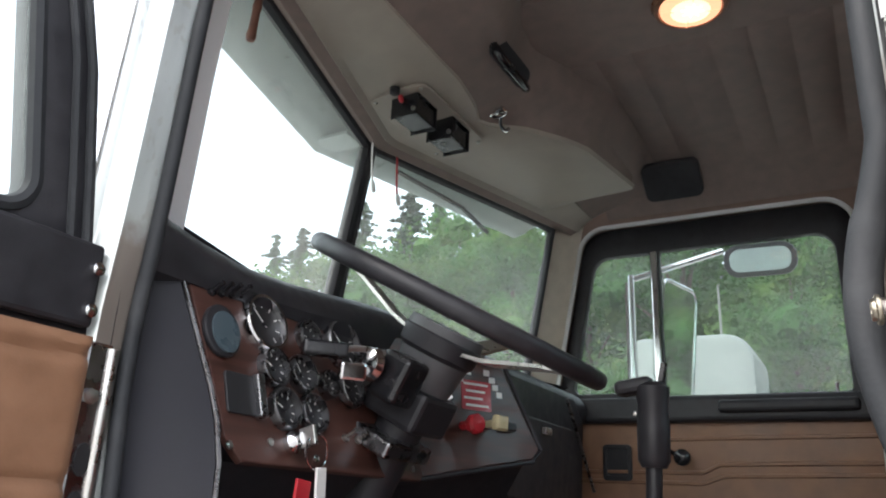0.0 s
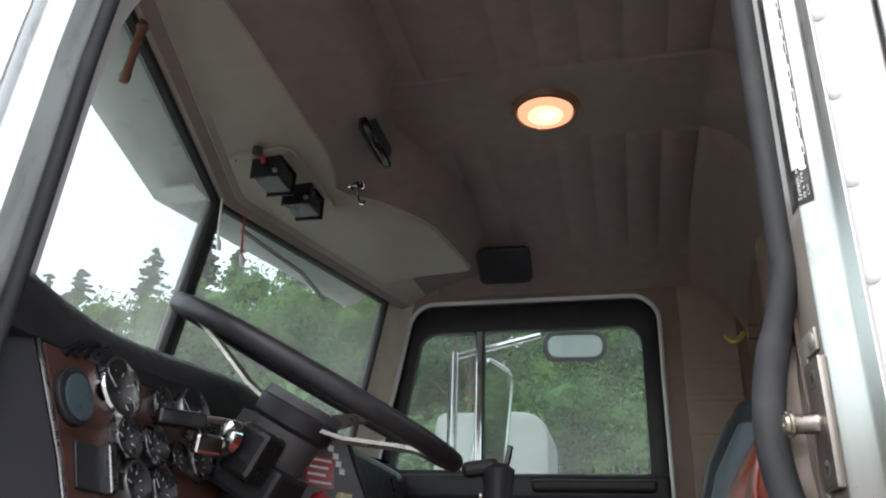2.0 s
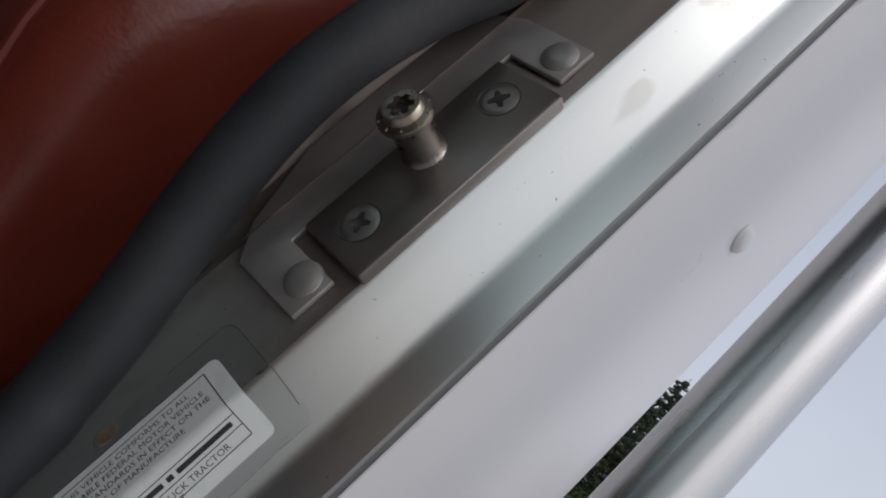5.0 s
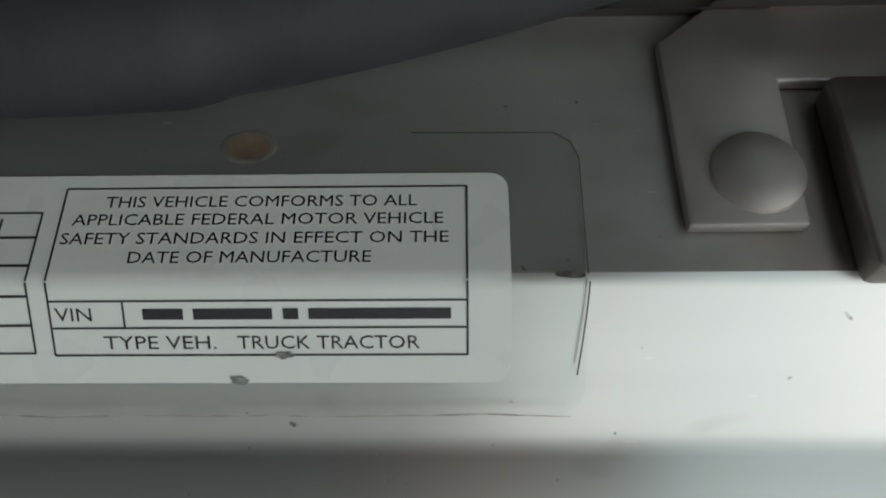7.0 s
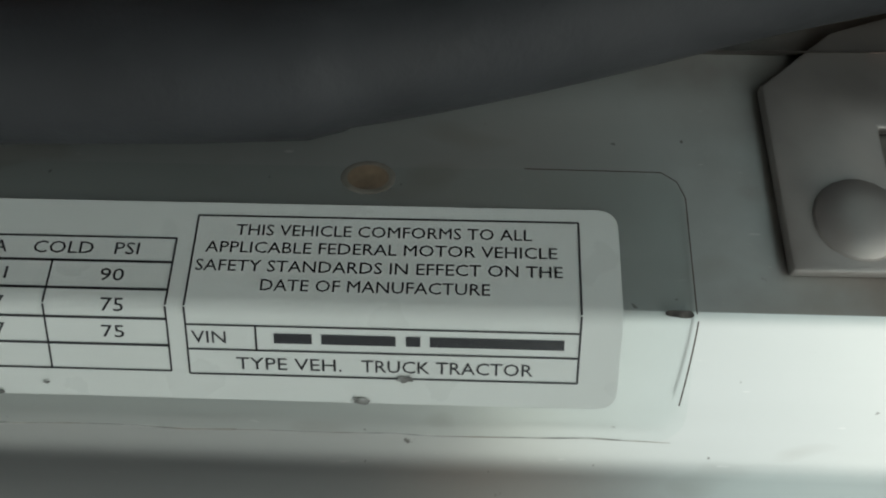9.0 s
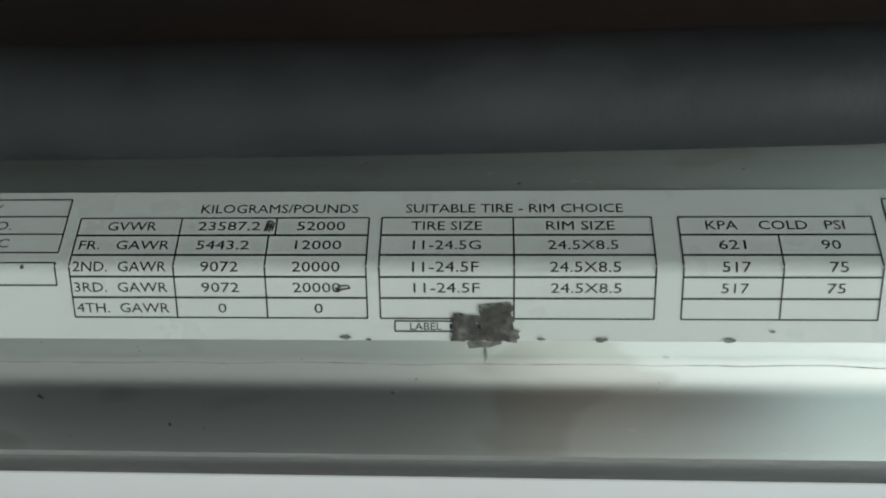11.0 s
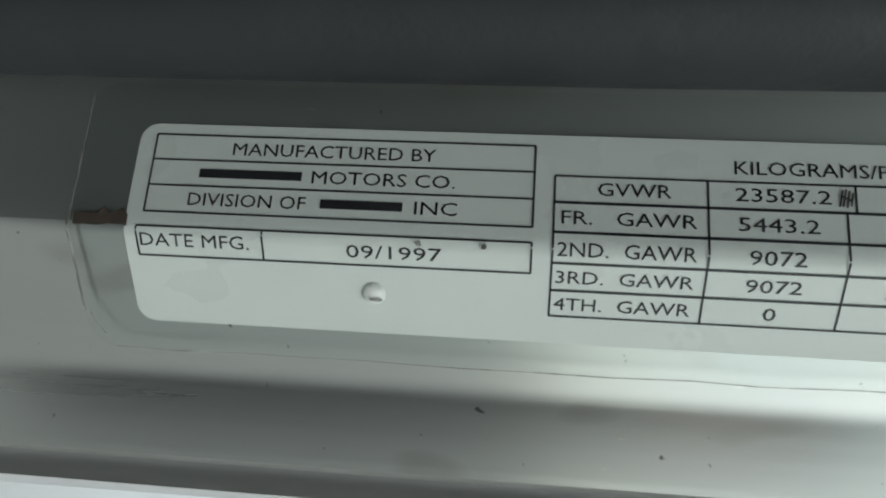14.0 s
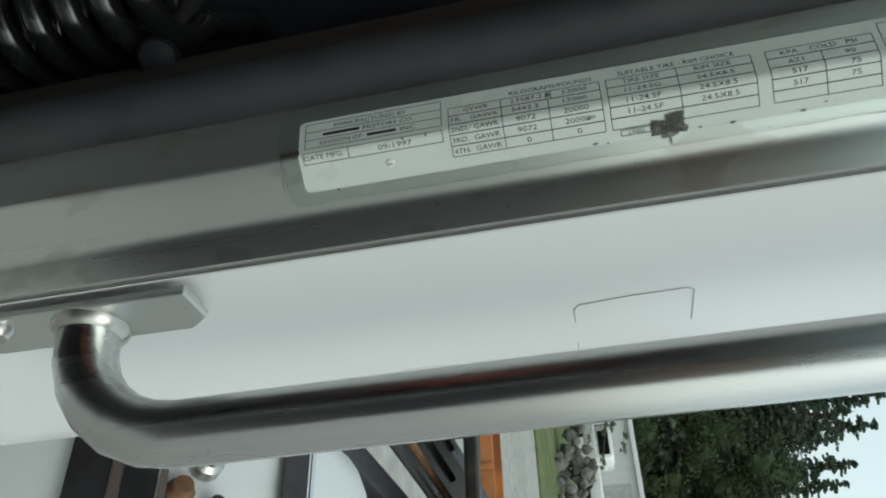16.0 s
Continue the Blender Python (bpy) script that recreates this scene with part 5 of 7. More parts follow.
kn = thing("cable_knob", (-0.805, 0.655, 2.54), "small dark knob with a red cap under the overhead panel", "knob")
part("collar", new_lathe([(0.010, 0), (0.010, 0.012), (0.006, 0.014)], (-0.805, 0.650, 2.540), (0, 0, -1), 14), BLACK, kn)
part("cap", new_lathe([(0.0045, 0.012), (0.0052, 0.022), (0.0035, 0.027), (0, 0.028)], (-0.805, 0.664, 2.545), (0.1, 0.4, -1), 14), RED, kn, "red cap")
for (x, y) in ((-0.668, 0.208), (-0.672, 0.848)):
    lt = thing("latch_hook", (x, y, 2.555), "chrome twist latch on the overhead locker", "latch", group="overhead latches")
    part("base", new_lathe([(0.014, 0), (0.013, 0.006), (0.006, 0.009), (0.005, 0.018)], (x, y, 2.562), (0.1, 0, -1), 14), CHROME, lt, smooth=True)
    part("hook", new_tube(smooth_line([(x, y, 2.545), (x - 0.005, y + 0.012, 2.535), (x - 0.004, y + 0.034, 2.530), (x, y + 0.044, 2.540)], 3), 0.004, 8), CHROME, lt, smooth=True)
    part("eye", new_tube([(x + 0.016 * math.cos(radians(a)), y - 0.012 + 0.010 * math.sin(radians(a)), 2.545) for a in range(0, 360, 30)], 0.0028, 6, closed=True), CHROME, lt, smooth=True)
ph = thing("locker_pull", (-0.60, 0.775, 2.60), "black oval pull handle on the overhead fascia", "handle")
part("plate", slab(rounded(-0.080, -0.021, 0.080, 0.021, 0.020), 0.005, plane((-0.610, 0.752, 2.604), (0, 1, 0), (0.5, 0, 0.8))), BLACK, ph)
part("grip", new_tube(smooth_line([(-0.612, 0.680, 2.604), (-0.596, 0.692, 2.574), (-0.592, 0.750, 2.566), (-0.598, 0.808, 2.574), (-0.614, 0.822, 2.604)], 3), 0.0085, 10), BLACK_GLOSS, ph, smooth=True)
for (x, y, c, n) in ((-0.955, 0.80, WHITE_INK, "white"), (-0.945, 0.885, RED, "red")):
    wire = thing("hanging_wire", (x, y, 2.52), n + " loose wire with a plug hanging from the windshield header", "wire", group="loose wires")
    part("lead", new_tube(smooth_line([(x, y, 2.525), (x + 0.004, y - 0.004, 2.49), (x + 0.001, y + 0.004, 2.455), (x + 0.006, y + 0.002, 2.425)], 4), 0.0026, 6), c, wire, smooth=True)
    part("plug", new_lathe([(0.004, 0), (0.0055, 0.004), (0.0055, 0.022), (0.003, 0.026)], (x + 0.006, y + 0.002, 2.43), (0.15, 0.1, -1), 10), WHITE_INK, wire, smooth=True)
tb = thing("tyre_thumper", (-0.80, 0.265, 2.56), "worn dark brown turned wooden grip hanging from a wire loop", "hanging grip")
part("loop", new_tube([(-0.80, 0.264 + 0.010 * math.cos(radians(a)), 2.545 + 0.018 * math.sin(radians(a))) for a in range(0, 360, 30)], 0.0020, 6, closed=True, up=(1, 0, 0)), STEEL, tb, smooth=True)
part("grip", new_lathe([(0.003, -0.002), (0.0065, 0.004), (0.0070, 0.014), (0.0092, 0.020), (0.0065, 0.027), (0.0060, 0.050), (0.0078, 0.056), (0.0062, 0.064), (0.0066, 0.095), (0.0085, 0.104), (0.0062, 0.112), (0, 0.114)], (-0.80, 0.268, 2.532), (-0.15, 0.05, -1), 14), mat("dark turned wood", (0.13, 0.052, 0.032), 0.5, 0.0, 0.3, 60, 0.0003, 300), tb, "turned wooden grip", True)

# ---- dashboard ----
dash = thing("dashboard", (-0.80, 0.5, 1.80), "black dashboard with a reddish woodgrain instrument panel full of round gauges", "dashboard")
rows = []
for k in range(17):
    y = 0.10 + 0.0906 * k
    zt = float(np.interp(y, [0.10, 0.147, 0.237, 0.348, 0.437, 0.623, 0.80, 1.5], [2.095, 2.088, 2.066, 2.067, 2.075, 2.093, 2.090, 2.085]))
    wx = ws_x(y) - 0.06
    rows.append([(wx, y, 2.10), (wx + 0.06, y, 2.098), (-0.865, y, zt), (-0.80, y, zt + 0.001), (-0.775, y, zt - 0.003), (-0.752, y, zt - 0.016), (-0.738, y, zt - 0.033), (-0.731, y, zt - 0.050), (-0.738, y, 2.005), (-0.77, y, 1.995)])
part("top_pad", sheet(bmesh.new(), rows), BLACK, dash, "black crash pad", True)
PN = Vector((0.21, 0, 0.06)).normalized()
mp_ = plane((-0.76, 0, 2.03), (0, 1, 0), (-0.06, 0, 0.21))  # x across, y up the panel
panel = part("instrument_panel", slab([(0.155, 0.0), (0.190, -0.150), (0.200, -0.205), (0.225, -0.232), (0.62, -0.232), (0.66, -0.20), (0.66, 0.0)], 0.012, mp_, bevel=0.002), WOOD, dash, "reddish woodgrain panel")
part("panel_edge", new_tube([mp_ @ Vector((x, y, 0.012)) for x, y in ((0.135, 0.04), (0.158, -0.05), (0.184, -0.150), (0.190, -0.190), (0.188, -0.235), (0.165, -0.33))], 0.0028, 8), DARK_CHROME, dash, "grey edge moulding", True)
edge_pts = [mp_ @ Vector((x - 0.003, y, 0.010)) for x, y in ((0.140, 0.02), (0.158, -0.05), (0.184, -0.150), (0.190, -0.190), (0.188, -0.235), (0.165, -0.33), (0.12, -0.66))]
part("end_panel", sheet(bmesh.new(), [[(-0.80 + 0.02 * k / 6, 0.078, p.z), ((p.x - 0.80) / 2 + 0.008, (p.y + 0.078) / 2, p.z), tuple(p)] for k, p in enumerate(edge_pts)]), DARK_TRIM, dash, "black side panel", True)
part("lower_apron", sheet(bmesh.new(), [[(-0.71, 0.19, 1.81), (-0.71, 0.64, 1.81), (-0.62, 0.86, 1.85)], [(-0.78, 0.18, 1.76), (-0.78, 0.64, 1.75), (-0.68, 0.90, 1.78)], [(-0.84, 0.16, 1.40), (-0.84, 0.64, 1.40), (-0.84, 0.95, 1.40)]]), BLACK, dash, "black lower apron", True)


def gauge(x, y, r, bright):
    """A round gauge on the panel: bezel, dial, ticks, needle and glass."""
    at = mp_ @ Vector((x, y, 0.012))
    n = mp_.to_3x3() @ Vector((0, 0, 1))
    g = part("gauge", new_lathe([(r, -0.004), (r, 0.009), (r * 0.95, 0.013), (r * 0.86, 0.013), (r * 0.82, 0.006), (r * 0.82, 0.003)], at, n, 28), CHROME if bright else DARK_CHROME, dash, "round gauge in a bright bezel", True)
    part("dial", new_lathe([(r * 0.83, 0.003), (0.0, 0.0032)], at, n, 24), DIAL, g, "black dial")
    for k in range(9):
        a = radians(225 - 33.75 * k)
        mt = mp_ @ pose(x, y, 0.0154, 0, 0, math.degrees(a))
        part("tick", new_box((r * 0.58, -0.0007, 0), (r * 0.76, 0.0007, 0.0004), mt), WHITE_INK, g)
    mt = mp_ @ pose(x, y, 0.0162, 0, 0, 150 + 40 * math.sin(37 * x + 11 * y))
    part("needle", new_box((-r * 0.15, -0.0007, 0), (r * 0.62, 0.0007, 0.0005), mt), WHITE_INK, g)
    part("hub", new_lathe([(0.0035, 0.003), (0.003, 0.006), (0, 0.0065)], at, n, 10), BLACK, g)


for x, y, r, bright in ((0.282, -0.053, 0.039, True), (0.291, -0.111, 0.026, False), (0.347, -0.109, 0.026, False), (0.303, -0.162, 0.027, False), (0.359, -0.161, 0.027, False),
                        (0.452, -0.046, 0.040, False), (0.456, -0.112, 0.028, False), (0.402, -0.115, 0.020, False), (0.372, -0.052, 0.024, False), (0.520, -0.08, 0.026, False)):
    gauge(x, y, r, bright)
vent = part("vent", slab([(0.204 + 0.029 * math.cos(radians(a)), -0.081 + 0.033 * math.sin(radians(a))) for a in range(0, 360, 15)], 0.008, mp_ @ pose(0, 0, 0.012), bevel=0.002), BLACK, dash, "oval air vent")
part("vent_disc", slab([(0.206 + 0.022 * math.cos(radians(a)), -0.083 + 0.026 * math.sin(radians(a))) for a in range(0, 360, 15)], 0.002, mp_ @ pose(0, 0, 0.020)), mat("dark vent blue", (0.06, 0.085, 0.10), 0.3, 0.0, 0.1, 30), vent, "blue grey vent disc")
part("ash_tray", slab(rounded(0.205, -0.178, 0.258, -0.128, 0.004), 0.004, mp_ @ pose(0, 0, 0.012), bevel=0.001), DIAL, dash, "dark recess")
part("ash_lid", new_box((0.252, -0.180, 0), (0.264, -0.126, 0.012), mp_ @ pose(0, 0, 0.012), 0.002), DARK_CHROME, dash, "grey lid edge")
for x, y in ((0.205, -0.215), (0.60, -0.215), (0.275, -0.205), (0.36, -0.218), (0.60, -0.03)):
    part("screw", new_lathe([(0.005, 0), (0.005, 0.002), (0, 0.003)], mp_ @ Vector((x, y, 0.012)), PN, 10), STEEL, dash)
for k in range(4):
    at = mp_ @ Vector((0.195 + 0.016 * k, -0.032 + 0.003 * k, 0.012))
    part("toggle", new_lathe([(0.006, 0), (0.006, 0.004), (0.003, 0.005), (0.0025, 0.018), (0.004, 0.022), (0, 0.024)], at, PN + Vector((0, 0, 0.3)), 10), BLACK_GLOSS, dash, smooth=True)
for k in range(5):
    at = mp_ @ Vector((0.43 + 0.03 * k, -0.185, 0.012))
    part("toggle", new_lathe([(0.006, 0), (0.006, 0.004), (0.003, 0.005), (0.0025, 0.018), (0.004, 0.022), (0, 0.024)], at, PN + Vector((0, 0, 0.3)), 10), STEEL, dash, smooth=True)

keys = thing("key_ring", (-0.70, 0.35, 1.84), "key ring with white and red tags in the ignition lock", "keys")
kat = mp_ @ Vector((0.312, -0.203, 0.012))
part("lock", new_lathe([(0.014, 0), (0.014, 0.008), (0.010, 0.012), (0.0085, 0.022), (0, 0.023)], kat, PN, 18), CHROME, keys, "bright lock barrel", True)
part("key", new_box((-0.003, -0.012, 0.018), (0.003, 0.012, 0.040), Matrix.Translation(kat) @ PN.to_track_quat("Z", "Y").to_matrix().to_4x4(), 0.001), STEEL, keys)
kc = kat + PN * 0.034 + Vector((0, 0.012, -0.018))
part("ring", new_tube([kc + Vector((0, 0.021 * math.cos(radians(a)), 0.021 * math.sin(radians(a)))) for a in range(0, 360, 20)], 0.0014, 6, closed=True, up=(1, 0, 0)), CHROME, keys, smooth=True)
part("white_tag", new_box((-0.002, -0.009, -0.085), (0.002, 0.009, 0.0), Matrix.Translation(kc + Vector((0.004, 0.006, -0.018))) @ pose(0, 0, 0, 4, 0, 0), 0.001), WHITE_INK, keys, "white plastic tag")
part("red_tag", new_box((-0.002, -0.014, -0.10), (0.002, 0.012, -0.02), Matrix.Translation(kc + Vector((-0.002, -0.014, -0.014))) @ pose(0, 0, 0, -6, 0, 0), 0.001), RED, keys, "red printed tag")

# The angled centre wing with the brake valves.
wing = thing("centre_console", (-0.64, 0.75, 1.85), "woodgrain centre console wing angled to the driver with brake valves", "console")
mw = plane((-0.72, 0.60, 1.95), (0.14, 0.26, 0.0), (-0.028, 0.015, 0.27))  # x along the wing, y up, z to the driver
part("face", slab([(-0.02, -0.145), (0.262, -0.092), (0.277, -0.074), (0.205, 0.062), (0.19, 0.070), (-0.02, 0.085)], 0.010, mw @ pose(0, 0, -0.01), bevel=0.002), WOOD, wing, "dark reddish woodgrain face")
part("edge", new_tube([mw @ Vector(p) for p in ((-0.02, -0.148, 0.0), (0.264, -0.096, 0.0), (0.281, -0.075, 0.0), (0.210, 0.066, 0.0))], 0.004, 8), BLACK, wing, "black edging", True)
part("side", sheet(bmesh.new(), [[mw @ Vector((0.262, -0.092, -0.005)), mw @ Vector((0.279, -0.074, -0.005)), mw @ Vector((0.195, 0.068, -0.005))], [mw @ Vector((0.34, -0.085, -0.22)), mw @ Vector((0.36, -0.065, -0.22)), mw @ Vector((0.26, 0.068, -0.22))]]), BLACK, wing, "black console side")
part("red_plate", slab(rounded(0.118, -0.020, 0.178, 0.030, 0.002), 0.0012, mw), RED, wing, "red instruction plate")
for k in range(4):
    part("print_bar", new_box((0.122 + 0.004 * (k % 2), 0.022 - 0.012 * k, 0.0012), (0.172 - 0.006 * (k % 3), 0.026 - 0.012 * k, 0.0016), mw), WHITE_INK, wing)
for (x, y, w) in ((0.085, 0.052, 0.026), (0.112, 0.040, 0.026), (0.092, 0.026, 0.030), (0.150, 0.062, 0.03), (0.165, 0.042, 0.012), (0.182, 0.018, 0.012), (0.176, 0.030, 0.012), (0.190, 0.006, 0.012)):
    part("tag", new_box((x, y, 0), (x + w, y + 0.010, 0.0014), mw), WHITE_INK, wing, "small white tag")
for x, y, mt_, n in ((0.118, -0.048, RED, "red octagonal brake knob"), (0.168, -0.042, YELLOWED, "yellowed diamond brake knob")):
    at = mw @ Vector((x, y, 0))
    nrm = mw.to_3x3() @ Vector((0, -0.1, 1))
    v = part("valve_knob", new_lathe([(0.008, 0), (0.008, 0.020), (0.012, 0.026), (0.0165, 0.032), (0.0165, 0.042), (0.013, 0.046), (0, 0.047)], at, nrm, 8 if mt_ is RED else 4), mt_, wing, n)
part("switch", new_box((0.195, -0.050, 0), (0.222, -0.036, 0.012), mw, 0.002), BLACK, wing)
lower = thing("glove_box", (-0.72, 1.15, 1.85), "black glove box and lower dashboard before the passenger", "glove box")
part("body", slab([(0.92, 1.72), (1.50, 1.72), (1.52, 2.00), (1.45, 2.06), (0.96, 2.06)], 0.20, plane((-0.73, 0, 0), (0, 1, 0), (0, 0, 1)) @ pose(0, 0, -0.20), bevel=0.012), BLACK, lower, "black moulded body")
part("lid", slab(rounded(1.00, 1.80, 1.42, 1.97, 0.02), 0.012, plane((-0.728, 0, 0), (0, 1, 0), (0, 0, 1)), bevel=0.003), BLACK, lower, "black lid")
part("trim_line", new_tube([(-0.718, 1.36, 2.04), (-0.700, 1.50, 1.83)], 0.004, 8), DARK_CHROME, lower, "grey trim strip")
part("latch", new_box((-0.716, 1.19, 1.94), (-0.706, 1.23, 1.955), None, 0.002), STEEL, lower)

# ---- steering wheel and column ----
steer = thing("steering_wheel", (-0.595, 0.54, 2.04), "worn black two-spoke steering wheel with a grey underside housing", "steering wheel")
SN = Vector((0.469, 0, 0.884)).normalized()
SC = Vector((-0.590, 0.54, 2.052))
SU, SV = Vector((0, 1, 0)), SN.cross(Vector((0, 1, 0)))
part("rim", new_tube([SC + (SU * math.cos(radians(a)) + SV * math.sin(radians(a))) * 0.226 for a in range(0, 360, 6)], 0.0140, 14, closed=True, up=SN), BLACK, steer, "black padded rim", True)
for a in (95, 265, 0):
    d = SU * math.cos(radians(a)) + SV * math.sin(radians(a))
    q = SU * -math.sin(radians(a)) + SV * math.cos(radians(a))
    b = sheet(bmesh.new(), [[SC + d * r - SN * h + q * w, SC + d * r - SN * h - q * w] for r, h, w in ((0.04, 0.055, 0.024), (0.09, 0.045, 0.018), (0.17, 0.016, 0.016), (0.222, 0.002, 0.014))])
    part("spoke", thick(b, 0.005), STEEL, steer, "bare steel spoke", True)
part("hub", new_lathe([(0.055, 0.012), (0.062, 0.004), (0.060, -0.020), (0.050, -0.030)], SC - SN * 0.05, SN, 24), BLACK, steer, "black horn pad", True)
col = thing("steering_column", (-0.68, 0.54, 1.85), "dark steering column with grey shroud, turn signal lever and clamps", "steering column")
part("shroud", new_lathe([(0.058, 0.0), (0.060, -0.012), (0.052, -0.055), (0.046, -0.095), (0.034, -0.10)], SC - SN * 0.030, SN, 24), mat("grey shroud plastic", (0.075, 0.075, 0.08), 0.5, 0, 0.15, 30, 0.0002, 200), col, "grey tapered shroud", True)
part("tube", new_tube([SC - SN * 0.11, SC - SN * 0.72], 0.036, 16), BLACK, col, "black column tube", True)
part("collar", new_box((-0.05, -0.05, -0.03), (0.05, 0.05, 0.03), Matrix.Translation(SC - SN * 0.155) @ SN.to_track_quat("Z", "Y").to_matrix().to_4x4(), 0.008), BLACK, col, "black clamp block")
for dy in (-0.055, 0.055):
    part("bolt", new_lathe([(0.011, 0), (0.011, 0.010), (0.006, 0.012), (0.005, 0.020), (0, 0.021)], SC - SN * 0.155 + Vector((0.02, dy, 0.01)), (0.7, dy * 6, 0.5), 6), CHROME, col, "bright bolt")
part("bracket", new_box((-0.075, -0.045, -0.012), (0.045, 0.045, 0.012), Matrix.Translation(SC - SN * 0.215) @ SN.to_track_quat("Z", "Y").to_matrix().to_4x4(), 0.004), DARK_CHROME, col, "steel column bracket")
for dy in (-0.04, 0.04):
    part("bolt", new_lathe([(0.010, 0), (0.010, 0.008), (0.0, 0.009)], SC - SN * 0.205 + Vector((0.045, dy, 0.02)), (0.8, 0, 0.5), 6), CHROME, col, "bright bolt")
sb = SC - SN * 0.125 + Vector((0.01, -0.07, 0))
part("signal_box", new_box((-0.025, -0.032, -0.036), (0.025, 0.026, 0.032), Matrix.Translation(sb) @ pose(0, 0, 0, 0, 28, 0), 0.008), BLACK_GLOSS, col, "black turn signal switch")
part("chrome_cap", new_lathe([(0.020, 0), (0.024, 0.006), (0.020, 0.016), (0.008, 0.021), (0, 0.022)], sb + Vector((-0.02, -0.036, 0.012)), (-0.2, -1, 0.1), 18), CHROME, col, "chrome cap", True)
part("lever", new_tube(smooth_line([sb + Vector((-0.01, -0.03, 0.03)), sb + Vector((-0.03, -0.07, 0.03)), sb + Vector((-0.045, -0.10, 0.02))], 4), 0.0045, 8), STEEL, col, "signal lever", True)
part("lever_knob", new_box((-0.030, -0.012, -0.010), (0.030, 0.012, 0.010), Matrix.Translation(sb + Vector((-0.050, -0.112, 0.022))) @ pose(0, 0, 0, 0, 0, 50), 0.004), BLACK_GLOSS, col, "black lever knob")
part("bright_knob", new_box((-0.018, -0.010, -0.012), (0.018, 0.010, 0.012), Matrix.Translation(sb + Vector((-0.030, -0.075, -0.002))) @ pose(0, 0, 0, 10, 0, 50), 0.004), CHROME, col, "bright toggle")

# ---- gear lever ----
gl_ = thing("gear_lever", (-0.33, 0.74, 1.14), "black gear lever with a moulded grip and a range selector", "gear lever")
gx, gy = -0.362, 0.74
part("stalk", new_tube(smooth_line([(gx - 0.06, gy + 0.02, 1.14), (gx - 0.02, gy + 0.01, 1.50), (gx + 0.0, gy, 1.76), (gx + 0.004, gy, 1.86)], 4), 0.012, 10), BLACK, gl_, "black stalk", True)
part("grip", new_lathe([(0.018, 0.0), (0.024, 0.01), (0.0245, 0.06), (0.022, 0.09), (0.025, 0.105), (0.026, 0.118), (0.016, 0.126), (0, 0.127)], (gx + 0.004, gy, 1.842), (0.02, 0, 1), 18), BLACK, gl_, "black moulded grip", True)
part("cap", new_box((-0.038, -0.019, 0.105), (0.020, 0.019, 0.128), Matrix.Translation((gx + 0.004, gy, 1.848)) @ pose(0, 0, 0, 0, -8, 0), 0.008), BLACK, gl_, "overhanging cap")
part("selector", new_box((-0.003, -0.006, 0.0), (0.006, 0.006, 0.030), Matrix.Translation((gx + 0.018, gy, 1.968)) @ pose(0, 0, 0, 0, 12, 0), 0.002), BLACK_GLOSS, gl_, "range selector paddle")
part("button", new_lathe([(0.005, 0), (0.004, 0.003), (0, 0.004)], (gx - 0.020, gy - 0.004, 1.92), (-1, -0.4, 0), 10), STEEL, gl_)

# ---- passenger door ----
pd = thing("passenger_door", (-0.39, 1.60, 1.2), "closed passenger door with tan vinyl panel, black window frame and vent window", "door")
m = plane((0, 1.615, 0), (1, 0, 0), (0, 0, 1))
part("window_frame", slab(fillet([(-0.834, 2.02), (-0.054, 2.02), (-0.054, 2.546), (-0.740, 2.546)], (0.01, 0.01, 0.07, 0.07)), 0.028, m, [fillet([(-0.535, 2.075), (-0.102, 2.075), (-0.102, 2.470), (-0.535, 2.470)], (0.01, 0.01, 0.05, 0.01)), fillet([(-0.784, 2.085), (-0.560, 2.085), (-0.560, 2.468), (-0.716, 2.468)], (0.02, 0.01, 0.01, 0.05))], bevel=0.003), BLACK, pd, "black rubber lined window frame", True)
part("main_pane", slab([(-0.54, 2.07), (-0.098, 2.07), (-0.098, 2.48), (-0.54, 2.48)], 0.004, m @ pose(0, 0, 0.006)), WINDOW, pd, "clear window pane").visible_shadow = False
part("vent_pane", slab([(-0.790, 2.08), (-0.556, 2.08), (-0.556, 2.475), (-0.718, 2.475)], 0.004, m @ pose(0, 0, 0.006)), WINDOW, pd, "clear vent pane").visible_shadow = False
part("divider", new_box((-0.556, 1.578, 2.07), (-0.538, 1.604, 2.468), None, 0.003), CHROME, pd, "bright divider bar")
part("lower_panel", slab([(-0.834, 1.215), (-0.054, 1.215), (-0.054, 2.02), (-0.834, 2.02)], 0.030, m, bevel=0.003), TAN, pd, "tan vinyl door panel")
part("sill_pad", new_box((-0.82, 1.555, 2.005), (-0.056, 1.60, 2.070), None, 0.012, 3), BLACK, pd, "black padded sill")
part("arm_rest", new_box((-0.40, 1.535, 2.025), (-0.09, 1.585, 2.055), None, 0.010, 3), BLACK, pd, "black arm pad")
for pts in ([(-0.60, 1.965), (-0.06, 1.972)], [(-0.82, 1.885), (-0.45, 1.885), (-0.41, 1.905), (-0.06, 1.912)], [(-0.82, 1.862), (-0.45, 1.860), (-0.40, 1.878), (-0.06, 1.885)], [(-0.82, 1.70), (-0.06, 1.70)], [(-0.82, 1.55), (-0.06, 1.55)]):
    part("pleat", new_tube([(x, 1.586, z) for x, z in pts], 0.006, 6), TAN, pd, smooth=True)
part("pull_cup", slab(rounded(-0.700, 1.862, -0.625, 1.952, 0.010), 0.010, m @ pose(0, 0, 0.030), [rounded(-0.690, 1.874, -0.635, 1.942, 0.006)], bevel=0.001), BLACK, pd, "black pull cup rim")
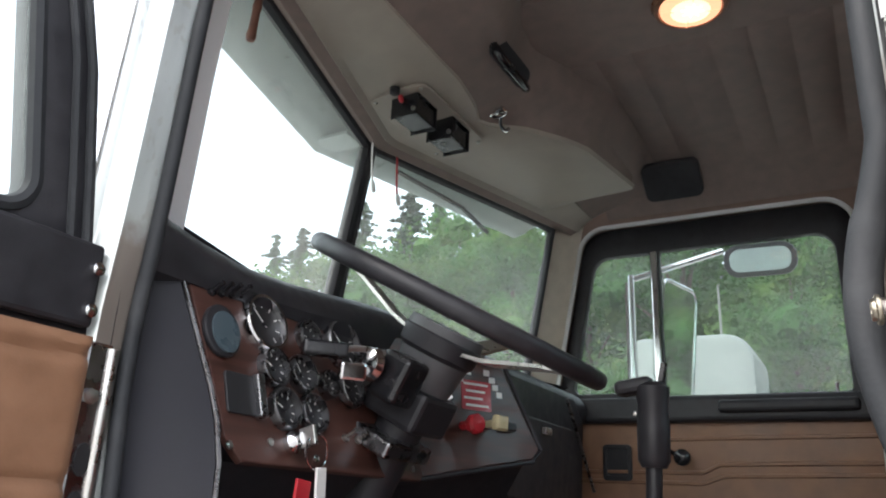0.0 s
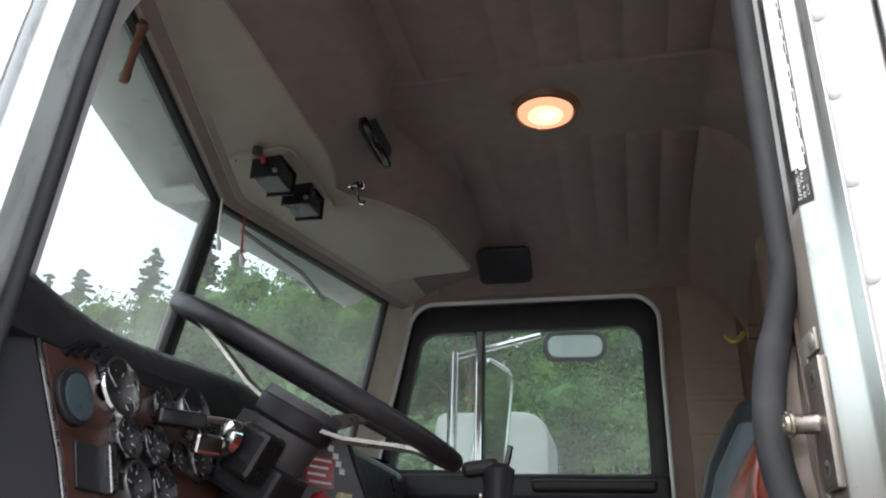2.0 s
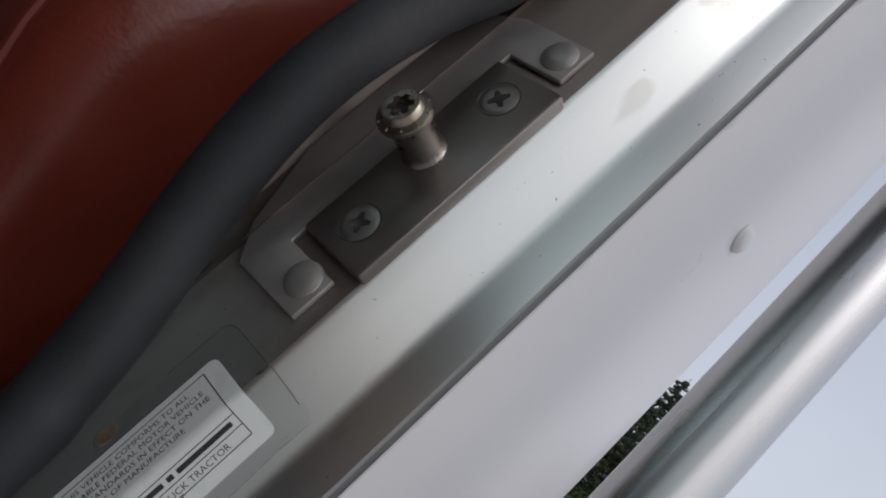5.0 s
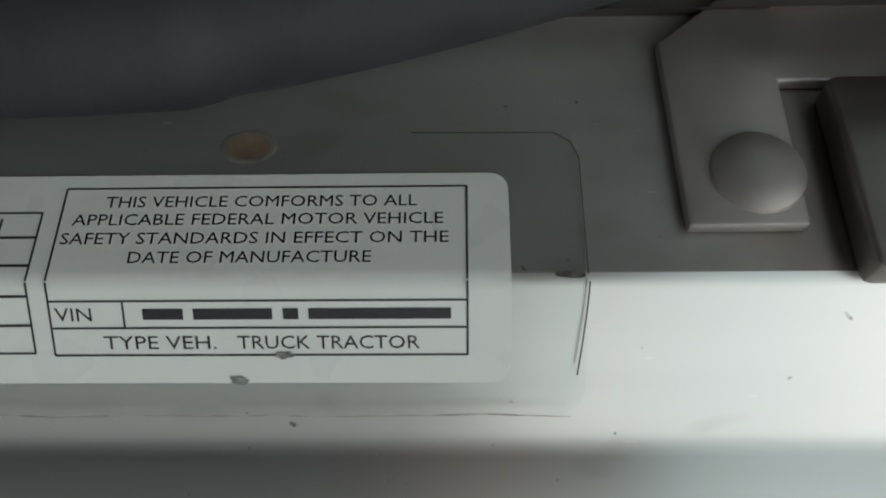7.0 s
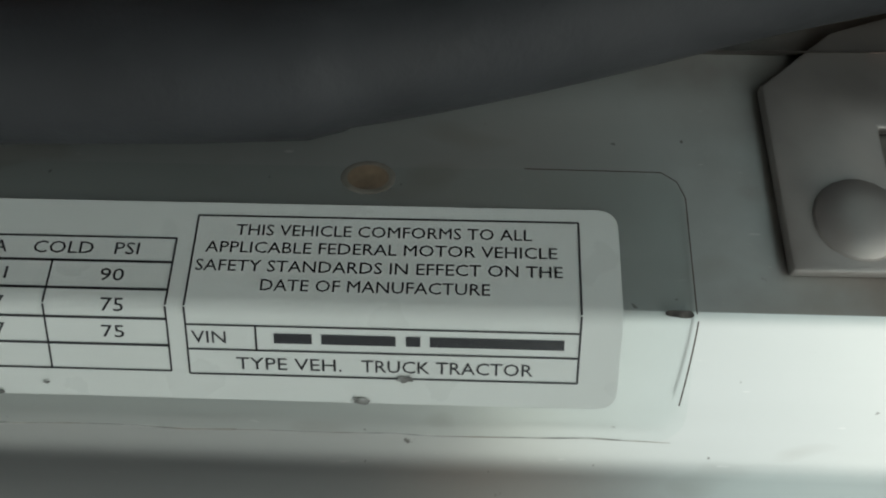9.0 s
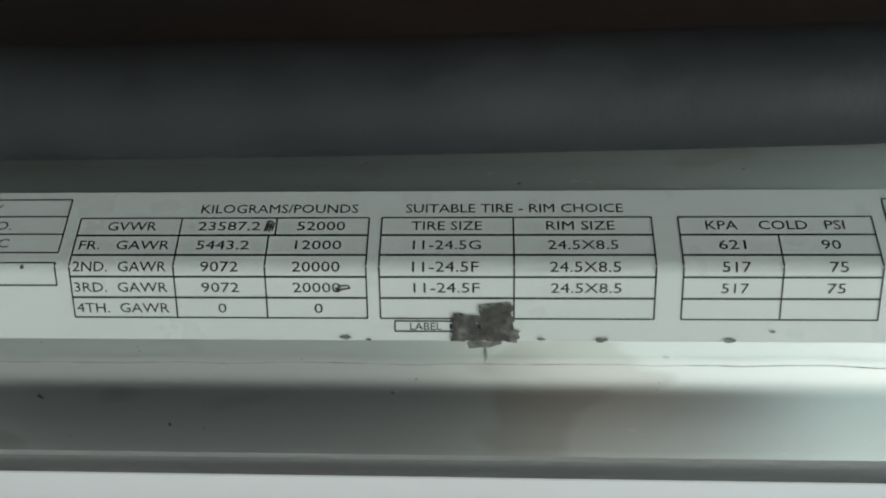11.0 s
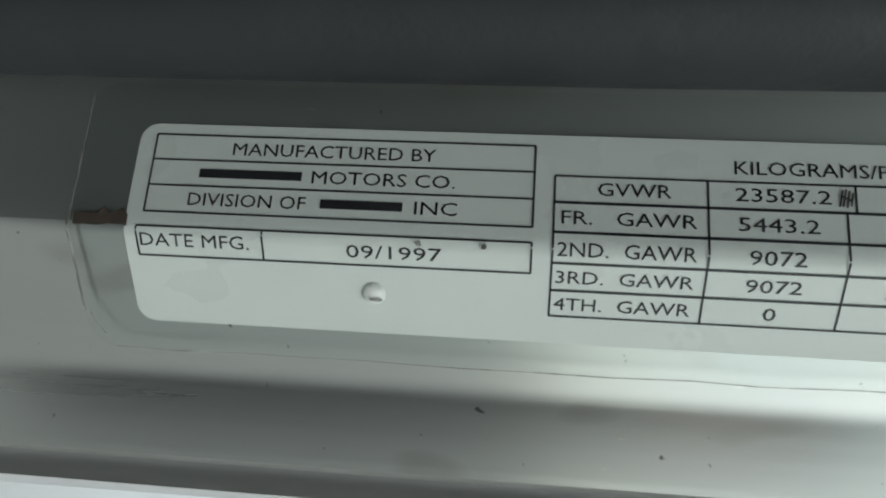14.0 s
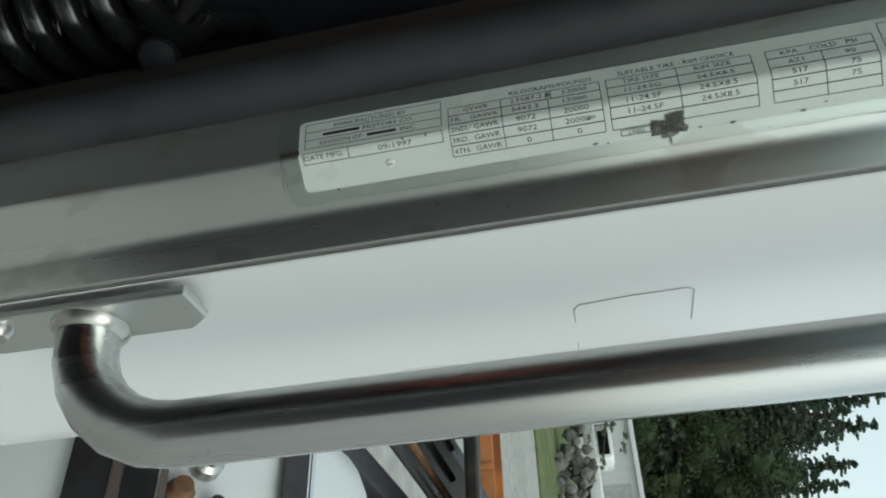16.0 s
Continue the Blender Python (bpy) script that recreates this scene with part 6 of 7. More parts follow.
part("cup_floor", slab(rounded(-0.692, 1.872, -0.633, 1.944, 0.006), 0.002, m @ pose(0, 0, 0.030)), BLACK, pd, "black cup floor")
cr = part("window_crank", new_tube(smooth_line([(-0.585, 1.582, 1.955), (-0.55, 1.560, 1.945), (-0.505, 1.556, 1.925), (-0.490, 1.554, 1.920)], 4), 0.006, 8), BLACK_GLOSS, pd, "black window crank", True)
part("crank_knob", new_lathe([(0.012, 0), (0.020, 0.006), (0.020, 0.020), (0.013, 0.026), (0, 0.027)], (-0.490, 1.556, 1.918), (0, -1, 0), 16), BLACK_GLOSS, cr, "round crank knob", True)
part("lock_button", new_lathe([(0.004, 0), (0.004, 0.022), (0.0055, 0.024), (0.0055, 0.03), (0, 0.031)], (-0.135, 1.59, 2.065), (0, 0, 1), 10), CHROME, pd, "bright lock button", True)

# ---- seats ----
def padded(rows, parent, name, material, label=""):
    """A closed padded form through rings of points."""
    b = bmesh.new()
    vs = [[b.verts.new(p) for p in r] for r in rows]
    n = len(vs[0])
    for a, c in zip(vs, vs[1:]):
        for k in range(n):
            b.faces.new((a[k], a[(k + 1) % n], c[(k + 1) % n], c[k]))
    b.faces.new(vs[0][::-1])
    b.faces.new(vs[-1])
    return part(name, b, material, parent, label, True)


def back_x(z):
    """The front of the driver's backrest: bowed forward at the small of the back, leaning away above."""
    return float(np.interp(z, [1.48, 1.70, 1.76, 1.80, 1.84, 1.88, 1.92, 1.96, 2.0, 2.05, 2.10, 2.2], [0.015, 0.010, 0.002, -0.014, -0.027, -0.028, -0.016, 0.008, 0.034, 0.060, 0.086, 0.112]))


seat = thing("driver_seat", (0.0, 0.50, 1.15), "orange red vinyl driver seat with a brown cloth centre stripe", "seat")
for name, y0, y1, mt_, bulge in (("inner_bolster", 0.262, 0.408, RED_VINYL, 0.012), ("centre_stripe", 0.400, 0.538, BROWN_CLOTH, 0.003), ("outer_bolster", 0.530, 0.722, RED_VINYL, 0.012)):
    rows = []
    for k in range(27):
        z = 1.48 + 0.64 * k / 26
        end = min(1.0, (26 - k) / 3, k / 2)
        half = min(0.075, (0.150 - back_x(z)) / 2)
        ring = []
        for a in range(0, 360, 15):
            c, s = math.cos(radians(a)), math.sin(radians(a))
            px = abs(c) ** 0.6 * (1 if c > 0 else -1)
            py = abs(s) ** 0.6 * (1 if s > 0 else -1)
            crease = 0.004 * (math.exp(-((z - 1.79) / 0.008) ** 2) + math.exp(-((z - 1.66) / 0.01) ** 2)) if name != "centre_stripe" else 0.0
            ring.append((back_x(z) + half + px * (half + bulge * end - crease), (y0 + y1) / 2 + py * (y1 - y0) / 2 * (0.86 + 0.14 * end), z))
        rows.append(ring)
    padded(rows, seat, name, mt_, {"inner_bolster": "glossy red vinyl bolster", "centre_stripe": "brown cloth stripe", "outer_bolster": "glossy red vinyl bolster"}[name])
part("piping", new_tube(smooth_line([(back_x(z) - 0.011, 0.312, z) for z in (1.50, 1.62, 1.70, 1.76, 1.80, 1.84, 1.88, 1.92, 1.96, 2.0, 2.05, 2.10)], 3), 0.0036, 8), RED_VINYL, seat, "raised red piping", True)
rows = []
for k in range(9):
    z = 2.06 + 0.150 * k / 8
    w = 0.232 - 0.045 * (k / 8) ** 1.5
    half = min(0.030, (0.155 - back_x(z)) / 2) * (1 if k < 8 else 0.6)
    r = []
    for a in range(0, 360, 20):
        c, s = math.cos(radians(a)), math.sin(radians(a))
        r.append((back_x(z) + half + (abs(c) ** 0.5) * (1 if c > 0 else -1) * half, 0.510 + (abs(s) ** 0.5) * (1 if s > 0 else -1) * w, z))
    rows.append(r)
padded(rows, seat, "head_panel", RED_VINYL, "plain red vinyl upper back")
rows = []
for k in range(7):
    x = -0.58 + 0.085 * k
    r = []
    for a in range(0, 360, 20):
        c, s = math.cos(radians(a)), math.sin(radians(a))
        r.append((x, 0.495 + (abs(c) ** 0.5) * (1 if c > 0 else -1) * (0.225 if 0 < k < 6 else 0.19), 1.52 + (abs(s) ** 0.5) * (1 if s > 0 else -1) * (0.075 if 0 < k < 6 else 0.05) + 0.0))
    rows.append(r)
padded(rows, seat, "seat_cushion", RED_VINYL, "red vinyl cushion")
part("base", new_box((-0.40, 0.30, 1.14), (0.02, 0.69, 1.46), None, 0.02), BLACK, seat, "black suspension base")
part("arm_rest", new_box((-0.33, 0.745, 1.695), (0.09, 0.81, 1.765), None, 0.026, 4), RED_VINYL, seat, "red padded arm rest", True)
# Unseen plate, added so the red bolster's side looks dark as in shade.
part("dark_side_plate", new_box((0.01, 0.236, 1.28), (0.21, 0.258, 1.63), None, 0.010, 3), DARK_TRIM, seat, "added black plate that darkens the seat's side", True)
part("recliner_knob", new_lathe([(0.010, -0.010), (0.011, 0.003), (0.009, 0.008), (0.004, 0.010), (0.0, 0.0105)], (0.010, 0.150, 1.428), (-0.5, -0.8, 0.3), 20), DARK_TRIM, seat, "black knob", True)
part("knob_shaft", new_tube([(0.012, 0.150, 1.428), (0.030, 0.240, 1.428)], 0.006, 10), BLACK, seat, smooth=True)
hose = []
for k in range(0, 14 * 16 + 1):
    a = radians(22.5 * k)
    u = k / (14 * 16)
    hose.append((0.055 - 0.064 * u + 0.033 * math.cos(a), 0.235 - 0.045 * u + 0.033 * math.sin(a), 1.11 + 0.33 * u))
hose += [(0.05, 0.22, 1.455), (0.075, 0.235, 1.45)]
solo("coiled_air_hose", new_tube(hose, 0.0075, 10), BLACK_GLOSS, "black coiled air hose beside the driver seat", "hose", True)

pseat = thing("passenger_seat", (0.05, 1.2, 1.15), "black cloth passenger seat with blue grey vinyl edges", "seat")
for name, y0, y1, z1, mt_ in (("backrest", 0.99, 1.30, 2.13, DARK_SEAT), ("side_wing", 1.29, 1.37, 2.15, BLUE_GREY), ("inner_wing", 0.93, 1.00, 2.07, BLUE_GREY)):
    rows = []
    for k in range(8):
        z = 1.50 + (z1 - 1.50) * k / 7
        r = []
        for a in range(0, 360, 24):
            c, s = math.cos(radians(a)), math.sin(radians(a))
            r.append((-0.122 + 0.28 * (z - 1.6) + 0.06 + (abs(c) ** 0.5) * (1 if c > 0 else -1) * 0.055 * (0.6 if k == 7 else 1), (y0 + y1) / 2 + (abs(s) ** 0.5) * (1 if s > 0 else -1) * (y1 - y0) / 2 * (0.8 if k == 7 else 1), z))
        rows.append(r)
    padded(rows, pseat, name, mt_)
part("seat_cushion", new_box((-0.55, 0.98, 1.45), (-0.06, 1.42, 1.60), None, 0.05, 4), DARK_SEAT, pseat, "black cloth cushion", True)
part("base", new_box((-0.45, 1.02, 1.14), (-0.05, 1.38, 1.46), None, 0.02), BLACK, pseat)
hk = thing("coat_hook", (0.11, 1.29, 2.33), "small yellow plastic coat hook on the rear post", "hook")
part("plate", new_box((0.124, 1.282, 2.330), (0.166, 1.300, 2.360), None, 0.003), BROWN_WALL, hk)
part("hook", new_tube(smooth_line([(0.118, 1.29, 2.345), (0.10, 1.288, 2.325), (0.085, 1.286, 2.322), (0.075, 1.285, 2.338)], 4), 0.006, 8), mat("yellow plastic", (0.36, 0.28, 0.05), 0.4, 0, 0.1, 40), hk, "yellow hook", True)


# ---- the open driver's door ----
dd = thing("driver_door", (-0.78, -0.3, 1.2), "open driver door with black window frame and tan vinyl panel", "door")
md = plane((-0.752, 0, 0), (0, -1, 0), (0, 0, 1))  # x outwards from the hinge, y up
GLASS_EDGE = fillet([(0.030, 2.022), (0.615, 2.022), (0.615, 2.402), (0.106, 2.402)], (0.032, 0.03, 0.05, 0.05))
hinge_edge = [(-0.055, 0.92), (-0.058, 1.70), (-0.056, 1.88), (-0.048, 1.96), (-0.030, 2.07), (-0.006, 2.20), (0.030, 2.32), (0.058, 2.405), (0.075, 2.44), (0.105, 2.462)]
part("outer_shell", slab(hinge_edge + [(0.60, 2.47), (0.66, 2.43), (0.68, 2.35), (0.70, 0.92)], 0.045, md @ pose(0, 0, -0.0), [GLASS_EDGE[::-1]], bevel=0.004), BLACK, dd, "black painted door shell", True)
for off in (0.012, 0.030):
    rib = [(x + off, z) for x, z in hinge_edge[3:]]
    part("frame_rib", new_tube([md @ Vector((x, z, -0.002)) for x, z in rib], 0.005, 8), RUBBER, dd, "grey rubber rib", True)
part("glass_seal", new_tube([md @ Vector((x, z, 0.004)) for x, z in GLASS_EDGE], 0.009, 8, closed=True, up=(1, 0, 0)), RUBBER, dd, "dark rubber glass channel", True)
part("pane", slab(GLASS_EDGE, 0.004, md @ pose(0, 0, 0.02)), WINDOW, dd, "clear door pane").visible_shadow = False
part("sill_cover", new_box((-0.045, 1.925, -0.014), (0.68, 2.012, 0.0), md, 0.005), BLACK, dd, "black sill cover")
part("vinyl_panel", new_box((-0.050, 1.735, -0.012), (0.68, 1.918, 0.0), md, 0.004), TAN, dd, "tan vinyl panel")


def padding(x, z):
    """How far the sewn vinyl stands off the panel: puffed between the seams, with soft puckers along them."""
    seam = min(abs(z - 1.893 - 0.006 * math.exp(-(x + 0.04) / 0.04)), abs(z - 1.778))
    edge = min(1.0, min(x + 0.050, 1.918 - z, z - 1.735) / 0.012)
    pucker = 0.0016 * noise.noise(Vector((x * 38, z * 14, 3))) * math.exp(-seam / 0.03) + 0.0012 * noise.noise(Vector((x * 9, z * 45, 8)))
    return 0.012 + max(0.0, edge) ** 0.5 * 0.009 - 0.0055 * math.exp(-(seam / 0.006) ** 2) + pucker * edge


rows = [[md @ Vector((-0.050 + 0.73 * i / 90, z, -padding(-0.050 + 0.73 * i / 90, z))) for i in range(91)] for z in [1.735 + 0.183 * k / 45 for k in range(46)]]
part("vinyl_cover", sheet(bmesh.new(), rows), TAN, dd, "sewn tan vinyl with soft puckers", True)
# Unseen lower panel, added dark so that the post's metal reflects it dark.
part("unseen_lower_panel", new_box((-0.050, 0.94, -0.016), (0.68, 1.728, 0.0), md, 0.008), CHEEK, dd, "unseen dark grey lower panel, added for its reflection")
for z in (1.985, 1.942):
    part("screw", new_lathe([(0.0075, 0), (0.007, 0.004), (0.003, 0.006), (0, 0.006)], md @ Vector((-0.038, z, -0.014)), (1, 0, 0), 12), CHROME, dd, "bright screw", True)
for z in (1.83, 1.42):
    hg = part("hinge", new_box((-0.078, z - 0.11, -0.012), (-0.046, z + 0.085, 0.010), md, 0.004), DARK_CHROME, dd, "dark worn hinge leaf")
    for dz in (-0.075, -0.03):
        part("hole", slab([(0.009 * math.cos(radians(a)), 0.016 * math.sin(radians(a))) for a in range(0, 360, 30)], 0.0012, md @ pose(-0.062, z + dz, -0.0135)), DIAL, hg, "dark slot")
    part("pin", new_tube([md @ Vector((-0.076, z - 0.10, -0.010)), md @ Vector((-0.076, z + 0.08, -0.010))], 0.0075, 12), STEEL, hg, "hinge pin", True)
    part("bolt", new_lathe([(0.008, 0), (0.008, 0.005), (0, 0.006)], md @ Vector((-0.058, z + 0.03, -0.012)), (1, 0, 0), 6), STEEL, hg)

# ---- mirrors on the passenger side ----
wm = thing("side_mirror", (-0.58, 1.72, 2.0), "tall chrome framed side mirror on tube brackets beyond the passenger door", "mirror")
MIRROR = mat("mirror glass", (0.75, 0.8, 0.78), 0.04, 1.0, 0.02, 20, 0, 10, rough_var=0.02)
part("post", new_tube([(-0.640, 1.69, 1.70), (-0.640, 1.69, 2.44)], 0.0095, 10), CHROME, wm, "chrome post", True)
mface = plane((-0.566, 1.682, 2.215), (0.25, 0.97, 0), (0.10, -0.025, 1))
part("back", slab(rounded(0.0, -0.205, 0.20, 0.205, 0.03), 0.014, mface @ pose(0, 0, -0.016), bevel=0.004), STEEL, wm, "steel mirror back", True)
part("glass", slab(rounded(0.006, -0.199, 0.194, 0.199, 0.026), 0.003, mface), MIRROR, wm, "mirror glass")
part("rim", new_tube([mface @ Vector((x, y, 0.002)) for x, y in rounded(0.0, -0.205, 0.20, 0.205, 0.03)], 0.0055, 8, closed=True, up=(1, 0, 0)), CHROME, wm, "chrome rim", True)
part("loop", new_tube([mface @ Vector((-0.012, y, 0.0)) for y in (-0.36, -0.1, 0.1, 0.205)], 0.0085, 10), CHROME, wm, "chrome bracket tube", True)
part("post", new_tube([(-0.655, 1.695, 1.70), (-0.655, 1.695, 2.42)], 0.006, 8), CHROME, wm, "thin chrome post", True)
part("arm", new_tube([(-0.645, 1.69, 2.425), (-0.56, 1.72, 2.455), (-0.40, 1.80, 2.52)], 0.009, 8), CHROME, wm, "chrome arm", True)
for x in (-0.556, -0.532):
    part("stud", new_lathe([(0.006, 0), (0.005, 0.022), (0, 0.024)], (x, 1.682 + (x + 0.566) * 3.88, 2.418), (0, 0, 1), 8), CHROME, wm)
dm = thing("look_down_mirror", (-0.22, 1.68, 2.46), "small oval convex mirror hanging over the passenger window", "mirror")
mm = plane((-0.287, 1.68, 2.444), (1, 0.05, 0), (0, -0.22, 1))
part("shell", slab(rounded(-0.092, -0.044, 0.092, 0.044, 0.038, 8), 0.02, mm @ pose(0, 0, -0.01), bevel=0.004), BLACK, dm, "black mirror shell", True)
part("glass", slab(rounded(-0.077, -0.031, 0.077, 0.031, 0.027, 8), 0.003, mm @ pose(0, 0, 0.0095)), mat("hazy mirror glass", (0.46, 0.50, 0.52), 0.12, 1.0, 0.05, 20, 0, 10, (1, 1, 1), (0.34, 0.37, 0.39), 18, 0.6, rough_var=0.04), dm, "convex glass")
for x in (-0.325, -0.255):
    part("bracket", new_box((x - 0.008, 1.672, 2.480), (x + 0.008, 1.69, 2.55), None, 0.003), BLACK, dm)
lamp = thing("marker_lamp", (-0.33, 1.9, 2.53), "small orange marker lamp on the roof edge", "marker lamp")
part("lens", new_lathe([(0.022, 0), (0.020, 0.012), (0.008, 0.018), (0, 0.019)], (-0.30, 1.72, 2.475), (0, -1, -0.3), 14), mat("amber lens", (0.6, 0.14, 0.03), 0.3, 0, 0.1, 40), lamp, "amber lens", True)
part("base", new_lathe([(0.026, -0.012), (0.026, 0.001)], (-0.30, 1.72, 2.475), (0, -1, -0.3), 14), BLACK, lamp)

# ---- behind the cab: handle, fender, tyre, mud flap ----
rh = thing("roof_rail", (0.36, 1.05, 2.67), "black bent tube handle on the cab's back above the rear window", "handle")
part("bar", new_tube(smooth_line([(0.20, 1.30, 2.74), (0.36, 1.25, 2.735), (0.36, 1.21, 2.690), (0.36, 1.16, 2.674), (0.36, 1.05, 2.672), (0.36, 0.92, 2.672), (0.36, 0.885, 2.690), (0.36, 0.878, 2.735), (0.20, 0.875, 2.76)], 4), 0.011, 10), BLACK, rh, "black round bar", True)
for y in (1.30, 0.875):
    part("foot", new_box((0.185, y - 0.02, 2.55), (0.205, y + 0.02, 2.775), None, 0.004), BLACK, rh)
fen = thing("rear_fender", (1.9, 0.15, 0.5), "white rounded plastic quarter fenders over the drive wheels", "fender")
RUSTED = mat("rusty bolt", (0.20, 0.11, 0.06), 0.6, 0.5, 0.3, 40, 0.0005, 90, (1, 1, 1), (0.08, 0.05, 0.035), 14, 0.7)
FEN = mat("white fender plastic", (0.64, 0.655, 0.66), 0.35, 0, 0.03, 10, 0.0004, 30, (1, 1, 1), (0.6, 0.61, 0.61), 2, 0.5)
for x0, rad in ((1.35, 0.56), (2.55, 0.56)):
    rows = [[(x0 - rad * math.cos(radians(a)), y, 0.53 + rad * math.sin(radians(a)) - dz) for y, dz in ((-0.16, 0.07), (-0.155, 0.02), (-0.13, 0.004), (-0.08, 0.0), (0.05, 0.008), (0.18, 0.0), (0.26, 0.008), (0.38, 0.0), (0.43, 0.02), (0.44, 0.06))] for a in range(0, 181, 9)]
    part("arch", thick(sheet(bmesh.new(), rows), 0.006), FEN, fen, "white arch", True)
    part("strut", new_tube([(x0, 0.05, 1.06), (x0, 0.75, 1.00)], 0.022, 10), STEEL, fen, "steel strut", True)
    part("seam", new_tube([(x0 - (rad + 0.004) * math.cos(radians(a)), -0.05, 0.53 + (rad + 0.004) * math.sin(radians(a))) for a in range(20, 165, 12)], 0.005, 6), BLACK, fen, "black seam", True)
    part("reflector", new_lathe([(0.035, 0.0), (0.033, 0.008), (0.0, 0.010)], (x0 - 0.40, 0.10, 0.53 + (rad ** 2 - 0.16) ** 0.5), (-0.7, 0, 0.7), 16), STEEL, fen, "round grey bolt cover", True)
STRIP_BLACK = mat("mottled black", (0.018, 0.018, 0.021), 0.42, 0.2, 0.3, 20, 0.0008, 40, (1, 1, 1), (0.045, 0.036, 0.03), 6, 0.7)
# Strips added on the arch stand in for dark hoses, gaps and chrome.
for a0, a1, y0, y1, high, mt_, note in ((25.5, 32, 0.02, 0.46, 0.576, STRIP_BLACK, "black strip standing in for dark hoses and gaps"), (32.2, 33.8, 0.02, 0.46, 0.580, CHROME, "bright edge strip"), (34, 39.5, 0.06, 0.46, 0.576, STRIP_BLACK, "black strip standing in for dark hoses and gaps"),
                                        (39.7, 41, 0.10, 0.46, 0.580, CHROME, "bright edge strip"), (62.5, 68.5, 0.18, 0.46, 0.576, STRIP_BLACK, "black strip standing in for dark hoses and gaps"), (69, 70, 0.18, 0.46, 0.579, CHROME, "bright edge strip")):
    rows = [[(1.35 - q * math.cos(radians(a)), y, 0.53 + q * math.sin(radians(a))) for q, y in ((0.555, y0), (high - 0.004, y0 + 0.006), (high, y0 + 0.03), (high, y1 - 0.03), (high - 0.004, y1 - 0.004), (0.555, y1))] for a in (a0, (a0 + a1) / 2, a1)]
    part("stand_in_strip", thick(sheet(bmesh.new(), rows), 0.004), mt_, fen, note, True)
for a, y, q, mt_ in ((43.5, 0.24, 0.026, RUSTED), (47.5, 0.30, 0.030, STEEL), (44, 0.35, 0.022, STEEL), (49.5, 0.22, 0.020, STRIP_BLACK), (50, 0.37, 0.024, RUSTED)):
    part("clamp_bolt", new_lathe([(q, -0.01), (q, 0.012), (q * 0.7, 0.020), (q * 0.66, 0.034), (0.0, 0.036)], (1.35 - 0.56 * math.cos(radians(a)), y, 0.53 + 0.56 * math.sin(radians(a))), (-math.cos(radians(a)), 0.3, math.sin(radians(a))), 12), mt_, fen, "grimy clamp bolt", True)
first = None
for x0 in (1.35, 2.55):
    if first is None:
        first = thing("drive_wheel", (x0, 0.15, 0.0), "black dual drive tyre on a dark steel rim", "wheel", group="drive wheels")
        part("tyre", new_lathe([(0.30, -0.27), (0.44, -0.28), (0.50, -0.26), (0.515, -0.23), (0.515, -0.06), (0.50, -0.03), (0.40, -0.01), (0.40, 0.01), (0.50, 0.03), (0.515, 0.06), (0.515, 0.23), (0.50, 0.26), (0.44, 0.28), (0.30, 0.27)], (x0, 0.15, 0.52), (0, 1, 0), 40), RUBBER, first, "black tyre", True)
        part("rim", new_lathe([(0.30, -0.12), (0.27, -0.10), (0.10, -0.02), (0.10, -0.10), (0.0, -0.12)], (x0, 0.15, 0.52), (0, 1, 0), 30), STEEL, first, "steel rim", True)
    else:
        copy_thing(first, Matrix.Translation((x0, 0.15, 0.0)))
mf = thing("mud_flap", (3.25, 0.15, 0.2), "black rubber mud flap with white lettering bars", "mud flap")
part("flap", new_box((3.25, -0.16, 0.20), (3.262, 0.46, 1.10), None, 0.004), BLACK, mf, "black rubber flap")
for k in range(6):
    y = -0.12 + 0.092 * k
    part("print_bar", new_box((3.246, y, 1.01), (3.250, y + 0.055, 1.07)), WHITE_INK, mf)
part("hanger", new_tube([(3.255, -0.18, 1.12), (3.255, 0.55, 1.12)], 0.016, 8), STEEL, mf, "steel hanger", True)
for y in (0.55, 1.05):
    solo("chassis_rail", new_box((0.3, y, 0.72), (4.2, y + 0.08, 0.96), None, 0.01), BLACK, "black painted chassis frame rail behind the cab", "frame rail", group="chassis rails")
solo("deck_plate", new_box((0.28, 0.42, 0.97), (0.72, 1.25, 0.985), None, 0.003), BLACK, "black deck plate behind the cab", "deck plate")
for x, z in ((0.93, 0.80), (1.12, 0.72)):
    solo("cross_pipe", new_tube([(x, 0.30, z), (x, 1.25, z)], 0.035, 14), CHROME, "bright cross pipe between the frame rails", "pipe", True, group="cross pipes")
tank = thing("air_tank", (1.92, 0.72, 0.5), "pale painted air tank between the frame rails", "tank")
part("shell", new_lathe([(0.0, -0.33), (0.06, -0.325), (0.12, -0.29), (0.14, -0.24), (0.14, 0.24), (0.12, 0.29), (0.06, 0.325), (0.0, 0.33)], (1.95, 0.80, 0.62), (1, 0, 0), 28), mat("pale tank paint", (0.58, 0.62, 0.64), 0.4, 0, 0.06, 8, 0, 20), tank, "pale rounded shell", True)
for x in (1.78, 2.12):
    part("strap", new_lathe([(0.1415, -0.015), (0.144, -0.012), (0.144, 0.012), (0.1415, 0.015)], (x, 0.80, 0.62), (1, 0, 0), 28), STEEL, tank, "steel strap")
part("fitting", new_lathe([(0.018, 0), (0.018, 0.03), (0.008, 0.04), (0.008, 0.06), (0, 0.06)], (1.70, 0.74, 0.745), (0, -0.3, 1), 10), mat("brass fitting", (0.45, 0.28, 0.10), 0.35, 0.9, 0.1, 60), tank, "brass fitting")
fw = thing("fifth_wheel", (2.72, 0.85, 0.96), "greasy black fifth wheel coupling plate on the frame", "coupling")
